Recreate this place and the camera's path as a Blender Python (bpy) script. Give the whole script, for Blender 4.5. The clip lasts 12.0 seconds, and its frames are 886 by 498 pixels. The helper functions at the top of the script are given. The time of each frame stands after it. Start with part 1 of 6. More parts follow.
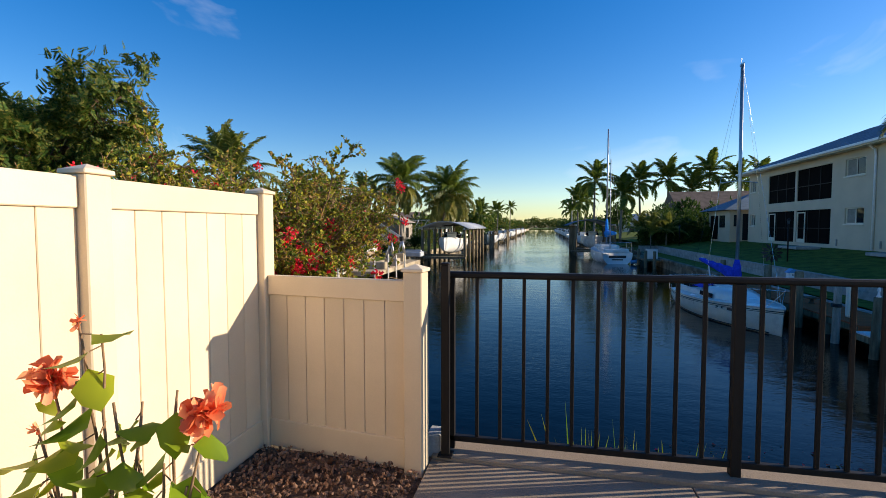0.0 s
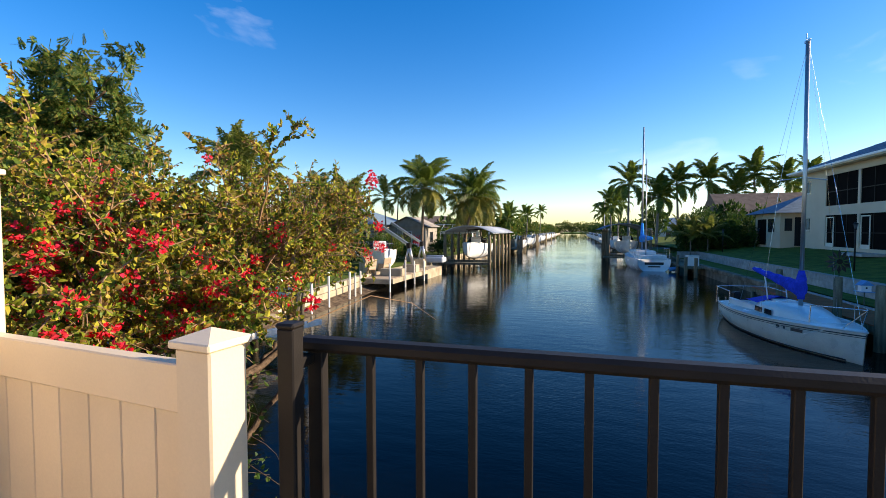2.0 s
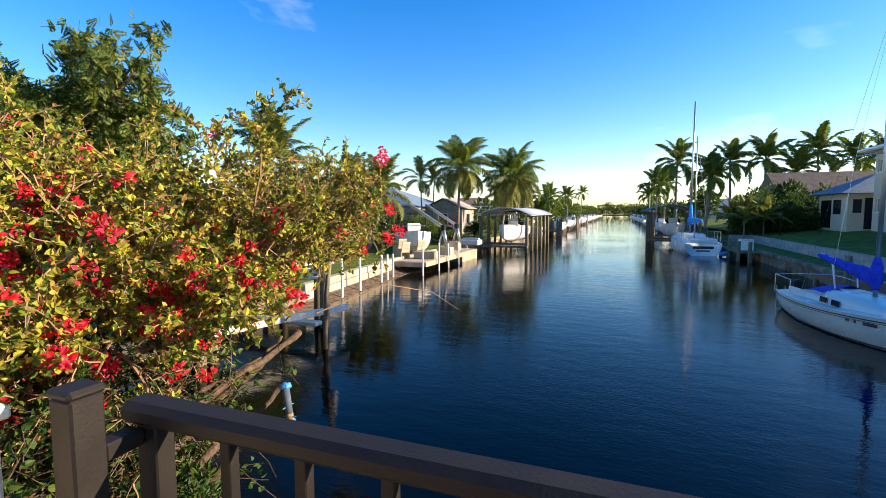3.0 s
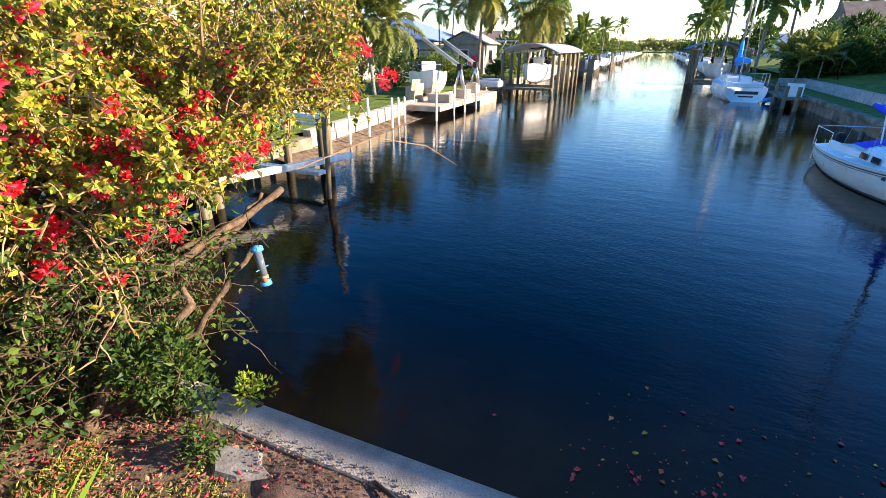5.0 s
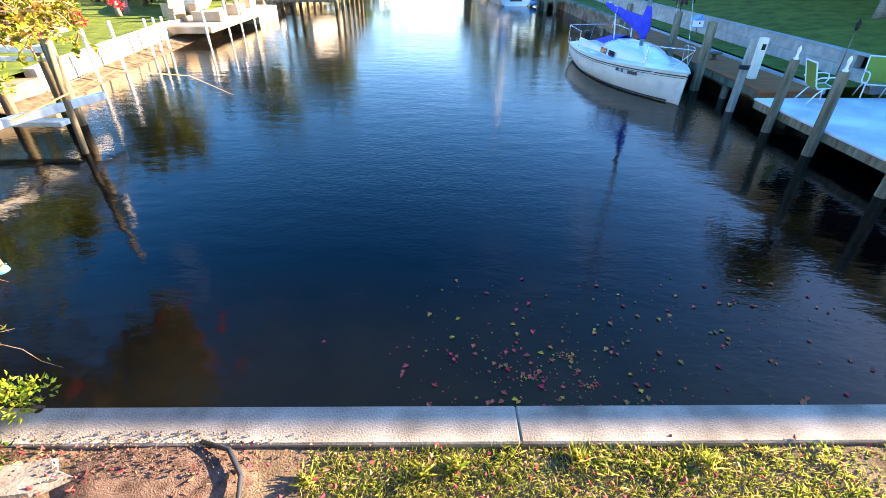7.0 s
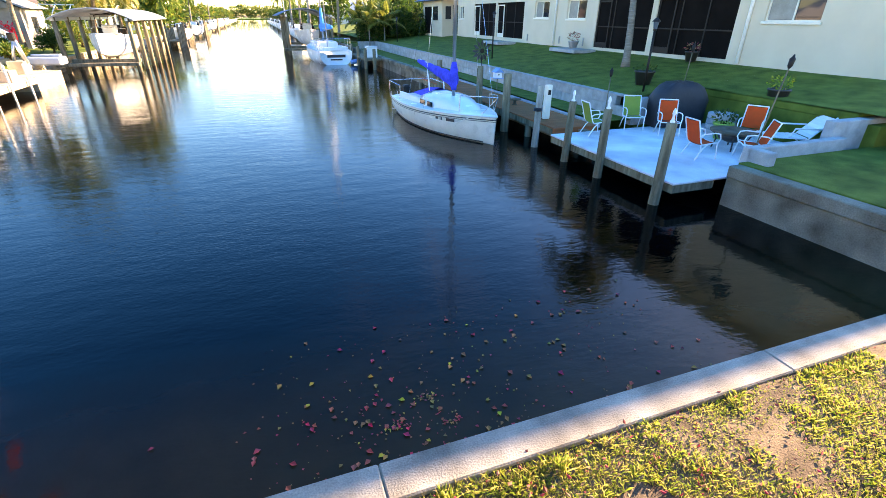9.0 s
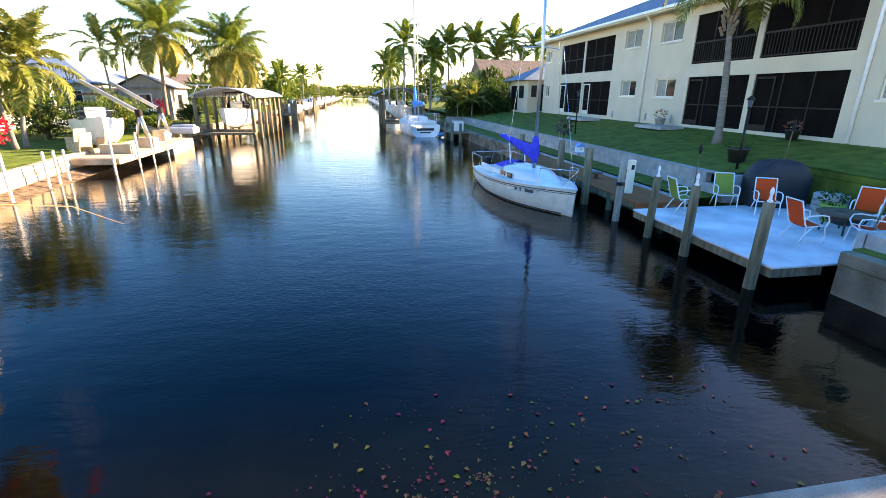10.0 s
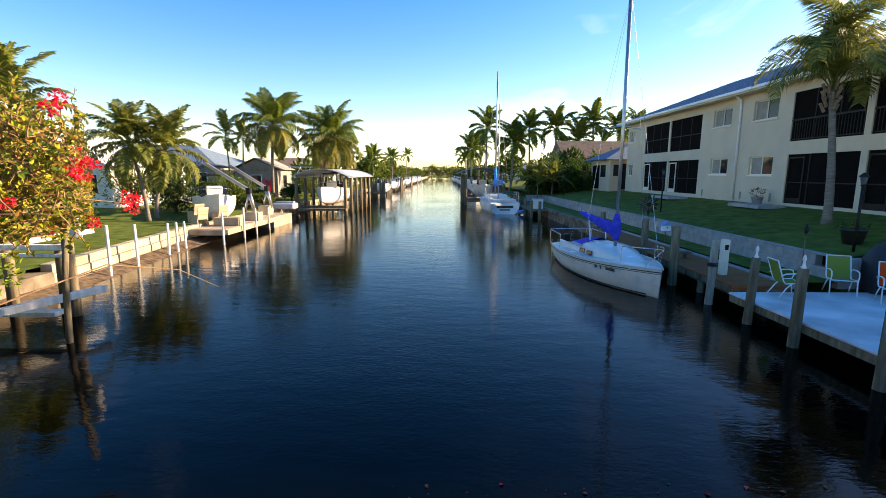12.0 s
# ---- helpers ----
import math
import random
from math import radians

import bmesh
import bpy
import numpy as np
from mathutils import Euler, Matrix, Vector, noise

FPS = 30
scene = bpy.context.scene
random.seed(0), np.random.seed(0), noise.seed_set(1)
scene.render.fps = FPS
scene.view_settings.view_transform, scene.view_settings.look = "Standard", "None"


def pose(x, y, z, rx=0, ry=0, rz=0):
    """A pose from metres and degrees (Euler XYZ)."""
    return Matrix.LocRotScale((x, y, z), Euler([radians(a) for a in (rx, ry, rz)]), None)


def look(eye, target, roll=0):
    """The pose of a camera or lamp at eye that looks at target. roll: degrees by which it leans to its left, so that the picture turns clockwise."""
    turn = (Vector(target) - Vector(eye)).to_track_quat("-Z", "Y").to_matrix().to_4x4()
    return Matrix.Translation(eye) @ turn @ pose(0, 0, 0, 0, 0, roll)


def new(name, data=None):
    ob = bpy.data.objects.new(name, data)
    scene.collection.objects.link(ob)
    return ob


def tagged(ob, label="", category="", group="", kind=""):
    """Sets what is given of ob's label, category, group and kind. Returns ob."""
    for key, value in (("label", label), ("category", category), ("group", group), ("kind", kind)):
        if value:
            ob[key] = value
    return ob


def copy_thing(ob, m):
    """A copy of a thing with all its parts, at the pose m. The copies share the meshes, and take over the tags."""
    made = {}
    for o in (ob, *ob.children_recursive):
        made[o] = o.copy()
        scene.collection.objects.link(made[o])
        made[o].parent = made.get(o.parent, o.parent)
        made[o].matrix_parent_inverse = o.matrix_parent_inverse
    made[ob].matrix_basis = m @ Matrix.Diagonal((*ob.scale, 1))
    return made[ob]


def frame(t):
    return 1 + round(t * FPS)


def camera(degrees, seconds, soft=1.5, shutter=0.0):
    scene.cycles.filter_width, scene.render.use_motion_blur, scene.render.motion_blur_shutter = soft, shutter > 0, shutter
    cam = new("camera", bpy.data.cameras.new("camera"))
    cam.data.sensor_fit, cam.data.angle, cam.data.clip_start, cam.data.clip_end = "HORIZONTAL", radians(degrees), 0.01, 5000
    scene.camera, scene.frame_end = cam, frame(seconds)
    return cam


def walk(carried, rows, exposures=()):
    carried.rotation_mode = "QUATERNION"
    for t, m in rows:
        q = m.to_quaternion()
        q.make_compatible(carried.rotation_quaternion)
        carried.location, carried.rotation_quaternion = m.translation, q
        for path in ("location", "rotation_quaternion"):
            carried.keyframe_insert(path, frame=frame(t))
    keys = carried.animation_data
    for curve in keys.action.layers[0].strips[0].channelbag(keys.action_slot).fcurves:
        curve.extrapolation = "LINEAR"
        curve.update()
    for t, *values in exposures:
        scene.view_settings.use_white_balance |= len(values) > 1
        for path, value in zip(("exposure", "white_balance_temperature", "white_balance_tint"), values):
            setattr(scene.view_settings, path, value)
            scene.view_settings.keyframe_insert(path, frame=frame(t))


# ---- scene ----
cam = camera(87.55, 12.0, 0.7)
PATH = [
    (0, pose(0, 0, 1.58, 87.13, 0.06, 12.06)),
    (0.5, pose(0.04, 0.44, 1.6, 87.09, 0.06, 12.86)),
    (1, pose(0.12, 0.89, 1.62, 86.95, 0.06, 12.91)),
    (1.5, pose(0.14, 1.4, 1.6, 87.36, 0.06, 13.62)),
    (2, pose(0.16, 1.84, 1.6, 87.65, 0.06, 15.77)),
    (2.5, pose(0.17, 2.19, 1.61, 87.42, 0.1, 17.92)),
    (2.7, pose(0.18, 2.32, 1.61, 86.78, 0.06, 18.93)),
    (3.5, pose(0.23, 2.79, 1.65, 82.10, -0.05, 22.7)),
    (4.3, pose(0.3, 3.02, 1.68, 73.94, -0.23, 24.25)),
    (4.5, pose(0.33, 3.03, 1.68, 71.67, -0.3, 24.12)),
    (5, pose(0.38, 3.03, 1.68, 66.37, -0.33, 23.2)),
    (5.5, pose(0.43, 3.03, 1.68, 62.41, -0.26, 20.26)),
    (6, pose(0.5, 3.03, 1.68, 59.82, -0.15, 14.69)),
    (6.5, pose(0.57, 3.03, 1.68, 57.99, -0.1, 7.7)),
    (7, pose(0.65, 3.03, 1.68, 57.28, -0.17, -0.43)),
    (7.5, pose(0.74, 3.03, 1.68, 57.32, -0.45, -9.16)),
    (7.7, pose(0.77, 3.03, 1.68, 57.5, -0.58, -12.75)),
    (8.5, pose(0.82, 3.03, 1.68, 60.2, -0.75, -21.1)),
    (9.3, pose(0.86, 3.03, 1.68, 65.8, -0.7, -17.98)),
    (9.5, pose(0.87, 3.03, 1.68, 67.58, -0.65, -15.66)),
    (10, pose(0.91, 3.03, 1.68, 71.47, -0.58, -10.06)),
    (10.5, pose(0.94, 3.03, 1.67, 74.98, -0.45, -5.58)),
    (11, pose(0.96, 3.03, 1.66, 77.42, -0.4, -2.62)),
    (11.5, pose(0.98, 3.03, 1.65, 79.5, -0.3, -0.68)),
    (12, pose(1.0, 3.04, 1.65, 80.72, -0.27, -0.23)),
]
walk(cam, PATH, [(0.0, 0.5, 6950, 13), (1.5, 0.72, 7050, 14), (2.5, 1.1, 7200, 15), (3.5, 1.35, 7150, 16), (4.5, 1.6, 7100, 18), (5.5, 2.42, 7100, 19), (6.5, 2.92, 7800, 20), (7.5, 3.15, 9000, 22), (9.5, 2.95, 9500, 24), (10.5, 2.2, 9400, 23), (11.0, 1.85, 9200, 22), (12.0, 1.5, 9000, 21)])

# ---- daylight: low sun from beyond the houses on the far bank ----
SUN_AZ, SUN_EL = 17.0, 19.5     # degrees from +x towards +y; above the horizon
to_sun = Vector((math.cos(radians(SUN_AZ)) * math.cos(radians(SUN_EL)), math.sin(radians(SUN_AZ)) * math.cos(radians(SUN_EL)), math.sin(radians(SUN_EL))))
world = bpy.data.worlds.new("world")
scene.world = world
world.use_nodes = True
wt = world.node_tree
sky = wt.nodes.new("ShaderNodeTexSky")
sky.sky_type, sky.sun_disc = "NISHITA", False
sky.sun_elevation, sky.sun_rotation = radians(SUN_EL), radians(90 - SUN_AZ)
sky.air_density, sky.dust_density, sky.ozone_density = 1.0, 0.35, 3.0
wt.nodes["Background"].inputs[1].default_value = 0.135
tint = wt.nodes.new("ShaderNodeHueSaturation")
tint.inputs["Saturation"].default_value = 1.42
tint.inputs["Hue"].default_value = 0.511
wt.links.new(sky.outputs[0], tint.inputs["Color"])
wco = wt.nodes.new("ShaderNodeTexCoord")
wmap = wt.nodes.new("ShaderNodeMapping")
wmap.inputs["Scale"].default_value = (2.2, 2.2, 5.0)
wmap.inputs["Rotation"].default_value = (0.3, 0.5, 0.4)
wn = wt.nodes.new("ShaderNodeTexNoise")
wn.inputs["Scale"].default_value, wn.inputs["Detail"].default_value, wn.inputs["Distortion"].default_value = 1.6, 7.0, 0.6
wr = wt.nodes.new("ShaderNodeMapRange")
wr.inputs["From Min"].default_value, wr.inputs["From Max"].default_value, wr.inputs["To Max"].default_value = 0.63, 0.9, 0.35
wmx = wt.nodes.new("ShaderNodeMix")
wmx.data_type = "RGBA"
wmx.inputs["B"].default_value = (6.5, 6.8, 7.2, 1)
wt.links.new(wco.outputs["Generated"], wmap.inputs[0])
wt.links.new(wmap.outputs[0], wn.inputs["Vector"])
wt.links.new(wn.outputs["Fac"], wr.inputs["Value"])
wt.links.new(wr.outputs[0], wmx.inputs["Factor"])
wt.links.new(tint.outputs[0], wmx.inputs["A"])
wt.links.new(wmx.outputs["Result"], wt.nodes["Background"].inputs[0])
sun = new("sun", bpy.data.lights.new("sun", "SUN"))
sun.data.energy, sun.data.angle, sun.data.color = 5.0, radians(0.53), (1.0, 0.9, 0.74)
sun.matrix_world = look(to_sun * 50, (0, 0, 0))

# ---- materials ----
def mat(name, c, rough=0.7, v=0.15, s=6.0, bump=0.2, bs=60.0, metal=0.0, c2=None, stretch=(1, 1, 1), spec=0.5, world_space=False):
    """A surface with coarse blotches between two colours, fine grain and fine relief."""
    m = bpy.data.materials.new(name)
    m.use_nodes = True
    t = m.node_tree
    N, L = t.nodes, t.links
    b = N["Principled BSDF"]
    b.inputs["Metallic"].default_value = metal
    b.inputs["Specular IOR Level"].default_value = spec * (0.25 if rough >= 0.7 else 1.0)
    co = N.new("ShaderNodeNewGeometry" if world_space else "ShaderNodeTexCoord")
    mp = N.new("ShaderNodeMapping")
    mp.inputs["Scale"].default_value = stretch
    L.new(co.outputs["Position" if world_space else "Object"], mp.inputs[0])
    n1, n2 = N.new("ShaderNodeTexNoise"), N.new("ShaderNodeTexNoise")
    n1.inputs["Scale"].default_value, n1.inputs["Detail"].default_value = s, 5
    n2.inputs["Scale"].default_value, n2.inputs["Detail"].default_value = bs, 4
    L.new(mp.outputs[0], n1.inputs["Vector"]), L.new(mp.outputs[0], n2.inputs["Vector"])
    r = N.new("ShaderNodeValToRGB")
    lo = [x * (1 - v) for x in c]
    hi = list(c2) if c2 else [min(1, x * (1 + v)) for x in c]
    r.color_ramp.elements[0].position, r.color_ramp.elements[1].position = 0.3, 0.7
    r.color_ramp.elements[0].color, r.color_ramp.elements[1].color = (*lo, 1), (*hi, 1)
    L.new(n1.outputs["Fac"], r.inputs[0])
    oi = N.new("ShaderNodeObjectInfo")
    k = N.new("ShaderNodeMapRange")
    k.inputs["To Min"].default_value, k.inputs["To Max"].default_value = 0.9, 1.08
    L.new(oi.outputs["Random"], k.inputs["Value"])
    g = N.new("ShaderNodeMapRange")
    g.inputs["From Min"].default_value, g.inputs["From Max"].default_value = 0.25, 0.75
    g.inputs["To Min"].default_value, g.inputs["To Max"].default_value = 1 - v * 0.6, 1 + v * 0.6
    L.new(n2.outputs["Fac"], g.inputs["Value"])
    mu = N.new("ShaderNodeMath")
    mu.operation = "MULTIPLY"
    L.new(k.outputs[0], mu.inputs[0]), L.new(g.outputs[0], mu.inputs[1])
    vm = N.new("ShaderNodeVectorMath")
    vm.operation = "SCALE"
    L.new(r.outputs[0], vm.inputs[0]), L.new(mu.outputs[0], vm.inputs["Scale"])
    L.new(vm.outputs[0], b.inputs["Base Color"])
    rr = N.new("ShaderNodeMapRange")
    rr.inputs["To Min"].default_value, rr.inputs["To Max"].default_value = max(0.02, rough - 0.1), min(1, rough + 0.1)
    L.new(n1.outputs["Fac"], rr.inputs["Value"]), L.new(rr.outputs[0], b.inputs["Roughness"])
    if bump:
        bp = N.new("ShaderNodeBump")
        bp.inputs["Strength"].default_value, bp.inputs["Distance"].default_value = bump, 0.01
        L.new(n2.outputs["Fac"], bp.inputs["Height"]), L.new(bp.outputs[0], b.inputs["Normal"])
    return m


def leaf_mat(name, cols, thin=0.35, rough=0.5):
    """Leaves: each one its own tone, some light passing through."""
    m = bpy.data.materials.new(name)
    m.use_nodes = True
    t = m.node_tree
    N, L = t.nodes, t.links
    b = N["Principled BSDF"]
    ge, oi = N.new("ShaderNodeNewGeometry"), N.new("ShaderNodeObjectInfo")
    ad = N.new("ShaderNodeMath")
    ad.operation = "ADD"
    L.new(ge.outputs["Random Per Island"], ad.inputs[0]), L.new(oi.outputs["Random"], ad.inputs[1])
    fr = N.new("ShaderNodeMath")
    fr.operation = "FRACT"
    L.new(ad.outputs[0], fr.inputs[0])
    r = N.new("ShaderNodeValToRGB")
    while len(r.color_ramp.elements) < len(cols):
        r.color_ramp.elements.new(0.5)
    for i, c in enumerate(cols):
        r.color_ramp.elements[i].position = i / (len(cols) - 1)
        r.color_ramp.elements[i].color = (*c, 1)
    L.new(fr.outputs[0], r.inputs[0])
    L.new(r.outputs[0], b.inputs["Base Color"])
    b.inputs["Roughness"].default_value = rough
    b.inputs["Specular IOR Level"].default_value = 0.2
    tr = N.new("ShaderNodeBsdfTranslucent")
    L.new(r.outputs[0], tr.inputs[0])
    mx = N.new("ShaderNodeMixShader")
    mx.inputs[0].default_value = thin
    L.new(b.outputs[0], mx.inputs[1]), L.new(tr.outputs[0], mx.inputs[2])
    L.new(mx.outputs[0], N["Material Output"].inputs[0])
    return m


def glass_mat(name, c, rough=0.05):
    m = bpy.data.materials.new(name)
    m.use_nodes = True
    b = m.node_tree.nodes["Principled BSDF"]
    b.inputs["Base Color"].default_value = (*c, 1)
    b.inputs["Roughness"].default_value = rough
    b.inputs["Specular IOR Level"].default_value = 0.35
    return m


def water_mat():
    """Still canal water: brown and silty by the near wall, dark farther out, fine wind ripples."""
    m = bpy.data.materials.new("canal water")
    m.use_nodes = True
    t = m.node_tree
    N, L = t.nodes, t.links
    b = N["Principled BSDF"]
    b.inputs["IOR"].default_value = 1.33
    b.inputs["Specular IOR Level"].default_value = 0.235
    b.inputs["Roughness"].default_value = 0.012
    ge = N.new("ShaderNodeNewGeometry")
    sp = N.new("ShaderNodeSeparateXYZ")
    L.new(ge.outputs["Position"], sp.inputs[0])
    sh = N.new("ShaderNodeMapRange")
    sh.inputs["From Min"].default_value, sh.inputs["From Max"].default_value = 5.3, 8.0
    L.new(sp.outputs["Y"], sh.inputs["Value"])
    n0 = N.new("ShaderNodeTexNoise")
    n0.inputs["Scale"].default_value, n0.inputs["Detail"].default_value = 1.3, 4
    L.new(ge.outputs["Position"], n0.inputs["Vector"])
    mud = N.new("ShaderNodeValToRGB")
    mud.color_ramp.elements[0].color, mud.color_ramp.elements[1].color = (0.022, 0.011, 0.004, 1), (0.07, 0.036, 0.013, 1)
    L.new(n0.outputs["Fac"], mud.inputs[0])
    mx = N.new("ShaderNodeMix")
    mx.data_type = "RGBA"
    mx.inputs["B"].default_value = (0.0003, 0.0005, 0.001, 1)
    L.new(sh.outputs[0], mx.inputs["Factor"]), L.new(mud.outputs[0], mx.inputs["A"]), L.new(mx.outputs["Result"], b.inputs["Base Color"])
    mp = N.new("ShaderNodeMapping")
    mp.inputs["Scale"].default_value = (1.0, 2.2, 1.0)
    mp.inputs["Rotation"].default_value = (0, 0, 0.5)
    L.new(ge.outputs["Position"], mp.inputs[0])
    n1, n2, n3 = (N.new("ShaderNodeTexNoise") for _ in range(3))
    for n, s, d in ((n1, 8.5, 3), (n2, 1.1, 2), (n3, 0.16, 3)):
        n.inputs["Scale"].default_value, n.inputs["Detail"].default_value = s, d
        L.new(mp.outputs[0] if n is not n3 else ge.outputs["Position"], n.inputs["Vector"])
    gust = N.new("ShaderNodeMapRange")
    gust.inputs["From Min"].default_value, gust.inputs["From Max"].default_value = 0.35, 0.65
    gust.inputs["To Min"].default_value, gust.inputs["To Max"].default_value = 0.25, 1.0
    L.new(n3.outputs["Fac"], gust.inputs["Value"])
    mu = N.new("ShaderNodeMath")
    mu.operation = "MULTIPLY"
    L.new(n1.outputs["Fac"], mu.inputs[0]), L.new(gust.outputs[0], mu.inputs[1])
    b1, b2 = N.new("ShaderNodeBump"), N.new("ShaderNodeBump")
    b1.inputs["Strength"].default_value, b1.inputs["Distance"].default_value = 0.6, 0.009
    b2.inputs["Strength"].default_value, b2.inputs["Distance"].default_value = 0.5, 0.015
    L.new(n2.outputs["Fac"], b2.inputs["Height"]), L.new(mu.outputs[0], b1.inputs["Height"])
    L.new(b2.outputs[0], b1.inputs["Normal"]), L.new(b1.outputs[0], b.inputs["Normal"])
    return m


M_VINYL = mat("cream vinyl", (0.74, 0.59, 0.40), 0.45, 0.05, 3, 0.05, 120)
M_BLACK = mat("dark bronze painted aluminium", (0.014, 0.0105, 0.008), 0.55, 0.2, 10, 0.08, 150, spec=0.25)
M_CONC = mat("weathered deck concrete", (0.27, 0.21, 0.155), 0.85, 0.22, 1.6, 0.35, 90, world_space=True)
M_CAP = mat("seawall cap concrete", (0.21, 0.185, 0.145), 0.9, 0.35, 2.6, 0.7, 70, c2=(0.35, 0.315, 0.25), world_space=True)
M_CAPS = mat("stained seawall concrete", (0.15, 0.115, 0.075), 0.9, 0.4, 1.5, 0.5, 40, c2=(0.28, 0.23, 0.165), world_space=True)
M_CAPW = mat("cream seawall concrete", (0.40, 0.32, 0.21), 0.85, 0.3, 1.2, 0.4, 40, c2=(0.56, 0.47, 0.33), world_space=True)
M_SOIL = mat("dry soil and leaf litter", (0.10, 0.065, 0.04), 0.95, 0.5, 5, 0.9, 70, c2=(0.19, 0.135, 0.085), world_space=True)
M_LAWN = mat("lawn turf", (0.075, 0.125, 0.016), 0.95, 0.35, 2.0, 0.9, 90, c2=(0.14, 0.18, 0.03), world_space=True)
M_MULCH = mat("brown mulch", (0.10, 0.06, 0.042), 0.95, 0.5, 12, 0.9, 90, c2=(0.17, 0.11, 0.08), world_space=True)
M_STUCCO = mat("cream stucco", (0.62, 0.51, 0.37), 0.9, 0.06, 0.8, 0.3, 120)
M_TRIM = mat("cream painted trim", (0.78, 0.70, 0.56), 0.6, 0.05, 4, 0.05, 80)
M_ROOF = mat("blue grey shingle roof", (0.13, 0.19, 0.25), 0.85, 0.2, 2, 0.4, 30, stretch=(1, 1, 4))
M_ROOFB = mat("brown shingle roof", (0.20, 0.14, 0.10), 0.85, 0.25, 2, 0.4, 30)
M_SCREEN = mat("dark insect screen", (0.009, 0.007, 0.006), 0.85, 0.3, 1.5, 0.1, 200, spec=0.15)
M_PANE = glass_mat("dark window glass", (0.02, 0.022, 0.025), 0.04)
M_BLIND = mat("window blind", (0.30, 0.27, 0.22), 0.7, 0.2, 3, 0.1, 40)
M_WHITE = mat("white painted metal", (0.80, 0.80, 0.78), 0.4, 0.06, 6, 0.05, 80)
M_GEL = mat("white gelcoat", (0.80, 0.79, 0.75), 0.25, 0.06, 2, 0.03, 40)
M_HULL = mat("cream gelcoat hull", (0.74, 0.68, 0.57), 0.3, 0.10, 2.5, 0.05, 40)
M_DARKSTRIPE = mat("dark hull stripe", (0.03, 0.03, 0.035), 0.4, 0.1)
M_BLUE = mat("blue sailcloth cover", (0.015, 0.06, 0.55), 0.8, 0.25, 6, 0.5, 18)
M_SKYBLUE = mat("bright blue sail cover", (0.02, 0.30, 0.75), 0.8, 0.2, 6, 0.5, 18)
M_ALU = mat("anodised aluminium", (0.5, 0.5, 0.5), 0.35, 0.08, 5, 0.03, 90, metal=0.85)
M_STEEL = mat("stainless tube", (0.7, 0.7, 0.7), 0.25, 0.05, 5, 0.02, 60, metal=1.0)
M_PILE = mat("grey weathered timber", (0.15, 0.115, 0.07), 0.9, 0.35, 3, 0.6, 40, c2=(0.29, 0.235, 0.15), stretch=(3, 3, 0.4))
M_PILEW = mat("whitewashed timber", (0.76, 0.72, 0.63), 0.8, 0.2, 3, 0.4, 40, stretch=(3, 3, 0.4))
M_DOCK = mat("red brown dock boards", (0.50, 0.115, 0.045), 0.85, 0.25, 3, 0.3, 60, stretch=(0.4, 3, 3))
M_TANDOCK = mat("pale timber boards", (0.48, 0.36, 0.24), 0.85, 0.25, 3, 0.4, 50, stretch=(0.4, 3, 3))
M_SLAB = mat("pale painted patio concrete", (0.64, 0.64, 0.64), 0.7, 0.26, 1.2, 0.15, 40)
M_BLOCK = mat("grey concrete block", (0.36, 0.35, 0.33), 0.9, 0.2, 4, 0.5, 60, world_space=True)
M_ORANGE = mat("orange sling fabric", (0.84, 0.065, 0.012), 0.75, 0.04, 12, 0.1, 250)
M_GREEN = mat("olive green sling fabric", (0.20, 0.26, 0.045), 0.75, 0.04, 12, 0.1, 250)
M_COVER = mat("black grill cover", (0.015, 0.015, 0.018), 0.6, 0.3, 6, 0.5, 15)
M_POT = mat("dark plastic pot", (0.03, 0.025, 0.022), 0.5, 0.2)
M_LIME = mat("lime green glazed pot", (0.22, 0.42, 0.05), 0.35, 0.15)
M_RUST = mat("rusty brown table top", (0.16, 0.10, 0.065), 0.7, 0.3, 6, 0.4, 60)
M_BARK = mat("brown woody bark", (0.07, 0.045, 0.028), 0.95, 0.45, 14, 1.0, 60, c2=(0.15, 0.10, 0.062))
M_TWIG = mat("pale dry twigs", (0.27, 0.165, 0.09), 0.9, 0.3, 8, 0.4, 60)
M_PALMT = mat("grey palm trunk", (0.21, 0.185, 0.155), 0.95, 0.3, 4, 0.7, 40, stretch=(1, 1, 5))
M_PALMB = mat("brown palm trunk", (0.24, 0.17, 0.11), 0.95, 0.35, 4, 0.8, 40, stretch=(1, 1, 5))
M_HOSE = mat("black plastic edging", (0.02, 0.022, 0.024), 0.45, 0.2)
M_STONE = mat("grey flat stone", (0.15, 0.14, 0.125), 0.9, 0.3, 8, 0.6, 50)
M_BLUEP = mat("blue plastic", (0.05, 0.28, 0.55), 0.4, 0.15)
M_CLEAR = glass_mat("clear plastic tube", (0.08, 0.10, 0.115), 0.08)
# whitewashed timber toned down to grey: the pile's shade is in this colour
M_PILE_SHADE = mat("white timber greyed for shade", (0.30, 0.28, 0.23), 0.85, 0.35, 3, 0.5, 40, c2=(0.46, 0.43, 0.36), stretch=(3, 3, 0.4))
M_SEED = mat("bird seed", (0.25, 0.16, 0.08), 0.9, 0.4, 60)
M_GRAVEL = mat("red brown pebbles", (0.20, 0.085, 0.045), 0.85, 0.35, 14, 0.4, 80, c2=(0.42, 0.25, 0.16), world_space=True)
M_CANVAS = mat("grey blue canopy cloth", (0.42, 0.45, 0.48), 0.8, 0.12, 2, 0.2, 40)
M_GREYW = mat("grey shed siding", (0.33, 0.29, 0.25), 0.85, 0.15, 2, 0.3, 40)
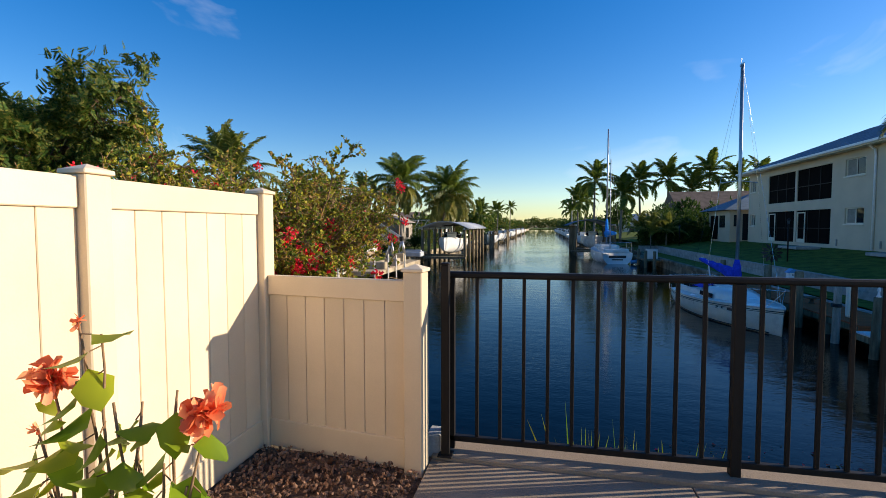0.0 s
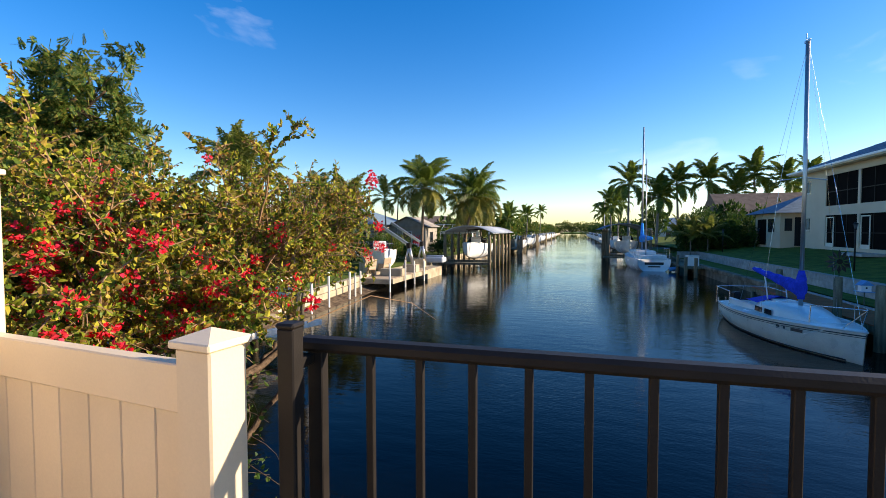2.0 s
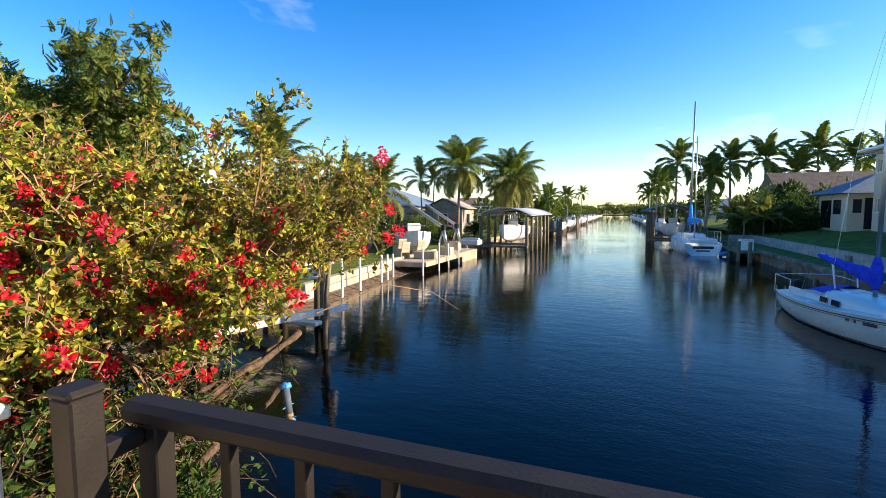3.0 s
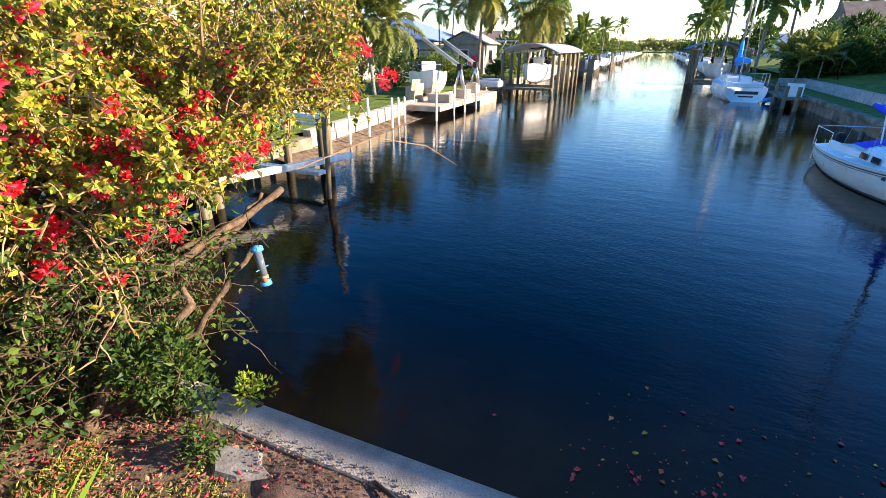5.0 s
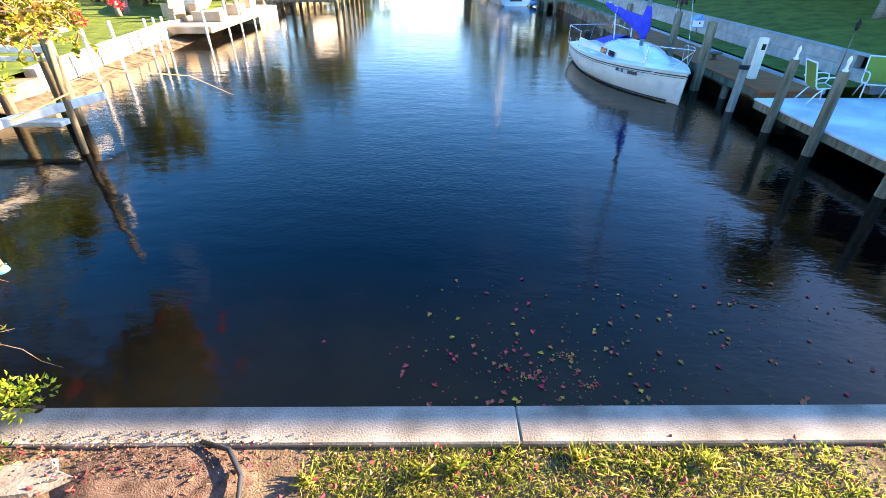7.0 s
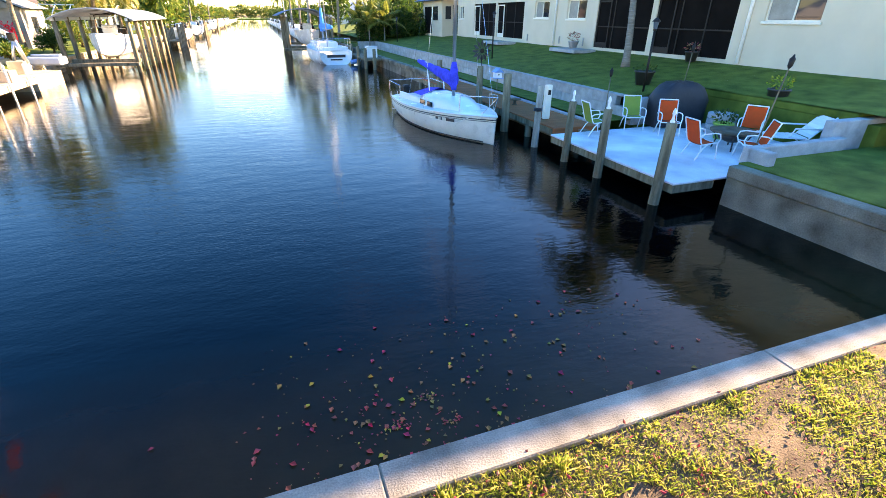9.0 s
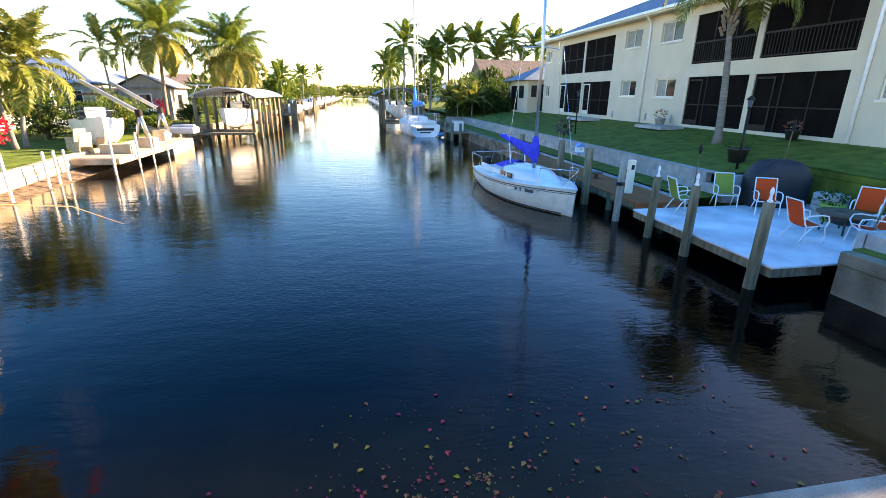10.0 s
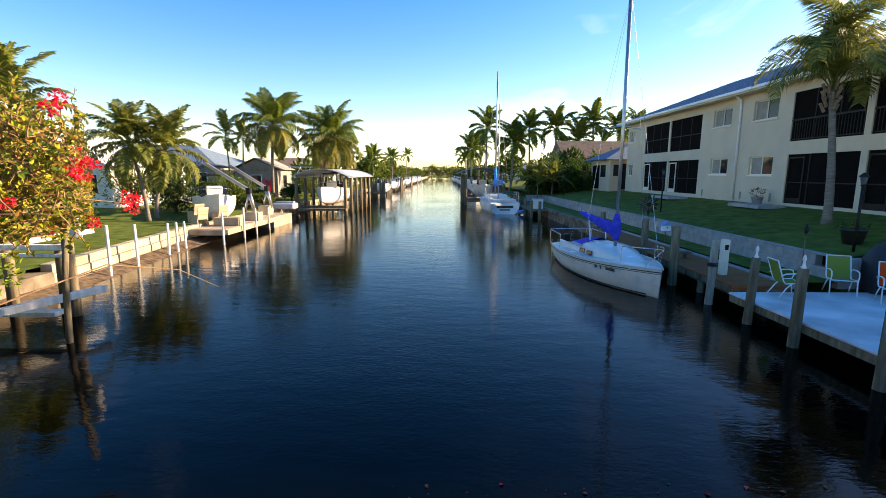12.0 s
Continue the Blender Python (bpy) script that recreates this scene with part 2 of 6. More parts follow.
M_WALLW = mat("white house wall", (0.78, 0.76, 0.70), 0.85, 0.08, 1, 0.2, 60)
M_WATER = water_mat()
L_BOUG = leaf_mat("bougainvillea leaves", [(0.05, 0.10, 0.012), (0.14, 0.20, 0.02), (0.32, 0.32, 0.03), (0.50, 0.44, 0.045), (0.34, 0.17, 0.05), (0.09, 0.14, 0.016)])
L_RED = leaf_mat("scarlet bracts", [(0.70, 0.008, 0.02), (0.88, 0.025, 0.035), (0.82, 0.04, 0.10), (0.85, 0.06, 0.05)], 0.4)
L_TREE = leaf_mat("feathery tree leaves", [(0.03, 0.075, 0.012), (0.06, 0.12, 0.02), (0.13, 0.17, 0.025), (0.24, 0.20, 0.04)])
L_PALM = leaf_mat("palm fronds", [(0.06, 0.115, 0.018), (0.12, 0.175, 0.026), (0.22, 0.23, 0.04)], 0.45, 0.4)
# brighter, yellower copy of the palm green, with sunlight put into the colour
L_QUEEN = leaf_mat("sunlit palm fronds", [(0.09, 0.13, 0.02), (0.17, 0.19, 0.035), (0.27, 0.25, 0.06)], 0.4, 0.45)
L_PALMY = leaf_mat("yellowing palm fronds", [(0.09, 0.13, 0.02), (0.19, 0.19, 0.035), (0.34, 0.26, 0.06)], 0.4, 0.4)
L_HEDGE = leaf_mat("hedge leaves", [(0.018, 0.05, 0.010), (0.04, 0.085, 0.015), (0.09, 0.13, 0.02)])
L_GRASS = leaf_mat("grass blades", [(0.09, 0.16, 0.022), (0.19, 0.25, 0.035), (0.36, 0.34, 0.07), (0.46, 0.38, 0.14)], 0.4)
L_LIME = leaf_mat("lime leaves", [(0.10, 0.20, 0.02), (0.20, 0.28, 0.03), (0.34, 0.33, 0.03)], 0.35)
L_HIB = leaf_mat("hibiscus leaves", [(0.16, 0.28, 0.018), (0.30, 0.40, 0.03), (0.48, 0.50, 0.035)], 0.5, 0.35)
L_CORAL = leaf_mat("coral petals", [(0.88, 0.16, 0.06), (0.94, 0.30, 0.13), (0.96, 0.46, 0.24)], 0.35)
L_DEAD = leaf_mat("dry leaves and petals", [(0.20, 0.12, 0.05), (0.34, 0.02, 0.05), (0.30, 0.21, 0.10), (0.14, 0.08, 0.045), (0.42, 0.03, 0.06)], 0.1, 0.8)
L_FLOAT = leaf_mat("floating leaves and petals", [(0.45, 0.24, 0.05), (0.85, 0.02, 0.06), (0.34, 0.17, 0.04), (0.82, 0.03, 0.09), (0.70, 0.45, 0.03), (0.88, 0.04, 0.08), (0.30, 0.16, 0.05)], 0.1, 0.7)


# ---- mesh building ----
class G:
    """Gathers vertices and faces of one mesh."""
    def __init__(self):
        self.v, self.f = [], []

    def add(self, vs, fs):
        o = len(self.v)
        self.v += [tuple(p) for p in vs]
        self.f += [tuple(i + o for i in q) for q in fs]
        return self

    def box(self, x0, x1, y0, y1, z0, z1, b=0.0, m=None):
        """A box; b: chamfered edges; m: a pose."""
        h = ((x1 - x0) / 2, (y1 - y0) / 2, (z1 - z0) / 2)
        c = ((x0 + x1) / 2, (y0 + y1) / 2, (z0 + z1) / 2)
        b = min(b, min(abs(q) for q in h) * 0.9)
        vs, ids = [], {}
        for sx in (-1, 1):
            for sy in (-1, 1):
                for sz in (-1, 1):
                    s = (sx, sy, sz)
                    for a in ((0, 1, 2) if b else (0,)):
                        p = [c[i] + s[i] * (h[i] - (0 if i == a or not b else b)) for i in range(3)]
                        ids[(s, a)] = len(vs)
                        vs.append(Vector(p) if m is None else m @ Vector(p))
        fs = []
        for a in range(3):
            i, j = (a + 1) % 3, (a + 2) % 3
            for s in (-1, 1):
                q = []
                for (p, r) in ((-1, -1), (1, -1), (1, 1), (-1, 1)):
                    k = [0, 0, 0]
                    k[a], k[i], k[j] = s, p, r
                    q.append(ids[(tuple(k), a if b else 0)])
                fs.append(q if s > 0 else q[::-1])
        if b:
            for a in range(3):
                i, j = (a + 1) % 3, (a + 2) % 3
                for p in (-1, 1):
                    for r in (-1, 1):
                        k0, k1 = [0, 0, 0], [0, 0, 0]
                        k0[a], k0[i], k0[j] = -1, p, r
                        k1[a], k1[i], k1[j] = 1, p, r
                        q = [ids[(tuple(k0), i)], ids[(tuple(k1), i)], ids[(tuple(k1), j)], ids[(tuple(k0), j)]]
                        fs.append(q if p * r < 0 else q[::-1])
            for s in ((x, y, z) for x in (-1, 1) for y in (-1, 1) for z in (-1, 1)):
                q = [ids[(s, 0)], ids[(s, 1)], ids[(s, 2)]]
                fs.append(q if s[0] * s[1] * s[2] > 0 else q[::-1])
        return self.add(vs, fs)

    def tube(self, pts, r, n=8, cap=True):
        pts = [Vector(p) for p in pts]
        rs = r if isinstance(r, (list, tuple)) else [r] * len(pts)
        vs, fs, side = [], [], None
        for i, p in enumerate(pts):
            d = (pts[min(i + 1, len(pts) - 1)] - pts[max(i - 1, 0)]).normalized()
            if side is None:
                side = d.orthogonal().normalized()
            side = (side - d * side.dot(d)).normalized()
            up = d.cross(side)
            for k in range(n):
                a = 2 * math.pi * k / n
                vs.append(p + (side * math.cos(a) + up * math.sin(a)) * rs[i])
        for i in range(len(pts) - 1):
            for k in range(n):
                fs.append((i * n + k, i * n + (k + 1) % n, (i + 1) * n + (k + 1) % n, (i + 1) * n + k))
        if cap:
            fs.append(tuple(range(n))[::-1])
            fs.append(tuple((len(pts) - 1) * n + k for k in range(n)))
        return self.add(vs, fs)

    def lathe(self, prof, n=16, m=None):
        vs, fs = [], []
        for r, z in prof:
            for k in range(n):
                a = 2 * math.pi * k / n
                p = Vector((r * math.cos(a), r * math.sin(a), z))
                vs.append(p if m is None else m @ p)
        for i in range(len(prof) - 1):
            for k in range(n):
                fs.append((i * n + k, i * n + (k + 1) % n, (i + 1) * n + (k + 1) % n, (i + 1) * n + k))
        fs.append(tuple(range(n))[::-1])
        fs.append(tuple((len(prof) - 1) * n + k for k in range(n)))
        return self.add(vs, fs)

    def leaf(self, p, d, side, l, w, fold=0.25):
        """A pointed leaf from p along d, folded at its midrib."""
        nrm = d.cross(side)
        a, b_ = p + d * l * 0.45 + side * w * 0.5 + nrm * w * fold, p + d * l * 0.45 - side * w * 0.5 + nrm * w * fold
        return self.add([p, a, p + d * l - nrm * l * 0.12, b_], [(0, 1, 2), (0, 2, 3)])

    def blade(self, p, d, side, l, w, fold=0.22):
        """A rounded, slightly cupped leaf from p along d."""
        nrm = d.cross(side)
        b, t = p + d * l * 0.3, p + d * l * 0.68 - nrm * l * 0.03
        return self.add([p, b + side * w * 0.46 + nrm * w * fold, t + side * w * 0.40 + nrm * w * fold * 0.7, p + d * l - nrm * l * 0.14, t - side * w * 0.40 + nrm * w * fold * 0.7, b - side * w * 0.46 + nrm * w * fold, p + d * l * 0.5], [(0, 1, 6), (1, 2, 6), (2, 3, 6), (3, 4, 6), (4, 5, 6), (5, 0, 6)])

    def mesh(self, name, m, smooth=False):
        me = bpy.data.meshes.new(name)
        me.from_pydata(self.v, [], self.f)
        me.materials.append(m)
        if smooth:
            me.polygons.foreach_set("use_smooth", [True] * len(me.polygons))
        me.update()
        return me


def part(name, g, m, parent=None, label="", smooth=False, at=None):
    ob = new(name, g if isinstance(g, bpy.types.Mesh) else g.mesh(name, m, smooth))
    if parent is not None:
        ob.parent = parent
    if at is not None:
        ob.matrix_basis = at
    return tagged(ob, label)


def thing(name, label, category, m=None, group="", kind=""):
    ob = new(name)
    ob.empty_display_size = 0.2
    if m is not None:
        ob.matrix_basis = m
    return tagged(ob, label, category, group, kind)


def solid(name, g, m, label, category="", kind="", group="", smooth=False):
    return tagged(part(name, g, m, None, label, smooth), "", category, group, kind)


def gnarl(pts, rs, r, amp=0.03, n=12):
    """A crooked limb through the given points, with its radii."""
    pts = [Vector(p) for p in pts]
    out, rad = [], []
    for i in range(n + 1):
        s = i / n * (len(pts) - 1)
        k = min(len(pts) - 2, int(s))
        f = s - k
        j = Vector((r.uniform(-1, 1), r.uniform(-1, 1), r.uniform(-1, 1))) * (amp if 0 < i < n else 0)
        out.append(pts[k].lerp(pts[k + 1], f) + j)
        rad.append((rs[k] + (rs[k + 1] - rs[k]) * f) * r.uniform(0.85, 1.2))
    return out, rad


rnd = random.Random(7)


def rvec(r=rnd):
    while True:
        p = Vector((r.uniform(-1, 1), r.uniform(-1, 1), r.uniform(-1, 1)))
        if 0.05 < p.length < 1:
            return p.normalized()

# ---- ground, water and walls of the canal ----
WZ = -1.7
def sheet(name, xs, ys, zf, m, label, kind="structure"):
    g = G()
    for y in ys:
        for x in xs:
            g.v.append((x, y, zf(x, y)))
    n = len(xs)
    g.f = [(j * n + i, j * n + i + 1, (j + 1) * n + i + 1, (j + 1) * n + i) for j in range(len(ys) - 1) for i in range(n - 1)]
    return solid(name, g, m, label, "", kind, "", True)


def steps(a, b, n):
    return [a + (b - a) * i / n for i in range(n + 1)]


sheet("ground", [-3000, -200, -60, 60, 200, 3000], [-3000, -200, -20, 100, 400, 1200, 5000], lambda x, y: -2.6, M_SOIL, "bare earth under the canal and the land around")
sheet("water", [-11.6, 0, 9.6], [5.1] + steps(10, 100, 9) + [200, 420, 700], lambda x, y: WZ, M_WATER, "dark still canal water with fine ripples")
sheet("shore_ground", steps(-14, 30, 88), steps(3.1, 4.96, 12), lambda x, y: -1.14 + 0.05 * noise.noise(Vector((x * 1.4, y * 1.4, 0))) + 0.03 * noise.noise(Vector((x * 6, y * 6, 3))), M_SOIL, "dry soil strip with leaf litter below the deck")
cap = thing("seawall_cap_near", "long pale concrete seawall cap at the canal's end", "", None, "", "structure")
for a, b in ((-12, -2.95), (-2.945, 1.2), (1.204, 4.9), (4.905, 9.6)):
    part("cap_slab", G().box(a, b, 4.94, 5.25, -1.34, -1.1, 0.012), M_CAP, cap)
solid("seawall_near", G().box(-12, 9.6, 4.99, 5.2, -2.6, -1.34), M_CAPS, "stained concrete seawall below the cap", "", "structure")
solid("deck_wall", G().box(-9, 30, 2.98, 3.2, -2.6, -0.06), M_CAPS, "concrete retaining wall below the deck edge", "", "structure")
solid("deck_kerb", G().box(-0.72, 30, 2.98, 3.24, -0.06, 0.035, 0.012), M_CONC, "pale concrete kerb under the railing", "", "structure")
solid("deck_slab", G().box(-0.72, 0.9, -30, 2.977, -0.2, 0.0, 0.004).box(0.908, 30, -30, 2.977, -0.2, 0.0, 0.004), M_CONC, "broom-finished weathered concrete deck slab", "", "structure")
solid("deck_ground", G().box(-30, -0.73, -30, 2.977, -0.3, -0.045), M_MULCH, "earth bed under the pebbles by the fence", "", "structure")
# land behind and left of the fence
solid("yard_ground", G().box(-60, -14, -30, 5.2, -2.6, -1.1).box(-14, -9, 3.2, 5.2, -2.6, -1.12), M_SOIL, "shaded earth yard behind the bushes", "", "structure")

# pebbles beside the fence
def pebble(g, x, y, z, r, rr):
    m = pose(x, y, z, rr.uniform(0, 360), rr.uniform(0, 360), rr.uniform(0, 360))
    a, b, c = r * rr.uniform(0.7, 1.3), r * rr.uniform(0.6, 1.0), r * rr.uniform(0.4, 0.8)
    vs = [m @ Vector(p) for p in ((a, 0, 0), (-a, 0, 0), (0, b, 0), (0, -b, 0), (0, 0, c), (0, 0, -c), (a * .6, b * .6, c * .5), (-a * .6, -b * .6, c * .5))]
    g.add(vs, [(0, 6, 4), (0, 2, 6), (6, 2, 4), (2, 1, 4), (1, 7, 4), (7, 3, 4), (1, 3, 7), (3, 0, 4), (2, 0, 5), (1, 2, 5), (3, 1, 5), (0, 3, 5)])
r = random.Random(3)
g = G()
for i in range(5200):
    y = r.uniform(-0.4, 2.93)
    pebble(g, r.uniform(-1.95, -0.76), y, -0.03 + r.uniform(0, 0.035), r.uniform(0.008, 0.021), r)
solid("pebbles", g, M_GRAVEL, "bed of red brown river pebbles beside the fence", "pebbles", "stuff")


# ---- vinyl fence ----
def fence_post(parent, x, y, h, w=0.127):
    p = part("post", G().box(x - w / 2, x + w / 2, y - w / 2, y + w / 2, -0.05, h, 0.006), M_VINYL, parent)
    c = G().box(x - w / 2 - 0.012, x + w / 2 + 0.012, y - w / 2 - 0.012, y + w / 2 + 0.012, h, h + 0.022, 0.004)
    q = w / 2 + 0.006
    c.add([(x - q, y - q, h + 0.022), (x + q, y - q, h + 0.022), (x + q, y + q, h + 0.022), (x - q, y + q, h + 0.022), (x, y, h + 0.05)], [(0, 1, 4), (1, 2, 4), (2, 3, 4), (3, 0, 4)])
    part("cap", c, M_VINYL, p)


def fence_panel(parent, along, fixed, a, b, h, board=0.165):
    """A panel between two posts; along: 'x' or 'y'."""
    def bx(g, s, e, t, z0, z1, bev):
        return g.box(s, e, fixed - t, fixed + t, z0, z1, bev) if along == "x" else g.box(fixed - t, fixed + t, s, e, z0, z1, bev)
    part("top_rail", bx(G(), a, b, 0.026, h - 0.14, h, 0.005), M_VINYL, parent)
    part("bottom_rail", bx(G(), a, b, 0.026, -0.03, 0.17, 0.005), M_VINYL, parent)
    n = max(1, round((b - a) / board))
    w = (b - a) / n
    for i in range(n):
        part("board", bx(G(), a + i * w + 0.0015, a + (i + 1) * w - 0.0015, 0.011, 0.165, h - 0.135, 0.0035), M_VINYL, parent)


FX, FY = -2.0, 3.02
tall = thing("tall_vinyl_fence", "cream vinyl privacy fence, sunlit, taller than the low panel", "fence")
for y in (FY, 1.71, 0.40, -0.91, -2.22):
    fence_post(tall, FX, y, 1.81)
for a, b in ((1.71, FY), (0.40, 1.71), (-0.91, 0.40), (-2.22, -0.91)):
    fence_panel(tall, "y", FX, a + 0.064, b - 0.064, 1.80)
low = thing("low_vinyl_fence", "low cream vinyl fence panel in shade beside the railing", "fence", pose(FX + 0.064, 3.012, 0, 0, 0, -6.6))
fence_post(low, 1.148, 0, 1.285)
fence_panel(low, "x", 0, 0.002, 1.083, 1.225)
solid("concrete_block", G().box(-0.76, -0.66, 3.0, 3.15, 0.0, 0.16, 0.01), M_BLOCK, "small grey concrete footing between fence and railing", "block")

# ---- railing ----
rail = thing("railing", "dark bronze aluminium railing along the deck edge", "railing")
RY = 3.11
def rail_post(x, y=RY, h=1.31, w=0.038):
    p = part("post", G().box(x - w, x + w, y - w, y + w, 0.03, h, 0.004), M_BLACK, rail)
    part("base_plate", G().box(x - w - 0.022, x + w + 0.022, y - w - 0.022, y + w + 0.022, 0.033, 0.045, 0.003), M_BLACK, p)
    part("cap", G().box(x - w - 0.004, x + w + 0.004, y - w - 0.004, y + w + 0.004, h, h + 0.016, 0.006), M_BLACK, p)
rail_post(-0.622, 2.99, 1.32, 0.027)
part("top_rail", G().box(-0.662, 7.0, RY - 0.032, RY + 0.032, 1.225, 1.268, 0.012), M_BLACK, rail)
part("bottom_rail", G().box(-0.652, 7.0, RY - 0.02, RY + 0.02, 0.085, 0.125, 0.004), M_BLACK, rail)
part("bracket", G().box(-0.645, -0.605, 3.019, RY - 0.02, 1.19, 1.222, 0.004), M_BLACK, rail)
part("end_post", G().box(-0.63, -0.58, RY - 0.02, RY + 0.02, 0.03, 1.226, 0.003), M_BLACK, rail)
bal = G().box(-0.0115, 0.0115, -0.0115, 0.0115, 0.125, 1.226, 0.002).mesh("baluster", M_BLACK)
for i in range(1, 49):
    x = -0.5835 + i * 0.1575
    if i in (11, 23, 35):
        x += 0.03
        part("post", G().box(x - 0.03, x + 0.03, RY - 0.03, RY + 0.03, 0.03, 1.226, 0.004), M_BLACK, rail)
    elif x < 6.98:
        part("baluster", bal, M_BLACK, rail, at=pose(x, RY, 0))
rail_post(7.04)

# ---- opposite bank on the house side: terraces, seawall, lawn ----
sheet("lawn_right_near", steps(13.5, 17.5, 5) + [24, 60], steps(5, 14.6, 12), lambda x, y: min(0.22, -0.43 + (x - 11.2) * 0.105) + 0.02 * noise.noise(Vector((x, y, 0))), M_LAWN, "shaded lawn behind the patio")
sheet("lawn_right", [11.2] + steps(11.6, 17.5, 8) + [24, 60], steps(14.6, 60, 36) + [80, 150, 400, 700], lambda x, y: min(0.22, -0.43 + (x - 11.2) * 0.105) + 0.02 * noise.noise(Vector((x, y, 0))), M_LAWN, "shaded mown lawn sloping up to the apartment house")
for strip, x0, y0, y1 in (("strip_right", 9.99, 14.4, 27.4), ("strip_right_far", 9.4, 27.4, 60)):
    sheet(strip, [x0, 10.5, 11.15], steps(y0, y1, 18), lambda x, y: -1.02 + 0.02 * noise.noise(Vector((x * 2, y * 2, 0))), M_LAWN, "narrow lower grass strip behind the dock")
solid("bank_right", G().box(9.5, 60, 60, 700, -2.6, -0.95).box(11.25, 60, 14.5, 60, -2.6, -0.98).box(13.6, 60, 5, 14.5, -2.6, -0.98).box(9.6, 60, -30, 5.0, -2.6, -1.12), M_LAWN, "grassy far canal bank", "", "structure")
solid("seawall_right", G().box(9.2, 9.5, 5.25, 9.42, -1.12, -0.88, 0.02).box(9.25, 9.48, 5.25, 9.42, -2.6, -1.12).box(9.2, 9.48, 14.2, 60, -2.6, -1.2).box(9.12, 9.5, 27, 60, -1.2, -0.98, 0.02), M_CAPS, "weathered concrete seawall with a wider cap", "", "structure")
# retaining wall of blocks between strip and lawn
rw = tagged(thing("retaining_wall", "low grey concrete block retaining wall under the lawn", ""), "", "", "", "structure")
bl = G().box(0, 0.2, 0, 1.19, 0, 0.285, 0.008).mesh("block", M_BLOCK)
for i in range(29):
    for k in range(2):
        part("block", bl, M_BLOCK, rw, at=pose(11.05, 14.6 + i * 1.2 + (0.6 if k else 0), -1.02 + k * 0.29))
part("cap", G().box(11.03, 11.28, 14.6, 49.5, -0.44, -0.40, 0.008), M_BLOCK, rw)
part("end_wall", G().box(11.05, 13.5, 14.4, 14.6, -1.2, -0.42, 0.01), M_BLOCK, rw)
part("return_wall", G().box(9.5, 11.05, 49.3, 49.5, -1.1, -0.42, 0.01), M_BLOCK, rw)
# raised grass bed at the near end, behind its own low walls
solid("grass_bed", G().box(9.5, 14.5, 5.0, 9.45, -1.12, -0.86), M_LAWN, "raised grass bed behind the seawall", "", "structure")
solid("bed_wall", G().box(9.75, 9.95, 9.05, 9.5, -0.9, -0.60, 0.015).box(9.75, 12.6, 9.45, 9.65, -1.2, -0.60, 0.015).box(12.4, 14.6, 9.66, 9.9, -1.0, -0.28, 0.015), M_BLOCK, "low grey concrete block wall around the raised bed", "", "structure")

# patio slab over the water
solid("patio", G().box(8.1, 13.5, 9.62, 14.1, -1.25, -1.2, 0.012), M_SLAB, "pale painted concrete patio slab over the water", "", "structure")
solid("patio_edge", G().box(8.12, 9.2, 9.64, 14.08, -1.42, -1.252), M_PILE, "grey timber beam under the patio edge", "", "structure")
solid("strip_back", G().box(13.5, 20, 9.4, 14.6, -1.19, -0.40).box(13.502, 14.4, 9.92, 14.59, -0.41, -0.21, 0.03), M_LAWN, "grass bank behind the patio", "", "structure")
# long dock of red brown boards
dock = thing("boat_dock", "long red brown board dock beside the sailboat", "dock")
db = G().box(8.4, 9.85, 0, 0.142, -1.16, -1.12, 0.005).mesh("board", M_DOCK)
for i in range(88):
    part("board", db, M_DOCK, dock, at=pose(0, 14.42 + i * 0.147, 0))
part("fascia", G().box(8.36, 9.85, 14.375, 14.415, -1.34, -1.12, 0.004), M_DOCK, dock)
part("stringer", G().box(8.42, 8.5, 14.45, 27.3, -1.34, -1.162, 0.004), M_PILE, dock)
part("kerb", G().box(9.86, 9.98, 14.4, 27.4, -1.2, -1.06, 0.01), M_BLOCK, dock, "pale concrete edging")
for y in (16, 19, 22, 25, 27.2):
    part("support_post", G().tube([(8.5, y, -2.6), (8.5, y, -1.33)], 0.1, 10), M_PILE, dock, smooth=True)


def pile(x, y, top, r=0.115, m=M_PILE, lean=0.0, ornament=True, label="grey weathered timber mooring pile by the patio"):
    t = thing("mooring_pile", label, "pile", pose(x, y, WZ), "mooring piles")
    h = top - WZ
    prof = [(r * 1.05, -0.9), (r * 1.04, 0.0), (r, 0.3), (r * 0.97, h * 0.6), (r * 0.95, h - 0.015), (r * 0.8, h)]
    part("shaft", G().lathe(prof, 12, pose(0, 0, 0, 0, lean, 0)), m, t, smooth=True)
    if ornament:
        part("solar_light", G().lathe([(0.045, h), (0.05, h + 0.03), (0.028, h + 0.05), (0.022, h + 0.13), (0.036, h + 0.17), (0.03, h + 0.22), (0.008, h + 0.27)], 10, pose(0, 0, 0, 0, lean, 0)), M_WHITE, t, "white pointed lamp finial", True)
    return t


pile(7.97, 9.88, -0.07, 0.105, lean=0.6)
pile(7.97, 11.73, -0.12, 0.1, lean=0.3)
pile(7.99, 13.15, -0.17, 0.095, lean=1.6)
t = pile(8.02, 14.75, 0.0, 0.095, M_PILE_SHADE, 1.0, False, "tall pale mooring pile, greyed to look shaded, with a dark rope")
g = G()
for k in range(3):
    g.lathe([(0.115, 1.02 + k * 0.035), (0.13, 1.035 + k * 0.035), (0.115, 1.05 + k * 0.035)], 14)
part("rope", g, M_HOSE, t, "dark mooring rope")
pile(8.12, 16.9, 0.1, 0.13, ornament=False, label="dark weathered timber mooring pile by the dock")
pile(8.2, 19.2, 0.12, 0.12, ornament=False, label="dark weathered timber mooring pile by the dock")
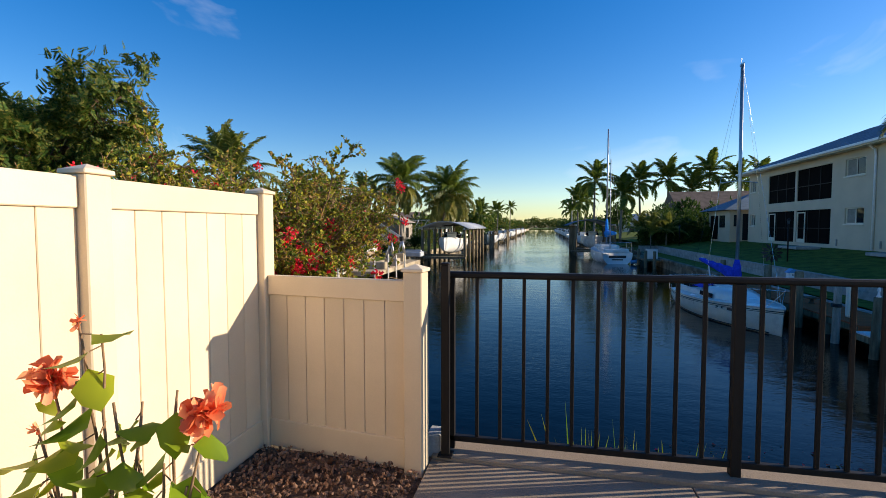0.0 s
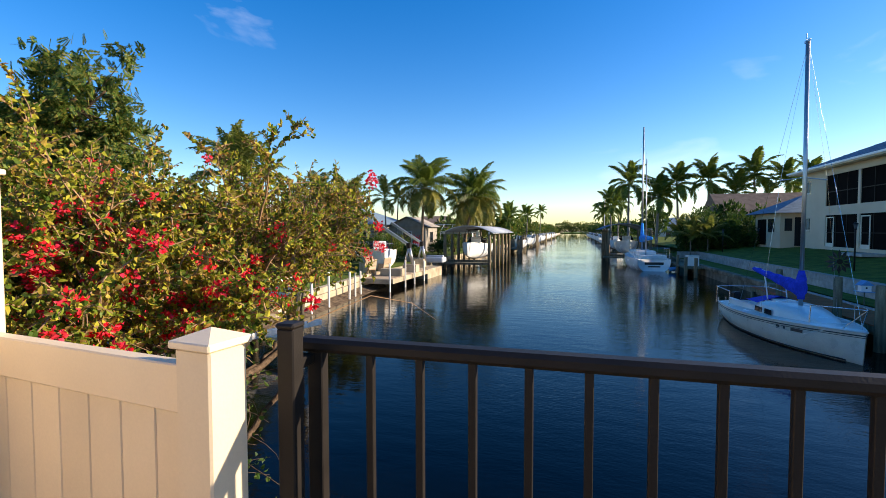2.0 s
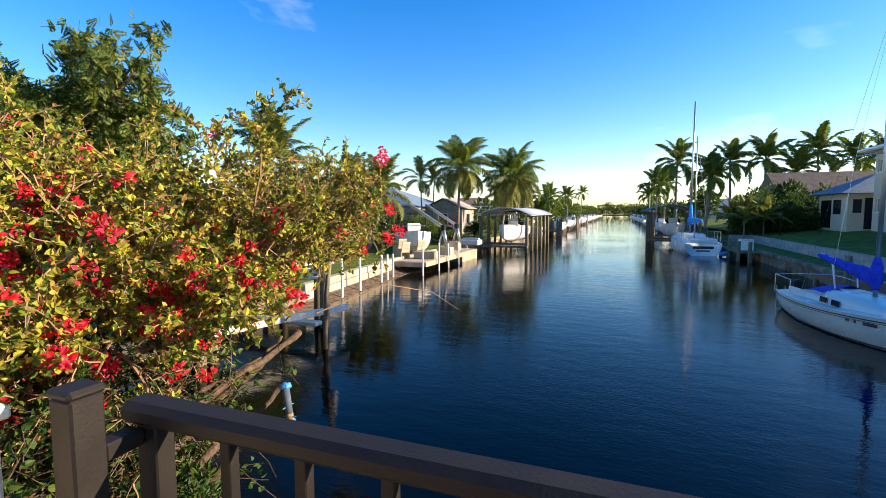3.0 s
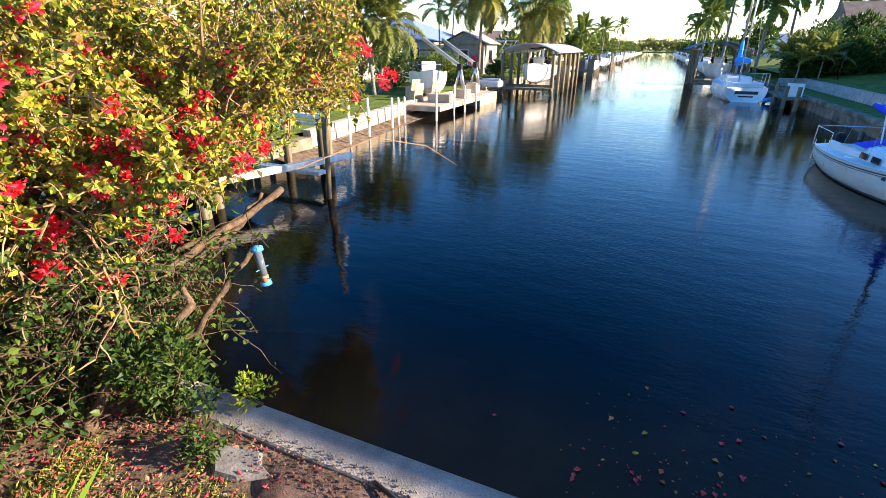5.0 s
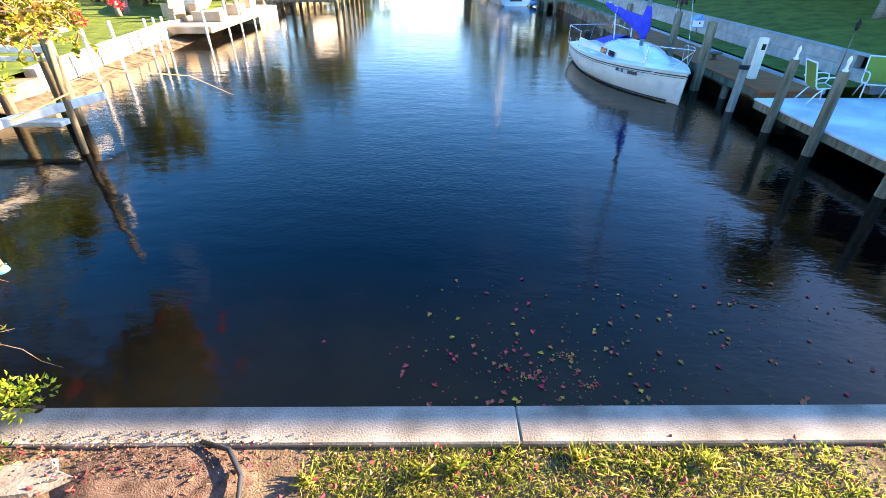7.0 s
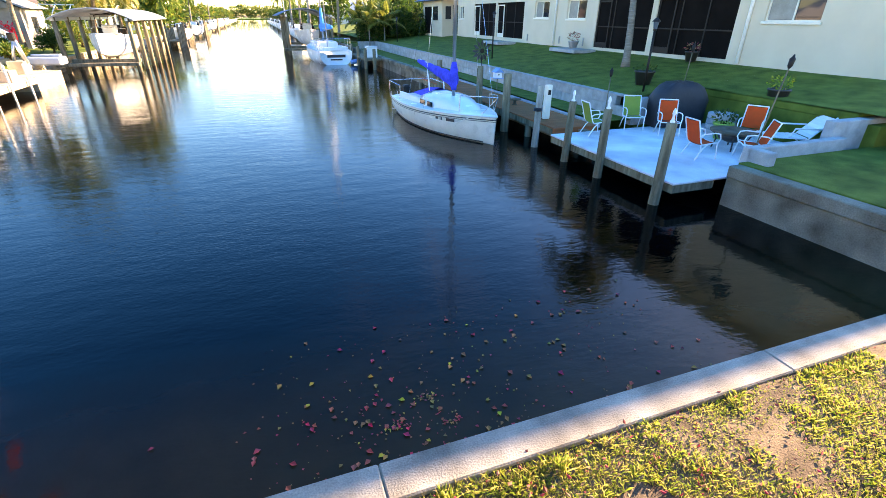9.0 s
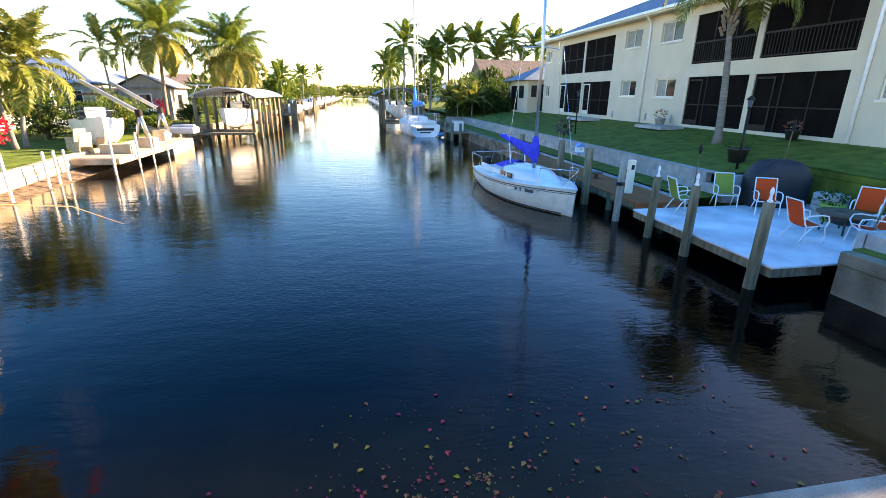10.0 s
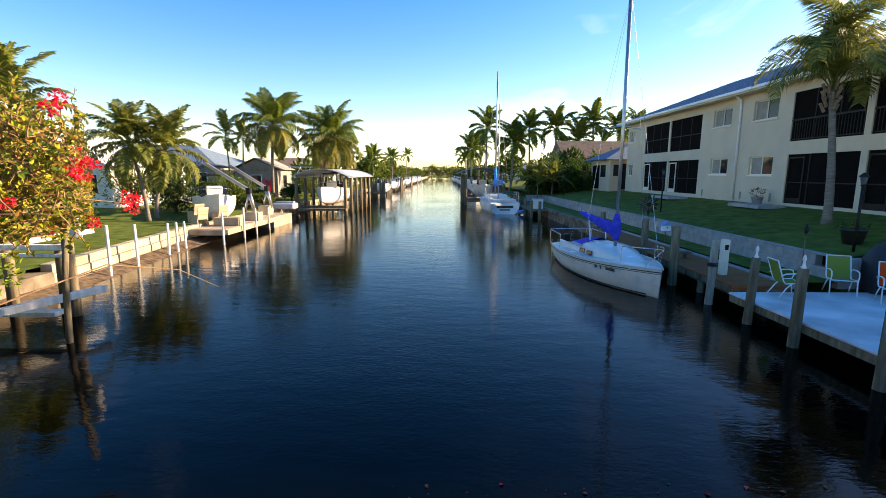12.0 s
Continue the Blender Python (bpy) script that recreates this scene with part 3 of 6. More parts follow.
pile(8.2, 23.5, 0.0, 0.12, ornament=False, label="dark weathered timber mooring pile by the dock")

# utility pedestal, dock cleat bench, bird house
t = thing("dock_pedestal", "cream plastic utility pedestal on the dock edge", "pedestal", pose(8.9, 15.7, -1.12))
part("body", G().box(-0.10, 0.10, -0.08, 0.08, 0, 1.0, 0.02), M_TRIM, t)
part("number_plate", G().box(-0.05, 0.05, -0.087, -0.081, 0.72, 0.86, 0.002), M_BLACK, t)
t = thing("dock_stool", "small rusty mushroom-shaped iron bollard on the dock", "bollard", pose(9.2, 18.3, -1.12))
part("stem", G().lathe([(0.1, 0), (0.06, 0.04), (0.055, 0.14)], 12), M_RUST, t, smooth=True)
part("head", G().lathe([(0.06, 0.14), (0.22, 0.18), (0.22, 0.21), (0.1, 0.23)], 12), M_RUST, t, smooth=True)
t = thing("bird_house", "small blue and white bird house on a pole", "bird house", pose(9.95, 21.3, -1.02) @ Matrix.Scale(0.85, 4))
part("pole", G().tube([(0, 0, 0), (0, 0, 0.55)], 0.02, 8), M_PILE, t)
part("box", G().box(-0.17, 0.17, -0.14, 0.14, 0.55, 0.82, 0.005), M_WHITE, t)
part("hole", G().lathe([(0.035, 0), (0.035, 0.004)], 12, pose(0, -0.141, 0.7, 90)), M_BLACK, t)
g = G()
g.add([(-0.24, -0.2, 0.8), (0.24, -0.2, 0.8), (0, -0.2, 1.0), (-0.24, 0.2, 0.8), (0.24, 0.2, 0.8), (0, 0.2, 1.0)], [(0, 1, 2), (4, 3, 5), (0, 2, 5, 3), (2, 1, 4, 5), (1, 0, 3, 4)])
part("roof", g, M_BLUEP, t, "blue roof")
part("perch_shelf", G().box(-0.26, 0.26, -0.26, 0.26, 0.53, 0.55, 0.004), M_BLUEP, t)
# wheel ornament on a stake
t = thing("garden_spinner", "metal flower-shaped wind spinner on a stake", "ornament", pose(9.75, 22.5, -1.05))
part("stake", G().tube([(0, 0, 0), (0, 0, 1.3)], 0.012, 6), M_BLACK, t)
pet = G().add([(0, 0, 0.1), (0.07, 0.02, 0.3), (0, 0.03, 0.46), (-0.07, -0.02, 0.3)], [(0, 1, 2, 3)]).mesh("petal", M_POT)
for k in range(12):
    part("petal", pet, M_ALU, t, at=pose(0, 0, 1.45) @ pose(0, 0, 0, 0, 30 * k, 0))
part("hub", G().lathe([(0.1, -0.02), (0.1, 0.02)], 12, pose(0, 0, 1.45, 90)), M_BLACK, t)


# ---- patio furniture ----
def armchair(fabric, label):
    t = thing("patio_chair", label, "chair", None, "chairs on the patio")
    for s in (-1, 1):
        x = 0.29 * s
        part("side_frame", G().tube([(x, 0.30, 0), (x, 0.27, 0.2), (x, 0.24, 0.38), (x, 0.30, 0.52), (x, 0.26, 0.64), (x, 0.12, 0.665), (x, -0.2, 0.64), (x, -0.30, 0.58)], 0.0165, 8), M_WHITE, t, "", True)
        part("rear_leg", G().tube([(x * 0.93, 0.0, 0.40), (x * 0.95, -0.14, 0.26), (x, -0.3, 0.0)], 0.0165, 8), M_WHITE, t, "", True)
        part("back_post", G().tube([(x * 0.93, 0.25, 0.42), (x * 0.93, -0.16, 0.375), (x * 0.93, -0.22, 0.44), (x * 0.92, -0.40, 0.98)], 0.0165, 8), M_WHITE, t, "", True)
    part("back_rail", G().tube([(-0.27, -0.40, 0.98), (0.27, -0.40, 0.98)], 0.0165, 8), M_WHITE, t, "", True)
    part("front_rail", G().tube([(-0.28, 0.255, 0.40), (0.28, 0.255, 0.40)], 0.0165, 8), M_WHITE, t, "", True)
    def sling(pts, th=0.006):
        g = G()
        n = len(pts)
        for dz in (th, -th):
            for (y, z) in pts:
                for x in (-0.265, -0.13, 0.0, 0.13, 0.265):
                    sag = 0.025 * (1 - (x / 0.265) ** 2)
                    g.v.append((x, y, z - sag + dz))
        for o in (0, n * 5):
            for i in range(n - 1):
                for k in range(4):
                    q = (o + i * 5 + k, o + i * 5 + k + 1, o + (i + 1) * 5 + k + 1, o + (i + 1) * 5 + k)
                    g.f.append(q if o else q[::-1])
        for i in range(n - 1):
            for k in (0, 4):
                g.f.append((i * 5 + k, (i + 1) * 5 + k, n * 5 + (i + 1) * 5 + k, n * 5 + i * 5 + k))
        return g
    part("seat", sling([(0.26, 0.41), (0.12, 0.40), (-0.04, 0.385), (-0.17, 0.38)]), fabric, t)
    part("backrest", sling([(-0.2, 0.41), (-0.26, 0.58), (-0.33, 0.78), (-0.40, 0.965)]), fabric, t)
    return t


ch_g = armchair(M_GREEN, "olive green sling patio armchair with white tube frame")
ch_g.matrix_basis = pose(9.25, 13.75, -1.2, 0, 0, -100)
ch_g.scale = (0.9, 0.9, 0.9)
copy_thing(ch_g, pose(10.75, 14.0, -1.2, 0, 0, 155))
ch_o = armchair(M_ORANGE, "bright orange sling patio armchair with white tube frame")
ch_o.matrix_basis = pose(11.2, 13.1, -1.2, 0, 0, 150)
ch_o.scale = (0.9, 0.9, 0.9)
copy_thing(ch_o, pose(10.15, 11.0, -1.2, 0, 0, -100))
copy_thing(ch_o, pose(12.55, 11.7, -1.2, 0, 0, 120))
copy_thing(ch_o, pose(11.1, 10.45, -1.2, 0, 0, 55))

t = thing("fire_table", "low round brown fire table between the orange chairs", "table", pose(11.55, 11.35, -1.2))
part("top", G().lathe([(0.5, 0.40), (0.53, 0.43), (0.53, 0.46), (0.2, 0.47), (0.19, 0.44)], 28), M_RUST, t, "", True)
part("bowl", G().lathe([(0.1, 0.16), (0.3, 0.24), (0.38, 0.40)], 24), M_POT, t, "", True)
for k in range(4):
    a = radians(45 + 90 * k)
    part("leg", G().tube([(0.4 * math.cos(a), 0.4 * math.sin(a), 0), (0.34 * math.cos(a), 0.34 * math.sin(a), 0.22), (0.44 * math.cos(a), 0.44 * math.sin(a), 0.42)], 0.02, 6), M_POT, t, "", True)

t = thing("covered_grill", "barbecue grill under a loose black cover", "grill", pose(12.3, 14.0, -1.2, 0, 0, -12))
g = G()
prof = [(0.80, 0.42, 0.02), (0.82, 0.44, 0.4), (0.84, 0.45, 0.78), (0.74, 0.42, 0.95), (0.6, 0.38, 1.14), (0.42, 0.30, 1.24), (0.15, 0.12, 1.27)]
n = 28
for (a, b, z) in prof:
    for k in range(n):
        q = 2 * math.pi * k / n
        c, s = math.cos(q), math.sin(q)
        f = 1 + 0.03 * math.sin(7 * q + z * 4)
        g.v.append((a * f * math.copysign(abs(c) ** 0.55, c), b * f * math.copysign(abs(s) ** 0.55, s), z + 0.02 * math.sin(5 * q)))
g.f = [(i * n + k, i * n + (k + 1) % n, (i + 1) * n + (k + 1) % n, (i + 1) * n + k) for i in range(len(prof) - 1) for k in range(n)] + [tuple((len(prof) - 1) * n + k for k in range(n))]
part("cover", g, M_COVER, t, "", True)

t = thing("block_planter", "round stacked stone planter beside the patio", "planter", pose(12.75, 12.75, -1.2))
for k in range(4):
    part("stone_ring", G().lathe([(0.36, k * 0.14), (0.38, k * 0.14 + 0.015), (0.38, k * 0.14 + 0.12), (0.36, k * 0.14 + 0.135)], 18), M_BLOCK, t)
part("soil", G().lathe([(0.34, 0.5), (0.33, 0.545)], 14), M_SOIL, t)


def leafy(g, c, rad, n, l, w, r, up=0.3):
    for _ in range(n):
        d = rvec(r)
        p = Vector(c) + Vector((d.x * rad[0], d.y * rad[1], d.z * rad[2])) * r.uniform(0.55, 1.0)
        q = (d + Vector((0, 0, up)) + rvec(r) * 0.8).normalized()
        g.leaf(p, q, q.cross(rvec(r)).normalized(), l * r.uniform(0.6, 1.3), w * r.uniform(0.7, 1.2))
    return g


def potted(x, y, z, r0, r1, h, m, label, plant, lm, ls=(0.12, 0.05), n=90, ph=0.3):
    t = thing("potted_plant", label, "plant", pose(x, y, z))
    part("pot", G().lathe([(r0, 0), (r1, h * 0.88), (r1 * 1.1, h * 0.9), (r1 * 1.1, h), (r1 * 0.95, h), (r1 * 0.9, h - 0.03)], 18), m, t, "", True)
    part("foliage", leafy(G(), (0, 0, h + ph * 0.5), (r1 * 1.2, r1 * 1.2, ph * 0.6), n, ls[0], ls[1], random.Random(5)), lm, t)
    return t


potted(12.25, 12.25, -1.2, 0.17, 0.24, 0.42, M_LIME, "lime green pot with a leafy plant", "", L_HEDGE)
potted(12.7, 16.0, -0.28, 0.22, 0.30, 0.44, M_POT, "dark pot with a low plant on the lawn edge", "", L_HEDGE, n=60, ph=0.15)
potted(13.9, 12.2, -0.42, 0.2, 0.26, 0.45, M_POT, "dark pot with yellow-green croton leaves", "", L_LIME, n=70)
potted(16.6, 25.9, 0.2, 0.18, 0.26, 0.4, M_BLOCK, "stone pot with a rust-coloured plant by the house", "", L_DEAD, n=90, ph=0.4)
potted(16.75, 18.1, 0.2, 0.18, 0.24, 0.36, M_POT, "dark pot with dry plant by the screened porch", "", L_DEAD, n=50)
solid("stepping_slab", G().box(15.6, 16.9, 24.3, 26.6, 0.1, 0.26, 0.01), M_BLOCK, "pale concrete step slab by the porch door", "slab")
copy_thing(bpy.data.objects["stepping_slab"], pose(-0.3, 8.0, 0.0))

t = thing("lounge_chair", "white reclining lounge chair on the patio", "chair", pose(12.9, 10.75, -1.2, 0, 0, 62))
for s in (-1, 1):
    part("side_frame", G().tube([(0.3 * s, 0.75, 0.0), (0.3 * s, 0.7, 0.36), (0.3 * s, -0.15, 0.34), (0.3 * s, -0.62, 0.86)], 0.018, 8), M_WHITE, t, "", True)
    part("rear_leg", G().tube([(0.3 * s, -0.1, 0.34), (0.3 * s, -0.4, 0.0)], 0.018, 8), M_WHITE, t, "", True)
    part("arm", G().tube([(0.33 * s, 0.3, 0.36), (0.33 * s, 0.22, 0.58), (0.33 * s, -0.35, 0.58)], 0.02, 8), M_WHITE, t, "", True)
for k in range(7):
    part("seat_slat", G().box(-0.29, 0.29, 0.6 - k * 0.12, 0.69 - k * 0.12, 0.35, 0.37, 0.006), M_WHITE, t)
for k in range(7):
    f = k / 7
    part("back_slat", G().box(-0.29, 0.29, -0.045, 0.045, -0.01, 0.01, 0.006), M_WHITE, t, at=pose(0, -0.2 - 0.42 * f, 0.4 + 0.46 * f, -48))


def lamp_post(x, y, z, h=1.75):
    t = thing("lamp_post", "black garden lamp post with a small lantern", "lamp", pose(x, y, z), "garden lamp posts")
    part("post", G().tube([(0, 0, 0), (0, 0, h)], 0.035, 10), M_BLACK, t, "", True)
    part("collar", G().lathe([(0.05, h), (0.06, h + 0.03), (0.04, h + 0.05)], 10), M_BLACK, t)
    part("lantern", G().lathe([(0.05, h + 0.05), (0.08, h + 0.24)], 8), M_CLEAR, t, "clear lantern glass")
    part("hood", G().lathe([(0.12, h + 0.24), (0.1, h + 0.28), (0.03, h + 0.35)], 8), M_BLACK, t)


lamp_post(11.95, 15.1, -0.38, 1.75)
lamp_post(12.5, 27.2, -0.3, 1.9)
lamp_post(12.2, 45.5, -0.3, 1.6)


def torch(x, y, z, h, lean=0):
    t = thing("tiki_torch", "dark bamboo garden torch on a thin pole", "torch", pose(x, y, z, 0, lean, 0), "garden torches")
    part("pole", G().tube([(0, 0, 0), (0, 0, h)], 0.014, 8), M_PILE, t, "", True)
    part("canister", G().lathe([(0.02, h - 0.02), (0.045, h + 0.03), (0.055, h + 0.16), (0.03, h + 0.19), (0.012, h + 0.24)], 12), M_BLACK, t, "", True)


torch(10.55, 15.0, -1.05, 1.2)
torch(10.25, 9.75, -0.62, 1.5, 9)
torch(13.2, 14.8, -0.4, 1.2, 4)


# ---- apartment house ----
HX, HZ = 17.3, 0.2
house = thing("apartment_house", "two-storey cream stucco apartment house with dark screened porches", "house")
HY0, HY1 = 11.6, 44.3
WALLT = 5.98
# openings: y0, y1, z0, z1, kind
OPEN = [(43.0, 43.95, 4.35, 5.25, "w"), (43.0, 43.95, 1.55, 2.5, "w")]
for y1, y0 in ((40.8, 36.95), (36.7, 32.75)):
    OPEN += [(y0, y1, 3.25, 5.38, "s"), (y0, y1, 0.42, 2.6, "s")]
OPEN += [(29.75, 31.5, 4.42, 5.4, "w"), (29.75, 31.4, 1.68, 2.58, "w"), (26.1, 27.9, 4.42, 5.4, "w"), (26.1, 27.85, 1.65, 2.58, "w")]
for y1, y0 in ((25.15, 21.3), (21.0, 17.0)):
    OPEN += [(y0, y1, 3.2, 5.4, "r"), (y0, y1, 0.34, 2.6, "s")]
OPEN += [(14.0, 15.9, 4.42, 5.4, "w"), (14.0, 15.9, 1.65, 2.58, "w")]
ys = sorted({HY0, HY1} | {o[0] for o in OPEN} | {o[1] for o in OPEN})
zs = sorted({-0.4, WALLT} | {o[2] for o in OPEN} | {o[3] for o in OPEN})
g = G()
for j in range(len(ys) - 1):
    z = 0
    run = None
    for k in range(len(zs) - 1):
        cy, cz = (ys[j] + ys[j + 1]) / 2, (zs[k] + zs[k + 1]) / 2
        hole = any(o[0] < cy < o[1] and o[2] < cz < o[3] for o in OPEN)
        if not hole and run is None:
            run = zs[k]
        if (hole or k == len(zs) - 2) and run is not None:
            g.box(HX, HX + 0.22, ys[j], ys[j + 1], run, zs[k] if hole else zs[k + 1])
            run = None
me = g.mesh("front_wall", M_STUCCO)
bm = bmesh.new()
bm.from_mesh(me)
bmesh.ops.remove_doubles(bm, verts=bm.verts, dist=0.001)
bm.to_mesh(me)
bm.free()
part("front_wall", me, M_STUCCO, house)
part("end_wall", G().box(HX + 0.22, HX + 10.8, HY1 - 0.22, HY1, -0.4, WALLT), M_STUCCO, house)
part("end_wall", G().box(HX + 0.22, HX + 10.8, HY0, HY0 + 0.22, -0.4, WALLT), M_STUCCO, house)
part("back_wall", G().box(HX + 10.8, HX + 11.02, HY0, HY1, -0.4, WALLT), M_STUCCO, house)
part("floor_slab", G().box(HX + 0.22, HX + 10.8, HY0 + 0.22, HY1 - 0.22, 2.7, 2.95).box(HX + 0.22, HX + 10.8, HY0 + 0.22, HY1 - 0.22, 0.1, 0.3), M_STUCCO, house)
part("inner_wall", G().box(HX + 2.2, HX + 2.35, HY0 + 0.22, HY1 - 0.22, 0.3, 2.7).box(HX + 2.2, HX + 2.35, HY0 + 0.22, HY1 - 0.22, 2.95, 5.9), M_STUCCO, house)
for (y0, y1, z0, z1, kd) in OPEN:
    if kd == "w":
        w = part("window", G().box(HX + 0.12, HX + 0.125, y0 + 0.05, y1 - 0.05, z0 + 0.05, z1 - 0.05), M_PANE, house, "sliding window with blind behind dark glass")
        f = G().box(HX + 0.08, HX + 0.16, y0, y0 + 0.05, z0, z1).box(HX + 0.08, HX + 0.16, y1 - 0.05, y1, z0, z1).box(HX + 0.08, HX + 0.16, y0 + 0.05, y1 - 0.05, z0, z0 + 0.05).box(HX + 0.08, HX + 0.16, y0 + 0.05, y1 - 0.05, z1 - 0.05, z1).box(HX + 0.09, HX + 0.15, (y0 + y1) / 2 - 0.025, (y0 + y1) / 2 + 0.025, z0 + 0.05, z1 - 0.05)
        part("frame", f, M_TRIM, w)
        part("blind", G().box(HX + 0.112, HX + 0.116, (y0 + y1) / 2 + 0.03, y1 - 0.06, z0 + 0.06, z1 - 0.06), M_BLIND, w)
        part("sill", G().box(HX - 0.06, HX + 0.08, y0 - 0.06, y1 + 0.06, z0 - 0.09, z0, 0.01), M_TRIM, w)
    else:
        s = part("porch_screen", G().box(HX + 0.10, HX + 0.105, y0, y1, z0, z1), M_SCREEN, house, "dark insect screen of a porch")
        f = G()
        n = 3
        for i in range(n + 1):
            y = y0 + (y1 - y0) * i / n
            f.box(HX + 0.06, HX + 0.14, max(y0, y - 0.025), min(y1, y + 0.025), z0, z1)
        f.box(HX + 0.065, HX + 0.135, y0 + 0.03, y1 - 0.03, z0 + 0.95, z0 + 1.0)
        part("screen_frame", f, M_BLACK, s)
        if kd == "r":
            b = G().box(HX + 0.02, HX + 0.05, y0, y1, z0 + 0.92, z0 + 0.97).box(HX + 0.02, HX + 0.05, y0, y1, z0 + 0.06, z0 + 0.1)
            part("balcony_rail", b, M_BLACK, s)
            for i in range(26):
                y = y0 + (y1 - y0) * (i + 0.5) / 26
                part("baluster", G().box(HX + 0.022, HX + 0.048, y - 0.014, y + 0.014, z0 + 0.1, z0 + 0.92), M_BLACK, s)
        elif z0 < 1:
            part("screen_door", G().box(HX + 0.05, HX + 0.09, y1 - 1.0, y1 - 0.93, z0, z1 - 0.12).box(HX + 0.05, HX + 0.09, y1 - 0.1, y1 - 0.03, z0, z1 - 0.12).box(HX + 0.05, HX + 0.09, y1 - 0.93, y1 - 0.1, z1 - 0.19, z1 - 0.12).box(HX + 0.05, HX + 0.09, y1 - 0.93, y1 - 0.1, z0, z0 + 0.25), M_TRIM if y0 > 30 else M_BLACK, s)
# white downpipes
for y in (28.9, 16.45):
    part("downpipe", G().tube([(HX - 0.55, y, 5.95), (HX - 0.1, y, 5.6), (HX - 0.06, y, 5.3), (HX - 0.06, y, 0.25)], 0.06, 8), M_WHITE, house, "white downpipe", True)
for y in (32.0, 26.0, 28.3):
    part("hose_tap", G().box(HX - 0.08, HX, y - 0.03, y + 0.03, 0.35, 0.75, 0.01), M_BLOCK, house)
# hip roof with overhang
ov = 0.7
x0, x1, y0, y1, ez, rz = HX - ov, HX + 11 + ov, HY0 - ov, HY1 + ov, 6.0, 8.5
xm = (x0 + x1) / 2
g = G().add([(x0, y0, ez), (x1, y0, ez), (x1, y1, ez), (x0, y1, ez), (xm, y0 + 6, rz), (xm, y1 - 6, rz)], [(0, 1, 4), (1, 2, 5, 4), (2, 3, 5), (3, 0, 4, 5), (3, 2, 1, 0)])
roof = part("roof", g, M_ROOF, house, "blue grey shingle hip roof")
part("gutter", G().box(x0 - 0.12, x0, y0 - 0.1, y1 + 0.1, ez - 0.12, ez + 0.03, 0.02), M_WHITE, roof, "white gutter")
part("fascia", G().box(x0, x0 + 0.03, y0, y1, ez - 0.18, ez - 0.004).box(x0 + 0.03, x1, y1 - 0.03, y1, ez - 0.18, ez - 0.004), M_TRIM, roof)
part("soffit", G().box(x0 + 0.03, HX, y0, y1 - 0.03, ez - 0.14, ez - 0.1), M_TRIM, house)
for i in range(9):
    f = (i + 1) / 10
    part("shingle_course", G().box(x0 + (xm - x0) * f - 0.02, x0 + (xm - x0) * f + 0.02, y0 + 6 * f, y1 - 6 * f, ez + (rz - ez) * f - 0.02, ez + (rz - ez) * f + 0.012), M_ROOF, roof)

# lower annex beyond, with its own blue roof
an = thing("annex_house", "single-storey cream stucco annex with blue grey roof", "house")
part("wall", G().box(16.2, 24, 45.2, 50.5, -0.4, 2.95), M_STUCCO, an)
part("door", G().box(17.2, 18.9, 45.14, 45.198, 0.3, 2.6), M_PANE, an, "dark glass sliding door")
part("window", G().box(16.5, 17.0, 45.14, 45.198, 1.5, 2.5), M_PANE, an)
part("side_window", G().box(16.14, 16.198, 46.3, 47.5, 1.4, 2.5), M_PANE, an)
part("side_door", G().box(16.14, 16.198, 48.0, 49.8, 0.3, 2.5), M_SCREEN, an)
part("roof", G().add([(15.5, 44.5, 2.95), (24.7, 44.5, 2.95), (24.7, 51.2, 2.95), (15.5, 51.2, 2.95), (19, 47.8, 4.6), (22, 47.8, 4.6)], [(0, 1, 5, 4), (1, 2, 5), (2, 3, 4, 5), (3, 0, 4), (3, 2, 1, 0)]), M_ROOF, an, "blue grey hip roof")
far = thing("gable_house", "pale house with brown gable roof behind the hedge", "house")
part("wall", G().box(17, 27, 62, 70, -0.4, 3.4), M_WALLW, far)
part("roof", G().add([(16.3, 61.3, 3.3), (27.7, 61.3, 3.3), (27.7, 70.7, 3.3), (16.3, 70.7, 3.3), (16.3, 66, 6.0), (27.7, 66, 6.0)], [(0, 1, 5, 4), (2, 3, 4, 5), (0, 4, 3), (1, 2, 5), (3, 2, 1, 0)]), M_ROOFB, far)

# ---- boats ----
def hull_mesh(L, beam, free_b, free_s, draft, n=18, transom=0.75, fullness=2.2):
    """Rounded hull from stern (y=-L/2) to bow (y=L/2); returns hull, deck rim and sheer heights. z=0 is the waterline."""
    g = G()
    secs = []
    for i in range(n + 1):
        s = i / n
        y = -L / 2 + L * s
        w = beam / 2 * (transom + (1 - transom) * math.sin(min(1, s / 0.45) * math.pi / 2)) * (1 - max(0, (s - 0.45) / 0.55) ** fullness)
        zs = free_s + (free_b - free_s) * s ** 1.6
        secs.append((y, max(w, 0.012), zs, draft * (1 - max(0, (s - 0.6) / 0.4) ** 2 * 0.9) * (0.45 + 0.55 * min(1, s / 0.3))))
    m = 7
    for (y, w, zs, dr) in secs:
        rake = 0.22 * max(0, (y / (L / 2))) ** 3
        for k in range(-m, m + 1):
            a = abs(k) / m
            x = w * math.copysign(1 - (1 - a) ** 2.6, k)
            z = -dr + (zs + dr) * a ** 1.5
            g.v.append((x, y + rake * L * 0.08 * (z + dr), z))
    q = 2 * m + 1
    g.f = [(i * q + k, (i + 1) * q + k, (i + 1) * q + k + 1, i * q + k + 1) for i in range(n) for k in range(q - 1)]
    g.f.append(tuple(range(q))[::-1])
    return g, secs


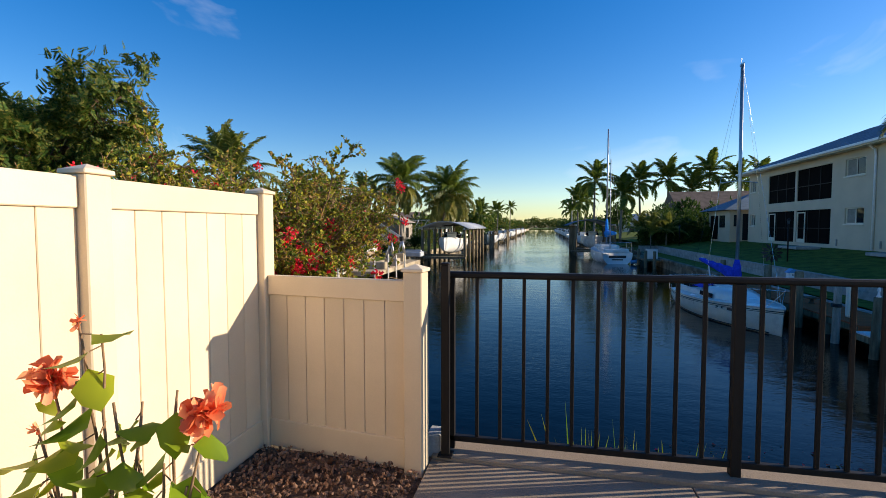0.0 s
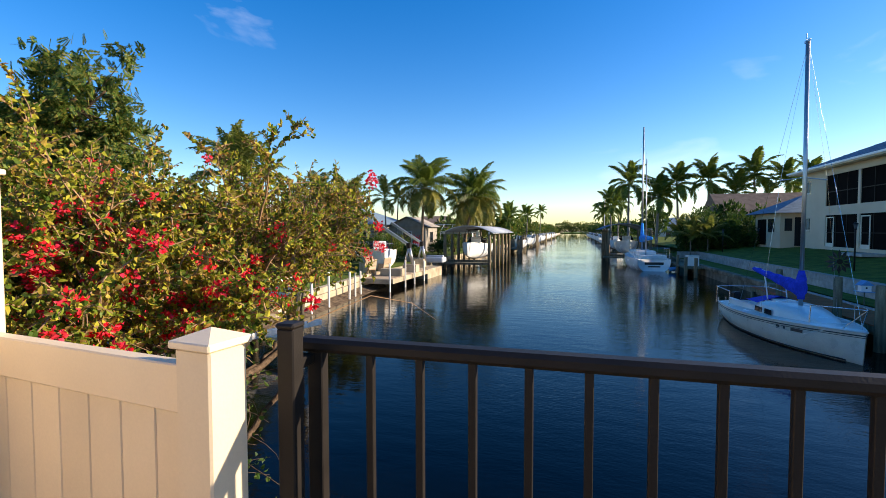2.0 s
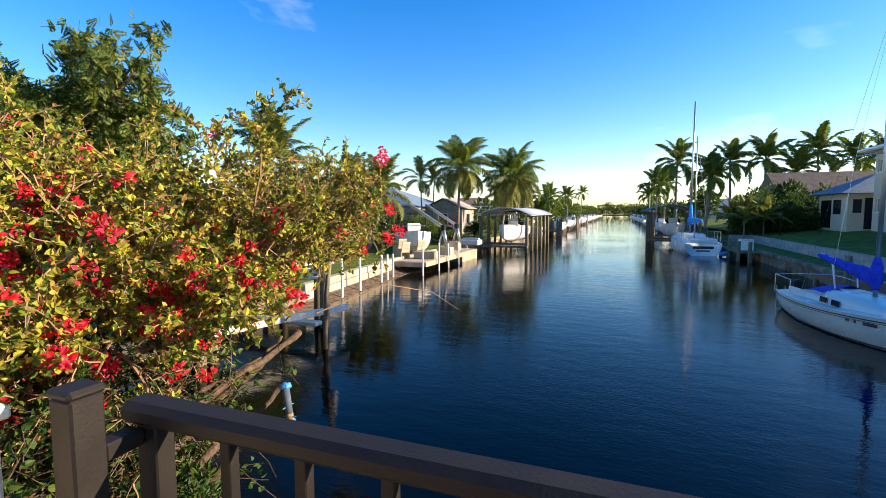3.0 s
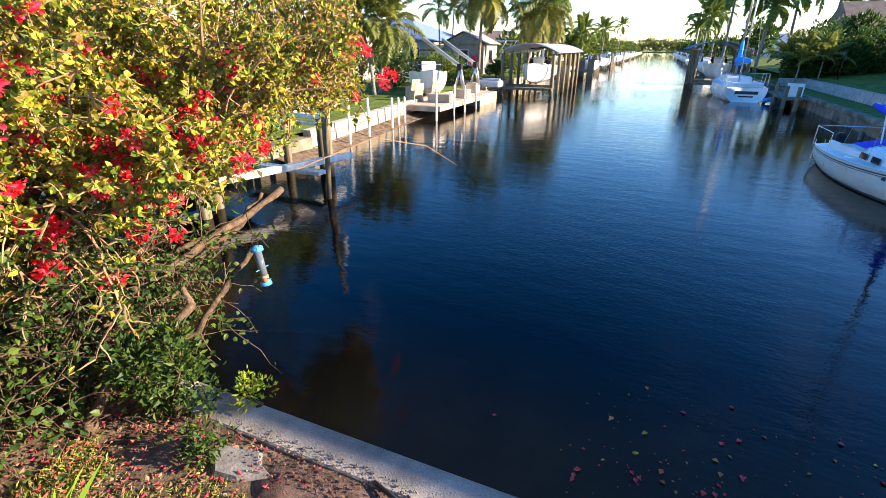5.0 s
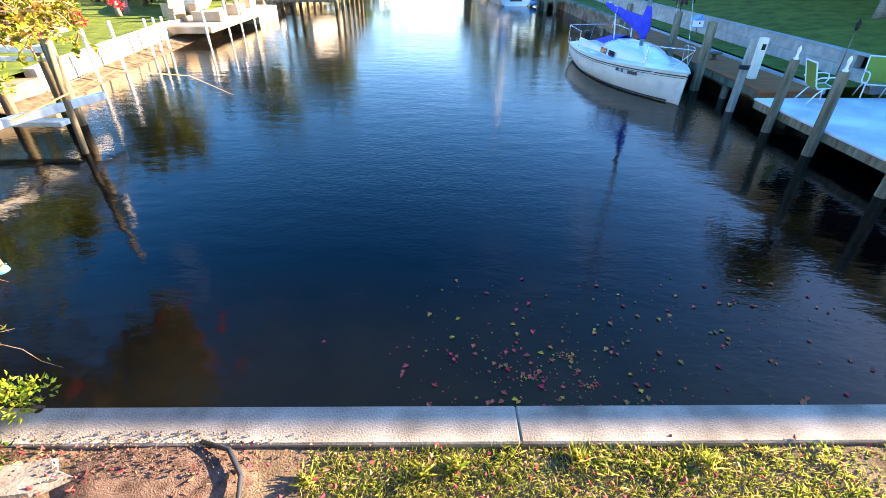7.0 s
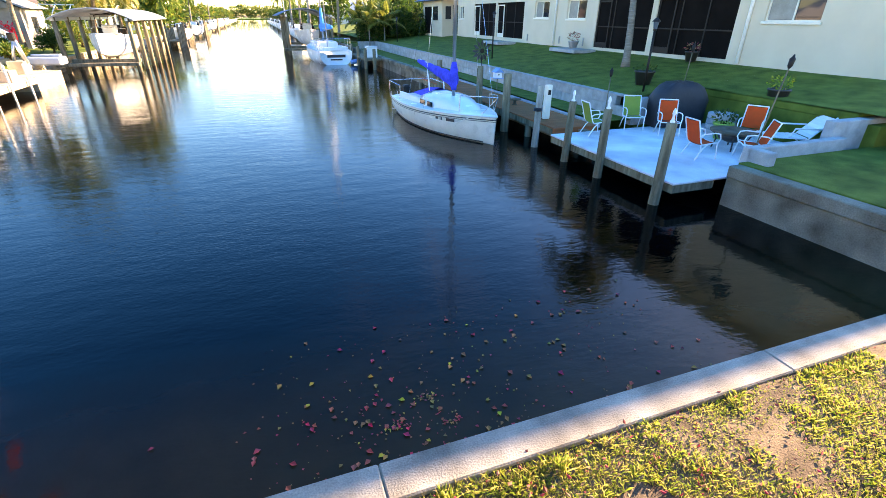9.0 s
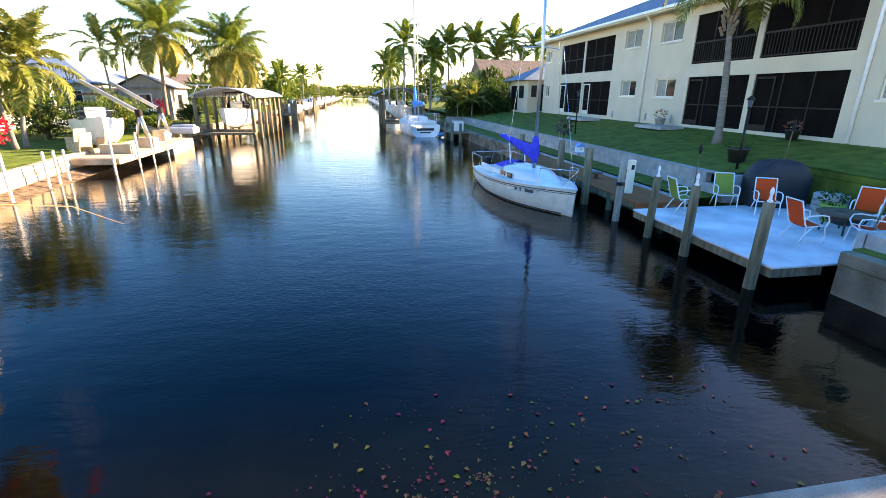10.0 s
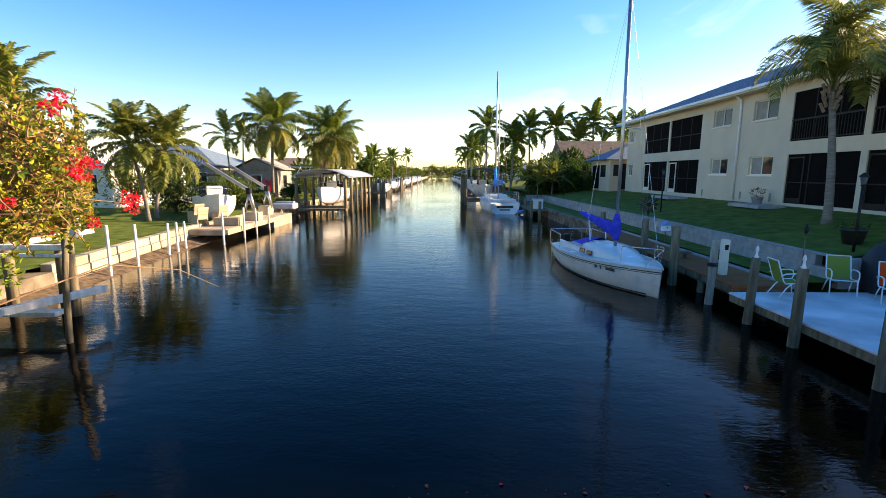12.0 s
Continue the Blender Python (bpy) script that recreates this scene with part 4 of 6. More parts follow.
def sailboat():
    t = thing("sailboat", "small white sailboat with blue sail cover moored at the dock", "sailboat")
    L, B = 6.3, 2.25
    g, secs = hull_mesh(L, B, 0.82, 0.62, 0.35, transom=0.64)
    part("hull", g, M_HULL, t, "cream white fibreglass hull with scuffed sides", True)
    d = G()
    for (y, w, zs, dr) in secs:
        rk = 0.22 * max(0, (y / (L / 2))) ** 3 * L * 0.08 * (zs + dr)
        for f in (-1, -0.6, 0, 0.6, 1):
            d.v.append((w * f * 0.985, y + rk, zs - 0.005 + 0.05 * (1 - f * f)))
    n = len(secs)
    d.f = [(i * 5 + k, i * 5 + k + 1, (i + 1) * 5 + k + 1, (i + 1) * 5 + k) for i in range(n - 1) for k in range(4)]
    part("deck", d, M_GEL, t, "white deck", True)
    for off, th, mm, nm in ((0.0, 0.022, M_GEL, "toe_rail"), (-0.09, 0.016, M_DARKSTRIPE, "hull_stripe"), (-0.14, 0.008, M_DARKSTRIPE, "hull_stripe")):
        for s in (-1, 1):
            pts = []
            for (y, w, zs, dr) in secs:
                z = zs + off
                a = ((z + dr) / (zs + dr)) ** (1 / 1.5)
                rk = 0.22 * max(0, (y / (L / 2))) ** 3 * L * 0.08 * (z + dr)
                pts.append((s * (w * (1 - (1 - min(1, a)) ** 2.6) + 0.003), y + rk, z))
            part(nm, G().tube(pts, th, 6), mm, t, "", True)
    for s in (-1, 1):
        pts = []
        for (y, w, zs, dr) in secs[:-1]:
            a = ((0.04 + dr) / (zs + dr)) ** (1 / 1.5)
            pts.append((s * (w * (1 - (1 - a) ** 2.6) + 0.002), y, 0.04))
        part("boot_stripe", G().tube(pts, 0.022, 6), M_DARKSTRIPE, t, "", True)
    # cabin: a tapered trunk with rounded edges
    c = G()
    cs = [(-0.55, 0.72, 0.34), (-0.2, 0.76, 0.40), (0.5, 0.72, 0.38), (1.1, 0.60, 0.30), (1.7, 0.42, 0.17), (2.15, 0.24, 0.04)]
    for (y, w, h) in cs:
        zb = 0.66 + 0.02 * y
        for x, z in ((-w, -0.03), (-w * 0.94, h * 0.6), (-w * 0.86, h * 0.93), (-w * 0.5, h * 1.05), (0, h * 1.1), (w * 0.5, h * 1.05), (w * 0.86, h * 0.93), (w * 0.94, h * 0.6), (w, -0.03)):
            c.v.append((x, y, zb + z))
    c.f = [(i * 9 + k, i * 9 + k + 1, (i + 1) * 9 + k + 1, (i + 1) * 9 + k) for i in range(5) for k in range(8)] + [tuple(range(9))[::-1]]
    cabin = part("cabin", c, M_GEL, t, "white moulded cabin", True)
    for s in (-1, 1):
        for (a, b) in ((-0.42, -0.02), (0.14, 0.52)):
            x = 0.735 * s
            part("window", G().box(-0.012, 0.012, a, b, -0.075, 0.085, 0.02, pose(x + 0.005 * s, 0, 0.80, 0, -5 * s, 0)), M_PANE, cabin, "dark cabin window")
    part("hatch", G().box(-0.26, 0.26, -0.5, 0.15, 1.06, 1.11, 0.02), M_GEL, cabin)
    # cockpit
    for s in (-1, 1):
        part("cockpit_coaming", G().box(0.6 * s - 0.05, 0.6 * s + 0.05, -2.5, -0.55, 0.6, 0.86, 0.03), M_GEL, t)
    part("cockpit_cover", G().add([(-0.66, -1.9, 0.8), (0.66, -1.9, 0.8), (0.7, -0.4, 0.98), (-0.7, -0.4, 0.98), (0, -1.9, 0.93), (0, -0.4, 1.2), (-0.66, -1.2, 0.98), (0.66, -1.2, 0.98), (0, -1.2, 1.12)], [(0, 4, 8, 6), (4, 1, 7, 8), (6, 8, 5, 3), (8, 7, 2, 5)]), M_BLUE, t, "blue canvas cover", True)
    # mast, boom with rolled blue sail, rigging
    my = 0.62
    part("mast", G().tube([(0, my, 1.0), (0, my + 0.02, 4.8), (0, my - 0.03, 8.75)], 0.055, 10), M_ALU, t, "aluminium mast", True)
    part("masthead", G().box(-0.03, 0.03, my - 0.16, my + 0.06, 8.72, 8.8, 0.01).tube([(0, my - 0.1, 8.8), (0, my - 0.1, 9.0)], 0.008, 6), M_ALU, t)
    part("spreader", G().tube([(-0.62, my - 0.03, 4.75), (0, my, 4.82), (0.62, my - 0.03, 4.75)], 0.016, 6), M_ALU, t)
    part("boom", G().tube([(0, my - 0.1, 1.62), (0, -2.0, 1.98)], 0.035, 8), M_ALU, t, "", True)
    sg = G()
    N = 16
    for i in range(N + 1):
        s = i / N
        y, z = my + 0.04 - (2.7 * s), 1.55 + 0.40 * s
        h = 0.34 * (1 - s) ** 1.4 + 0.14 + 0.03 * math.sin(i * 1.9)
        w = 0.11 + 0.05 * (1 - s) + 0.015 * math.sin(i * 2.7)
        for k in range(10):
            a = 2 * math.pi * k / 10
            sg.v.append((w * math.cos(a), y, z + 0.02 - (0.04 if s > 0 else 0) + h * (0.55 if math.sin(a) > 0 else 0.5) * math.sin(a)))
    sg.f = [(i * 10 + k, i * 10 + (k + 1) % 10, (i + 1) * 10 + (k + 1) % 10, (i + 1) * 10 + k) for i in range(N) for k in range(10)] + [tuple(range(10))[::-1], tuple(N * 10 + k for k in range(10))]
    part("sail_cover", sg, M_BLUE, t, "crumpled royal blue sail cover", True)
    part("mast_collar", G().lathe([(0.09, 1.25), (0.11, 1.5), (0.13, 1.85), (0.07, 2.1)], 12, pose(0, my, 0)), M_BLUE, t, "blue cloth round the mast", True)
    for (p, q) in (((0, my, 8.7), (0, L / 2 - 0.05, 0.86)), ((0, my, 8.7), (0, -L / 2 + 0.1, 0.7)), ((0.62, my - 0.03, 4.75), (1.05, my - 0.1, 0.7)), ((-0.62, my - 0.03, 4.75), (-1.05, my - 0.1, 0.7)), ((0.62, my - 0.03, 4.75), (0, my, 8.6)), ((-0.62, my - 0.03, 4.75), (0, my, 8.6))):
        part("stay", G().tube([p, q], 0.004, 5), M_STEEL, t)
    # raised poles in the cockpit
    for (x, y, dx) in ((-0.35, -0.7, -0.05), (0.0, -1.1, 0.02), (0.3, -0.5, 0.0)):
        part("pole", G().tube([(x, y, 0.8), (x + dx, y - 0.25, 1.75)], 0.02, 6), M_WHITE, t)
    # bow and stern rails
    def railing(pts, posts):
        part("pulpit", G().tube(pts, 0.013, 8), M_STEEL, t, "stainless rail", True)
        for (p, q) in posts:
            part("stanchion", G().tube([p, q], 0.012, 6), M_STEEL, t)
    railing([(-0.52, 2.0, 1.28), (-0.3, 2.75, 1.34), (0, 3.25, 1.36), (0.3, 2.75, 1.34), (0.52, 2.0, 1.28)], [((-0.55, 2.0, 0.72), (-0.52, 2.0, 1.28)), ((0.55, 2.0, 0.72), (0.52, 2.0, 1.28)), ((-0.22, 2.7, 0.78), (0, 3.25, 1.36)), ((0.22, 2.7, 0.78), (0, 3.25, 1.36))])
    railing([(-0.9, -1.8, 1.15), (-0.88, -2.9, 1.2), (-0.6, -3.05, 1.2), (0.6, -3.05, 1.2), (0.88, -2.9, 1.2), (0.9, -1.8, 1.15)], [((-0.92, -1.8, 0.62), (-0.9, -1.8, 1.15)), ((0.92, -1.8, 0.62), (0.9, -1.8, 1.15)), ((-0.85, -2.95, 0.6), (-0.85, -2.95, 1.2)), ((0.85, -2.95, 0.6), (0.85, -2.95, 1.2))])
    part("outboard_motor", G().box(-0.14, 0.14, -3.55, -3.2, 0.55, 0.95, 0.06).box(-0.06, 0.06, -3.45, -3.3, -0.3, 0.55, 0.02), M_BLACK, t)
    part("stern_ladder", G().tube([(0.45, -3.17, -0.3), (0.45, -3.17, 0.75)], 0.012, 6).tube([(0.7, -3.17, -0.3), (0.7, -3.17, 0.75)], 0.012, 6).tube([(0.45, -3.17, 0.1), (0.7, -3.17, 0.1)], 0.012, 6), M_STEEL, t)
    # registration marks at the bow
    for k, w in enumerate((0.10, 0.05, 0.22, 0.12)):
        part("registration_bar", G().box(0, w, -0.003, 0.003, 0, 0.085, 0.0, pose(1.005 - k * 0.085, 1.32 + k * 0.19, 0.52, 0, 0, 112)), M_DARKSTRIPE, t)
    part("mooring_line", G().tube([(0.3, 2.6, 0.8), (0.9, 2.3, 0.55), (1.6, 2.0, 0.75)], 0.01, 6), M_PILEW, t)
    return t


b1 = sailboat()
b1.matrix_basis = pose(6.56, 18.4, WZ, 0, 0, 180 + 7)


def sailboat_far():
    t = thing("sailboat", "larger white sailboat with bright blue sail cover moored stern on", "sailboat", pose(6.1, 46.0, WZ, 0, 0, 3))
    L = 8.8
    g, secs = hull_mesh(L, 3.0, 1.25, 0.95, 0.5, transom=0.82)
    part("hull", g, M_GEL, t, "white fibreglass hull", True)
    d = G()
    for (y, w, zs, dr) in secs:
        for f in (-1, 0, 1):
            d.v.append((w * f * 0.985, y, zs - 0.01 + 0.08 * (1 - f * f)))
    d.f = [(i * 3 + k, i * 3 + k + 1, (i + 1) * 3 + k + 1, (i + 1) * 3 + k) for i in range(len(secs) - 1) for k in range(2)]
    part("deck", d, M_GEL, t, "", True)
    part("cabin", G().box(-0.85, 0.85, -1.2, 2.2, 0.9, 1.5, 0.12), M_GEL, t)
    part("cockpit", G().box(-1.0, -0.85, -4.1, -1.2, 0.9, 1.25, 0.05).box(0.85, 1.0, -4.1, -1.2, 0.9, 1.25, 0.05).box(-0.9, 0.9, -4.2, -4.0, 0.9, 1.25, 0.04), M_GEL, t)
    part("transom_mark", G().box(-0.7, 0.7, -4.42, -4.405, 0.52, 0.72, 0.003).box(-0.45, 0.45, -4.42, -4.405, 0.32, 0.42, 0.003), M_DARKSTRIPE, t, "dark name bars on the transom")
    part("mast", G().tube([(0, 0.6, 1.4), (0, 0.6, 7.5), (0, 0.55, 12.4)], [0.08, 0.075, 0.06], 10), M_ALU, t, "", True)
    part("boom", G().tube([(0, 0.5, 2.3), (0, -3.1, 2.5)], 0.05, 8), M_ALU, t)
    part("sail_cover", G().tube([(0, 0.5, 2.55), (0, -0.5, 2.6), (0, -1.8, 2.6), (0, -3.2, 2.6)], [0.3, 0.24, 0.2, 0.14], 10), M_SKYBLUE, t, "bright blue sail cover", True)
    part("mast_boot", G().tube([(0, 0.55, 2.2), (0, 0.55, 3.9)], [0.22, 0.1], 10), M_SKYBLUE, t, "", True)
    part("second_mast", G().tube([(-0.2, -2.2, 1.1), (-0.25, -2.2, 9.2)], [0.05, 0.035], 8), M_ALU, t, "", True)
    for s in (-1, 1):
        part("stay", G().tube([(1.35 * s, 0.5, 1.1), (0, 0.58, 12.0)], 0.008, 5), M_STEEL, t)
        part("stern_rail", G().tube([(1.2 * s, -2.4, 1.75), (1.15 * s, -4.2, 1.85), (0, -4.35, 1.85)], 0.02, 6), M_STEEL, t)
        for y in (-4.2, -3.3, -2.4):
            part("stanchion", G().tube([(1.17 * s, y, 1.0), (1.17 * s, y, 1.82)], 0.016, 6), M_STEEL, t)
    part("dinghy", G().tube([(1.0, -4.75, 0.2), (1.4, -4.8, 0.25), (1.75, -4.5, 0.35)], 0.16, 8), M_BLUEP, t, "", True)


sailboat_far()


def motorboat(m, label, canopy=True, L=6.0, group=""):
    t = thing("motorboat", label, "boat", m, group)
    g, secs = hull_mesh(L, 2.35, 1.15, 0.85, 0.42, transom=0.85)
    part("hull", g, M_GEL, t, "", True)
    part("deck", G().add([(-0.95, -L / 2, 0.86), (0.95, -L / 2, 0.86), (1.1, -0.5, 0.92), (0.75, L * 0.3, 1.05), (0, L * 0.47, 1.15), (-0.75, L * 0.3, 1.05), (-1.1, -0.5, 0.92)], [(0, 1, 2, 3, 4, 5, 6)]), M_GEL, t)
    part("rub_rail", G().tube([(-0.02, L * 0.495, 1.14), (-0.78, L * 0.3, 1.03), (-1.16, -0.4, 0.92), (-1.0, -L / 2, 0.84)], 0.03, 6).tube([(0.02, L * 0.495, 1.14), (0.78, L * 0.3, 1.03), (1.16, -0.4, 0.92), (1.0, -L / 2, 0.84)], 0.03, 6), M_DARKSTRIPE, t)
    part("console", G().box(-0.45, 0.45, -0.4, 0.3, 0.85, 1.55, 0.06), M_GEL, t)
    part("windscreen", G().add([(-0.7, 0.3, 1.05), (0.7, 0.3, 1.05), (0.6, 0.05, 1.55), (-0.6, 0.05, 1.55)], [(0, 1, 2, 3)]), M_PANE, t)
    part("motor", G().box(-0.2, 0.2, -L / 2 - 0.55, -L / 2 - 0.05, 0.7, 1.35, 0.09), M_BLACK, t)
    part("bow_rail", G().tube([(-0.95, 0.3, 1.3), (-0.7, L * 0.3, 1.42), (0, L * 0.48, 1.48), (0.7, L * 0.3, 1.42), (0.95, 0.3, 1.3)], 0.016, 6), M_STEEL, t, "", True)
    if canopy:
        part("bimini", G().tube([(-0.95, -0.9, 0.9), (-0.95, -0.8, 2.1), (0, -0.8, 2.25), (0.95, -0.8, 2.1), (0.95, -0.9, 0.9)], 0.03, 6).box(-0.95, 0.95, -1.6, 0.1, 2.14, 2.2, 0.03), M_BLACK, t, "black bimini top")
    return t


def boat_lift(cx, y0, y1, x0, x1, top, m_can, label):
    t = thing("covered_boat_lift", label, "boat lift")
    ym = (y0 + y1) / 2
    for x in (x0, x1):
        k = 0
        y = y0
        while y <= y1 + 0.01:
            part("piling", G().lathe([(0.14, -2.6), (0.14, 0.2), (0.12, top)], 8, pose(x, y, 0)), M_PILE, t, "", True)
            y += 2.4
    g = G()
    n = 10
    for yy in (y0 - 0.5, ym, y1 + 0.5):
        for o in (0, -0.05):
            for i in range(n + 1):
                s = i / n * 2 - 1
                g.v.append((cx + s * (x1 - x0) * 0.58, yy, top + 0.62 * (1 - s * s) - 0.1 + o))
    q = n + 1
    for j in range(2):
        for i in range(n):
            a, b = j * 2 * q + i, (j + 1) * 2 * q + i
            g.f += [(a, a + 1, b + 1, b), (b + q, b + q + 1, a + q + 1, a + q)]
    for j in (0, 2):
        for i in range(n):
            a = j * 2 * q + i
            g.f.append((a, a + q, a + q + 1, a + 1))
    part("canopy", g, m_can, t, "arched grey canvas canopy", True)
    for xx in (x0, x1):
        part("side_beam", G().box(xx - 0.08, xx + 0.08, y0 - 0.3, y1 + 0.3, top - 0.2, top - 0.02, 0.01), M_ALU, t)
    for yy in (y0 + 0.9, y1 - 1.9):
        part("cradle_beam", G().box(x0, x1, yy, yy + 0.25, -1.15, -0.95, 0.01), M_PILE, t)
    part("walkway", G().box(x0 - 0.5, x1 + 0.1, y0 - 0.35, y0 + 0.25, -1.28, -1.1, 0.01), M_PILE, t)
    return t


boat_lift(-8.3, 39.5, 51.5, -10.3, -6.5, 1.45, M_CANVAS, "boat lift with arched canvas canopy on timber pilings")
motorboat(pose(-8.3, 43.0, -0.55, 0, 0, 180), "white motorboat raised on a covered lift", True, 7.4)
boat_lift(3.9 + 1.2, 52, 62, 3.6, 7.6, 1.75, M_ROOF, "far boat lift with blue grey roof on pilings")
motorboat(pose(5.7, 56, -0.6, 0, 0, 180), "white motorboat on the far covered lift", False, 6.4)
solid("side_dock", G().box(7.8, 9.3, 38.2, 44.0, -1.18, -1.06, 0.01), M_PILE, "dark timber side dock by the larger sailboat", "dock")
t = thing("dock_box", "white dock storage box beside the larger sailboat", "box", pose(8.6, 39.6, -1.06))
part("body", G().box(-0.4, 0.4, -0.3, 0.3, 0, 0.7, 0.03), M_GEL, t)
part("lid", G().box(-0.42, 0.42, -0.32, 0.32, 0.7, 0.78, 0.03), M_GEL, t)
for (x, y) in ((7.9, 38.3), (7.9, 41), (7.9, 43.8), (8.3, 37.2)):
    pile(x, y, -0.35, 0.12, ornament=False, label="dark timber pile of the side dock")

# ---- left bank ----
LX = -11.1


def wall_x(y):
    """Front of the left seawall, which runs aslant up to the timber dock."""
    return -9.95 - 1.15 * min(1, max(0, (y - 16) / 9.5))


g = G()
lys = steps(14.3, 60, 30) + [90, 150, 400, 700]
lxs = [-50, -30, -15] + steps(-8, -0.2, 8)
for y in lys:
    for u in lxs:
        x = wall_x(y) + u
        g.v.append((x, y, -0.98 + 0.03 * noise.noise(Vector((x * 0.6, y * 0.6, 0))) + max(0, -1.5 - u) * 0.03))
g.f = [(j * 12 + i, j * 12 + i + 1, (j + 1) * 12 + i + 1, (j + 1) * 12 + i) for j in range(len(lys) - 1) for i in range(11)]
solid("lawn_left", g, M_LAWN, "sunlit lawn along the canal", "", "structure", "", True)
solid("bank_left", G().box(-60, -11.3, 5.2, 700, -2.6, -1.25), M_SOIL, "earth of the canal bank", "", "structure")
sw = tagged(thing("seawall_left", "cream concrete seawall of long stacked slabs", ""), "", "", "", "structure")
aslant = math.degrees(math.atan2(1.15, 9.5))
for k, (z0, z1, d) in enumerate(((-2.6, -1.52, 0.05), (-1.5, -1.22, 0.0), (-1.2, -0.93, -0.03))):
    for i in range(3 if k else 1):
        l = 3.24 if k else 9.7
        part("slab", G().box(-0.35, d, i * l, (i + 1) * l - 0.03, z0, z1, 0.012), M_CAPW if k else M_CAPS, sw, at=pose(-9.95, 15.9, 0, 0, 0, aslant))
    y = 25.5
    while y < 60:
        l = 3.4 if k else 11
        part("slab", G().box(LX - 0.35, LX + d, y, y + l - 0.03, z0, z1, 0.012), M_CAPW if k else M_CAPS, sw)
        y += l
solid("seawall_left_far", G().box(LX - 0.4, LX, 60, 700, -2.6, -0.93), M_CAPW, "distant cream seawall", "", "structure")
solid("seawall_left_near", G().box(-11.4, -9.95, 5.2, 15.88, -2.6, -1.15), M_CAPS, "stained seawall behind the old dock", "", "structure")
solid("mud_bank", G().add([(-9.9, 14, -1.5), (-11.1, 27, -1.5), (-10.2, 27, -1.75), (-9.0, 14, -1.75)], [(0, 3, 2, 1)]), M_SOIL, "low stained footing along the seawall", "", "structure")


def white_pole(x, y, h=1.55, lean=0):
    t = thing("white_pole", "slender white mooring pole standing in the water", "pole", pose(x, y, WZ, 0, lean, 0), "white mooring poles")
    part("shaft", G().lathe([(0.055, -0.5), (0.05, 0.1), (0.05, h), (0.03, h + 0.03)], 8), M_PILEW, t, "", True)


for (x, y, h) in ((-9.1, 17.7, 1.65), (-9.05, 19.3, 1.5), (-9.0, 21.6, 1.3), (-9.0, 22.4, 1.25), (-9.0, 23.2, 1.2), (-8.75, 24.6, 1.5), (-8.7, 26.8, 1.55), (-8.7, 28.4, 1.4), (-8.7, 30.3, 1.3)):
    white_pole(x + (wall_x(y) + 9.6 if y < 24 else -0.45), y, h, (x * 7 + y * 3) % 3 - 1)

# concrete and timber dock with davits
td = thing("timber_dock", "pale timber and concrete dock by the davits", "dock")
tb = G().box(-13.0, -9.35, 0, 0.19, -1.12, -1.06, 0.006).mesh("board", M_TANDOCK)
for i in range(42):
    part("board", tb, M_TANDOCK, td, at=pose(0, 25.2 + i * 0.2, 0))
part("edge_beam", G().box(-9.38, -9.26, 25.2, 33.6, -1.34, -1.08, 0.01), M_CAPW, td)
part("end_beam", G().box(-13.0, -9.38, 25.06, 25.19, -1.34, -1.08, 0.01), M_CAPW, td)
part("corner_pier", G().box(-11.8, -9.25, 31.4, 34.8, -1.9, -1.055, 0.02), M_CAPW, td)
for (x, y, w, h) in ((-10.0, 27.0, 1.3, 0.42), (-9.8, 29.6, 0.9, 0.48), (-10.4, 33.2, 0.7, 0.6)):
    t = thing("concrete_block", "cream concrete block base on the dock", "block", pose(x, y, -1.06), "concrete bases on the dock")
    part("body", G().box(-w / 2, w / 2, -0.35, 0.35, 0, h, 0.02), M_CAPW, t)


def davit(x, y, dy):
    t = thing("boat_davit", "grey metal boat davit with a raised arm", "davit", pose(x, y, -0.6))
    part("post", G().tube([(0.25, 0, 0), (0, 0, 1.25)], 0.11, 8), M_ALU, t, "", True)
    part("post_brace", G().tube([(-0.3, 0, 0), (0, 0, 1.1)], 0.07, 8), M_ALU, t, "", True)
    part("arm", G().box(-0.09, 0.09, -0.09, 0.09, 0, 2.9, 0.02, pose(0.1, 0, 1.2, 0, -58, 0)), M_ALU, t)
    part("winch", G().box(-0.14, 0.14, -0.16, 0.16, 1.05, 1.4, 0.04), M_BLACK, t)


davit(-9.9, 29.5, 0)
davit(-10.3, 33.3, 0)
motorboat(pose(-12.6, 31.0, -0.7, 0, 0, -150), "white motorboat stored by the davits", True, 5.6)
for (x, y, z, s) in ((-11.3, 26.6, -1.06, 0.5), (-12.0, 27.6, -0.95, 0.55), (-11.2, 28.6, -1.06, 0.45)):
    t = thing("deck_armchair", "wooden armchair on the timber dock", "chair", pose(x, y, z, 0, 0, 60), "wooden chairs on the dock")
    part("seat", G().box(-0.28, 0.28, -0.25, 0.28, 0.34, 0.4, 0.01), M_TANDOCK, t)
    part("backrest", G().box(-0.28, 0.28, -0.05, 0.0, 0, 0.6, 0.01, pose(0, -0.22, 0.38, 12)), M_TANDOCK, t)
    for sx in (-1, 1):
        part("side", G().box(0.27 * sx - 0.03, 0.27 * sx + 0.03, -0.25, 0.3, 0.0, 0.58, 0.01), M_TANDOCK, t)

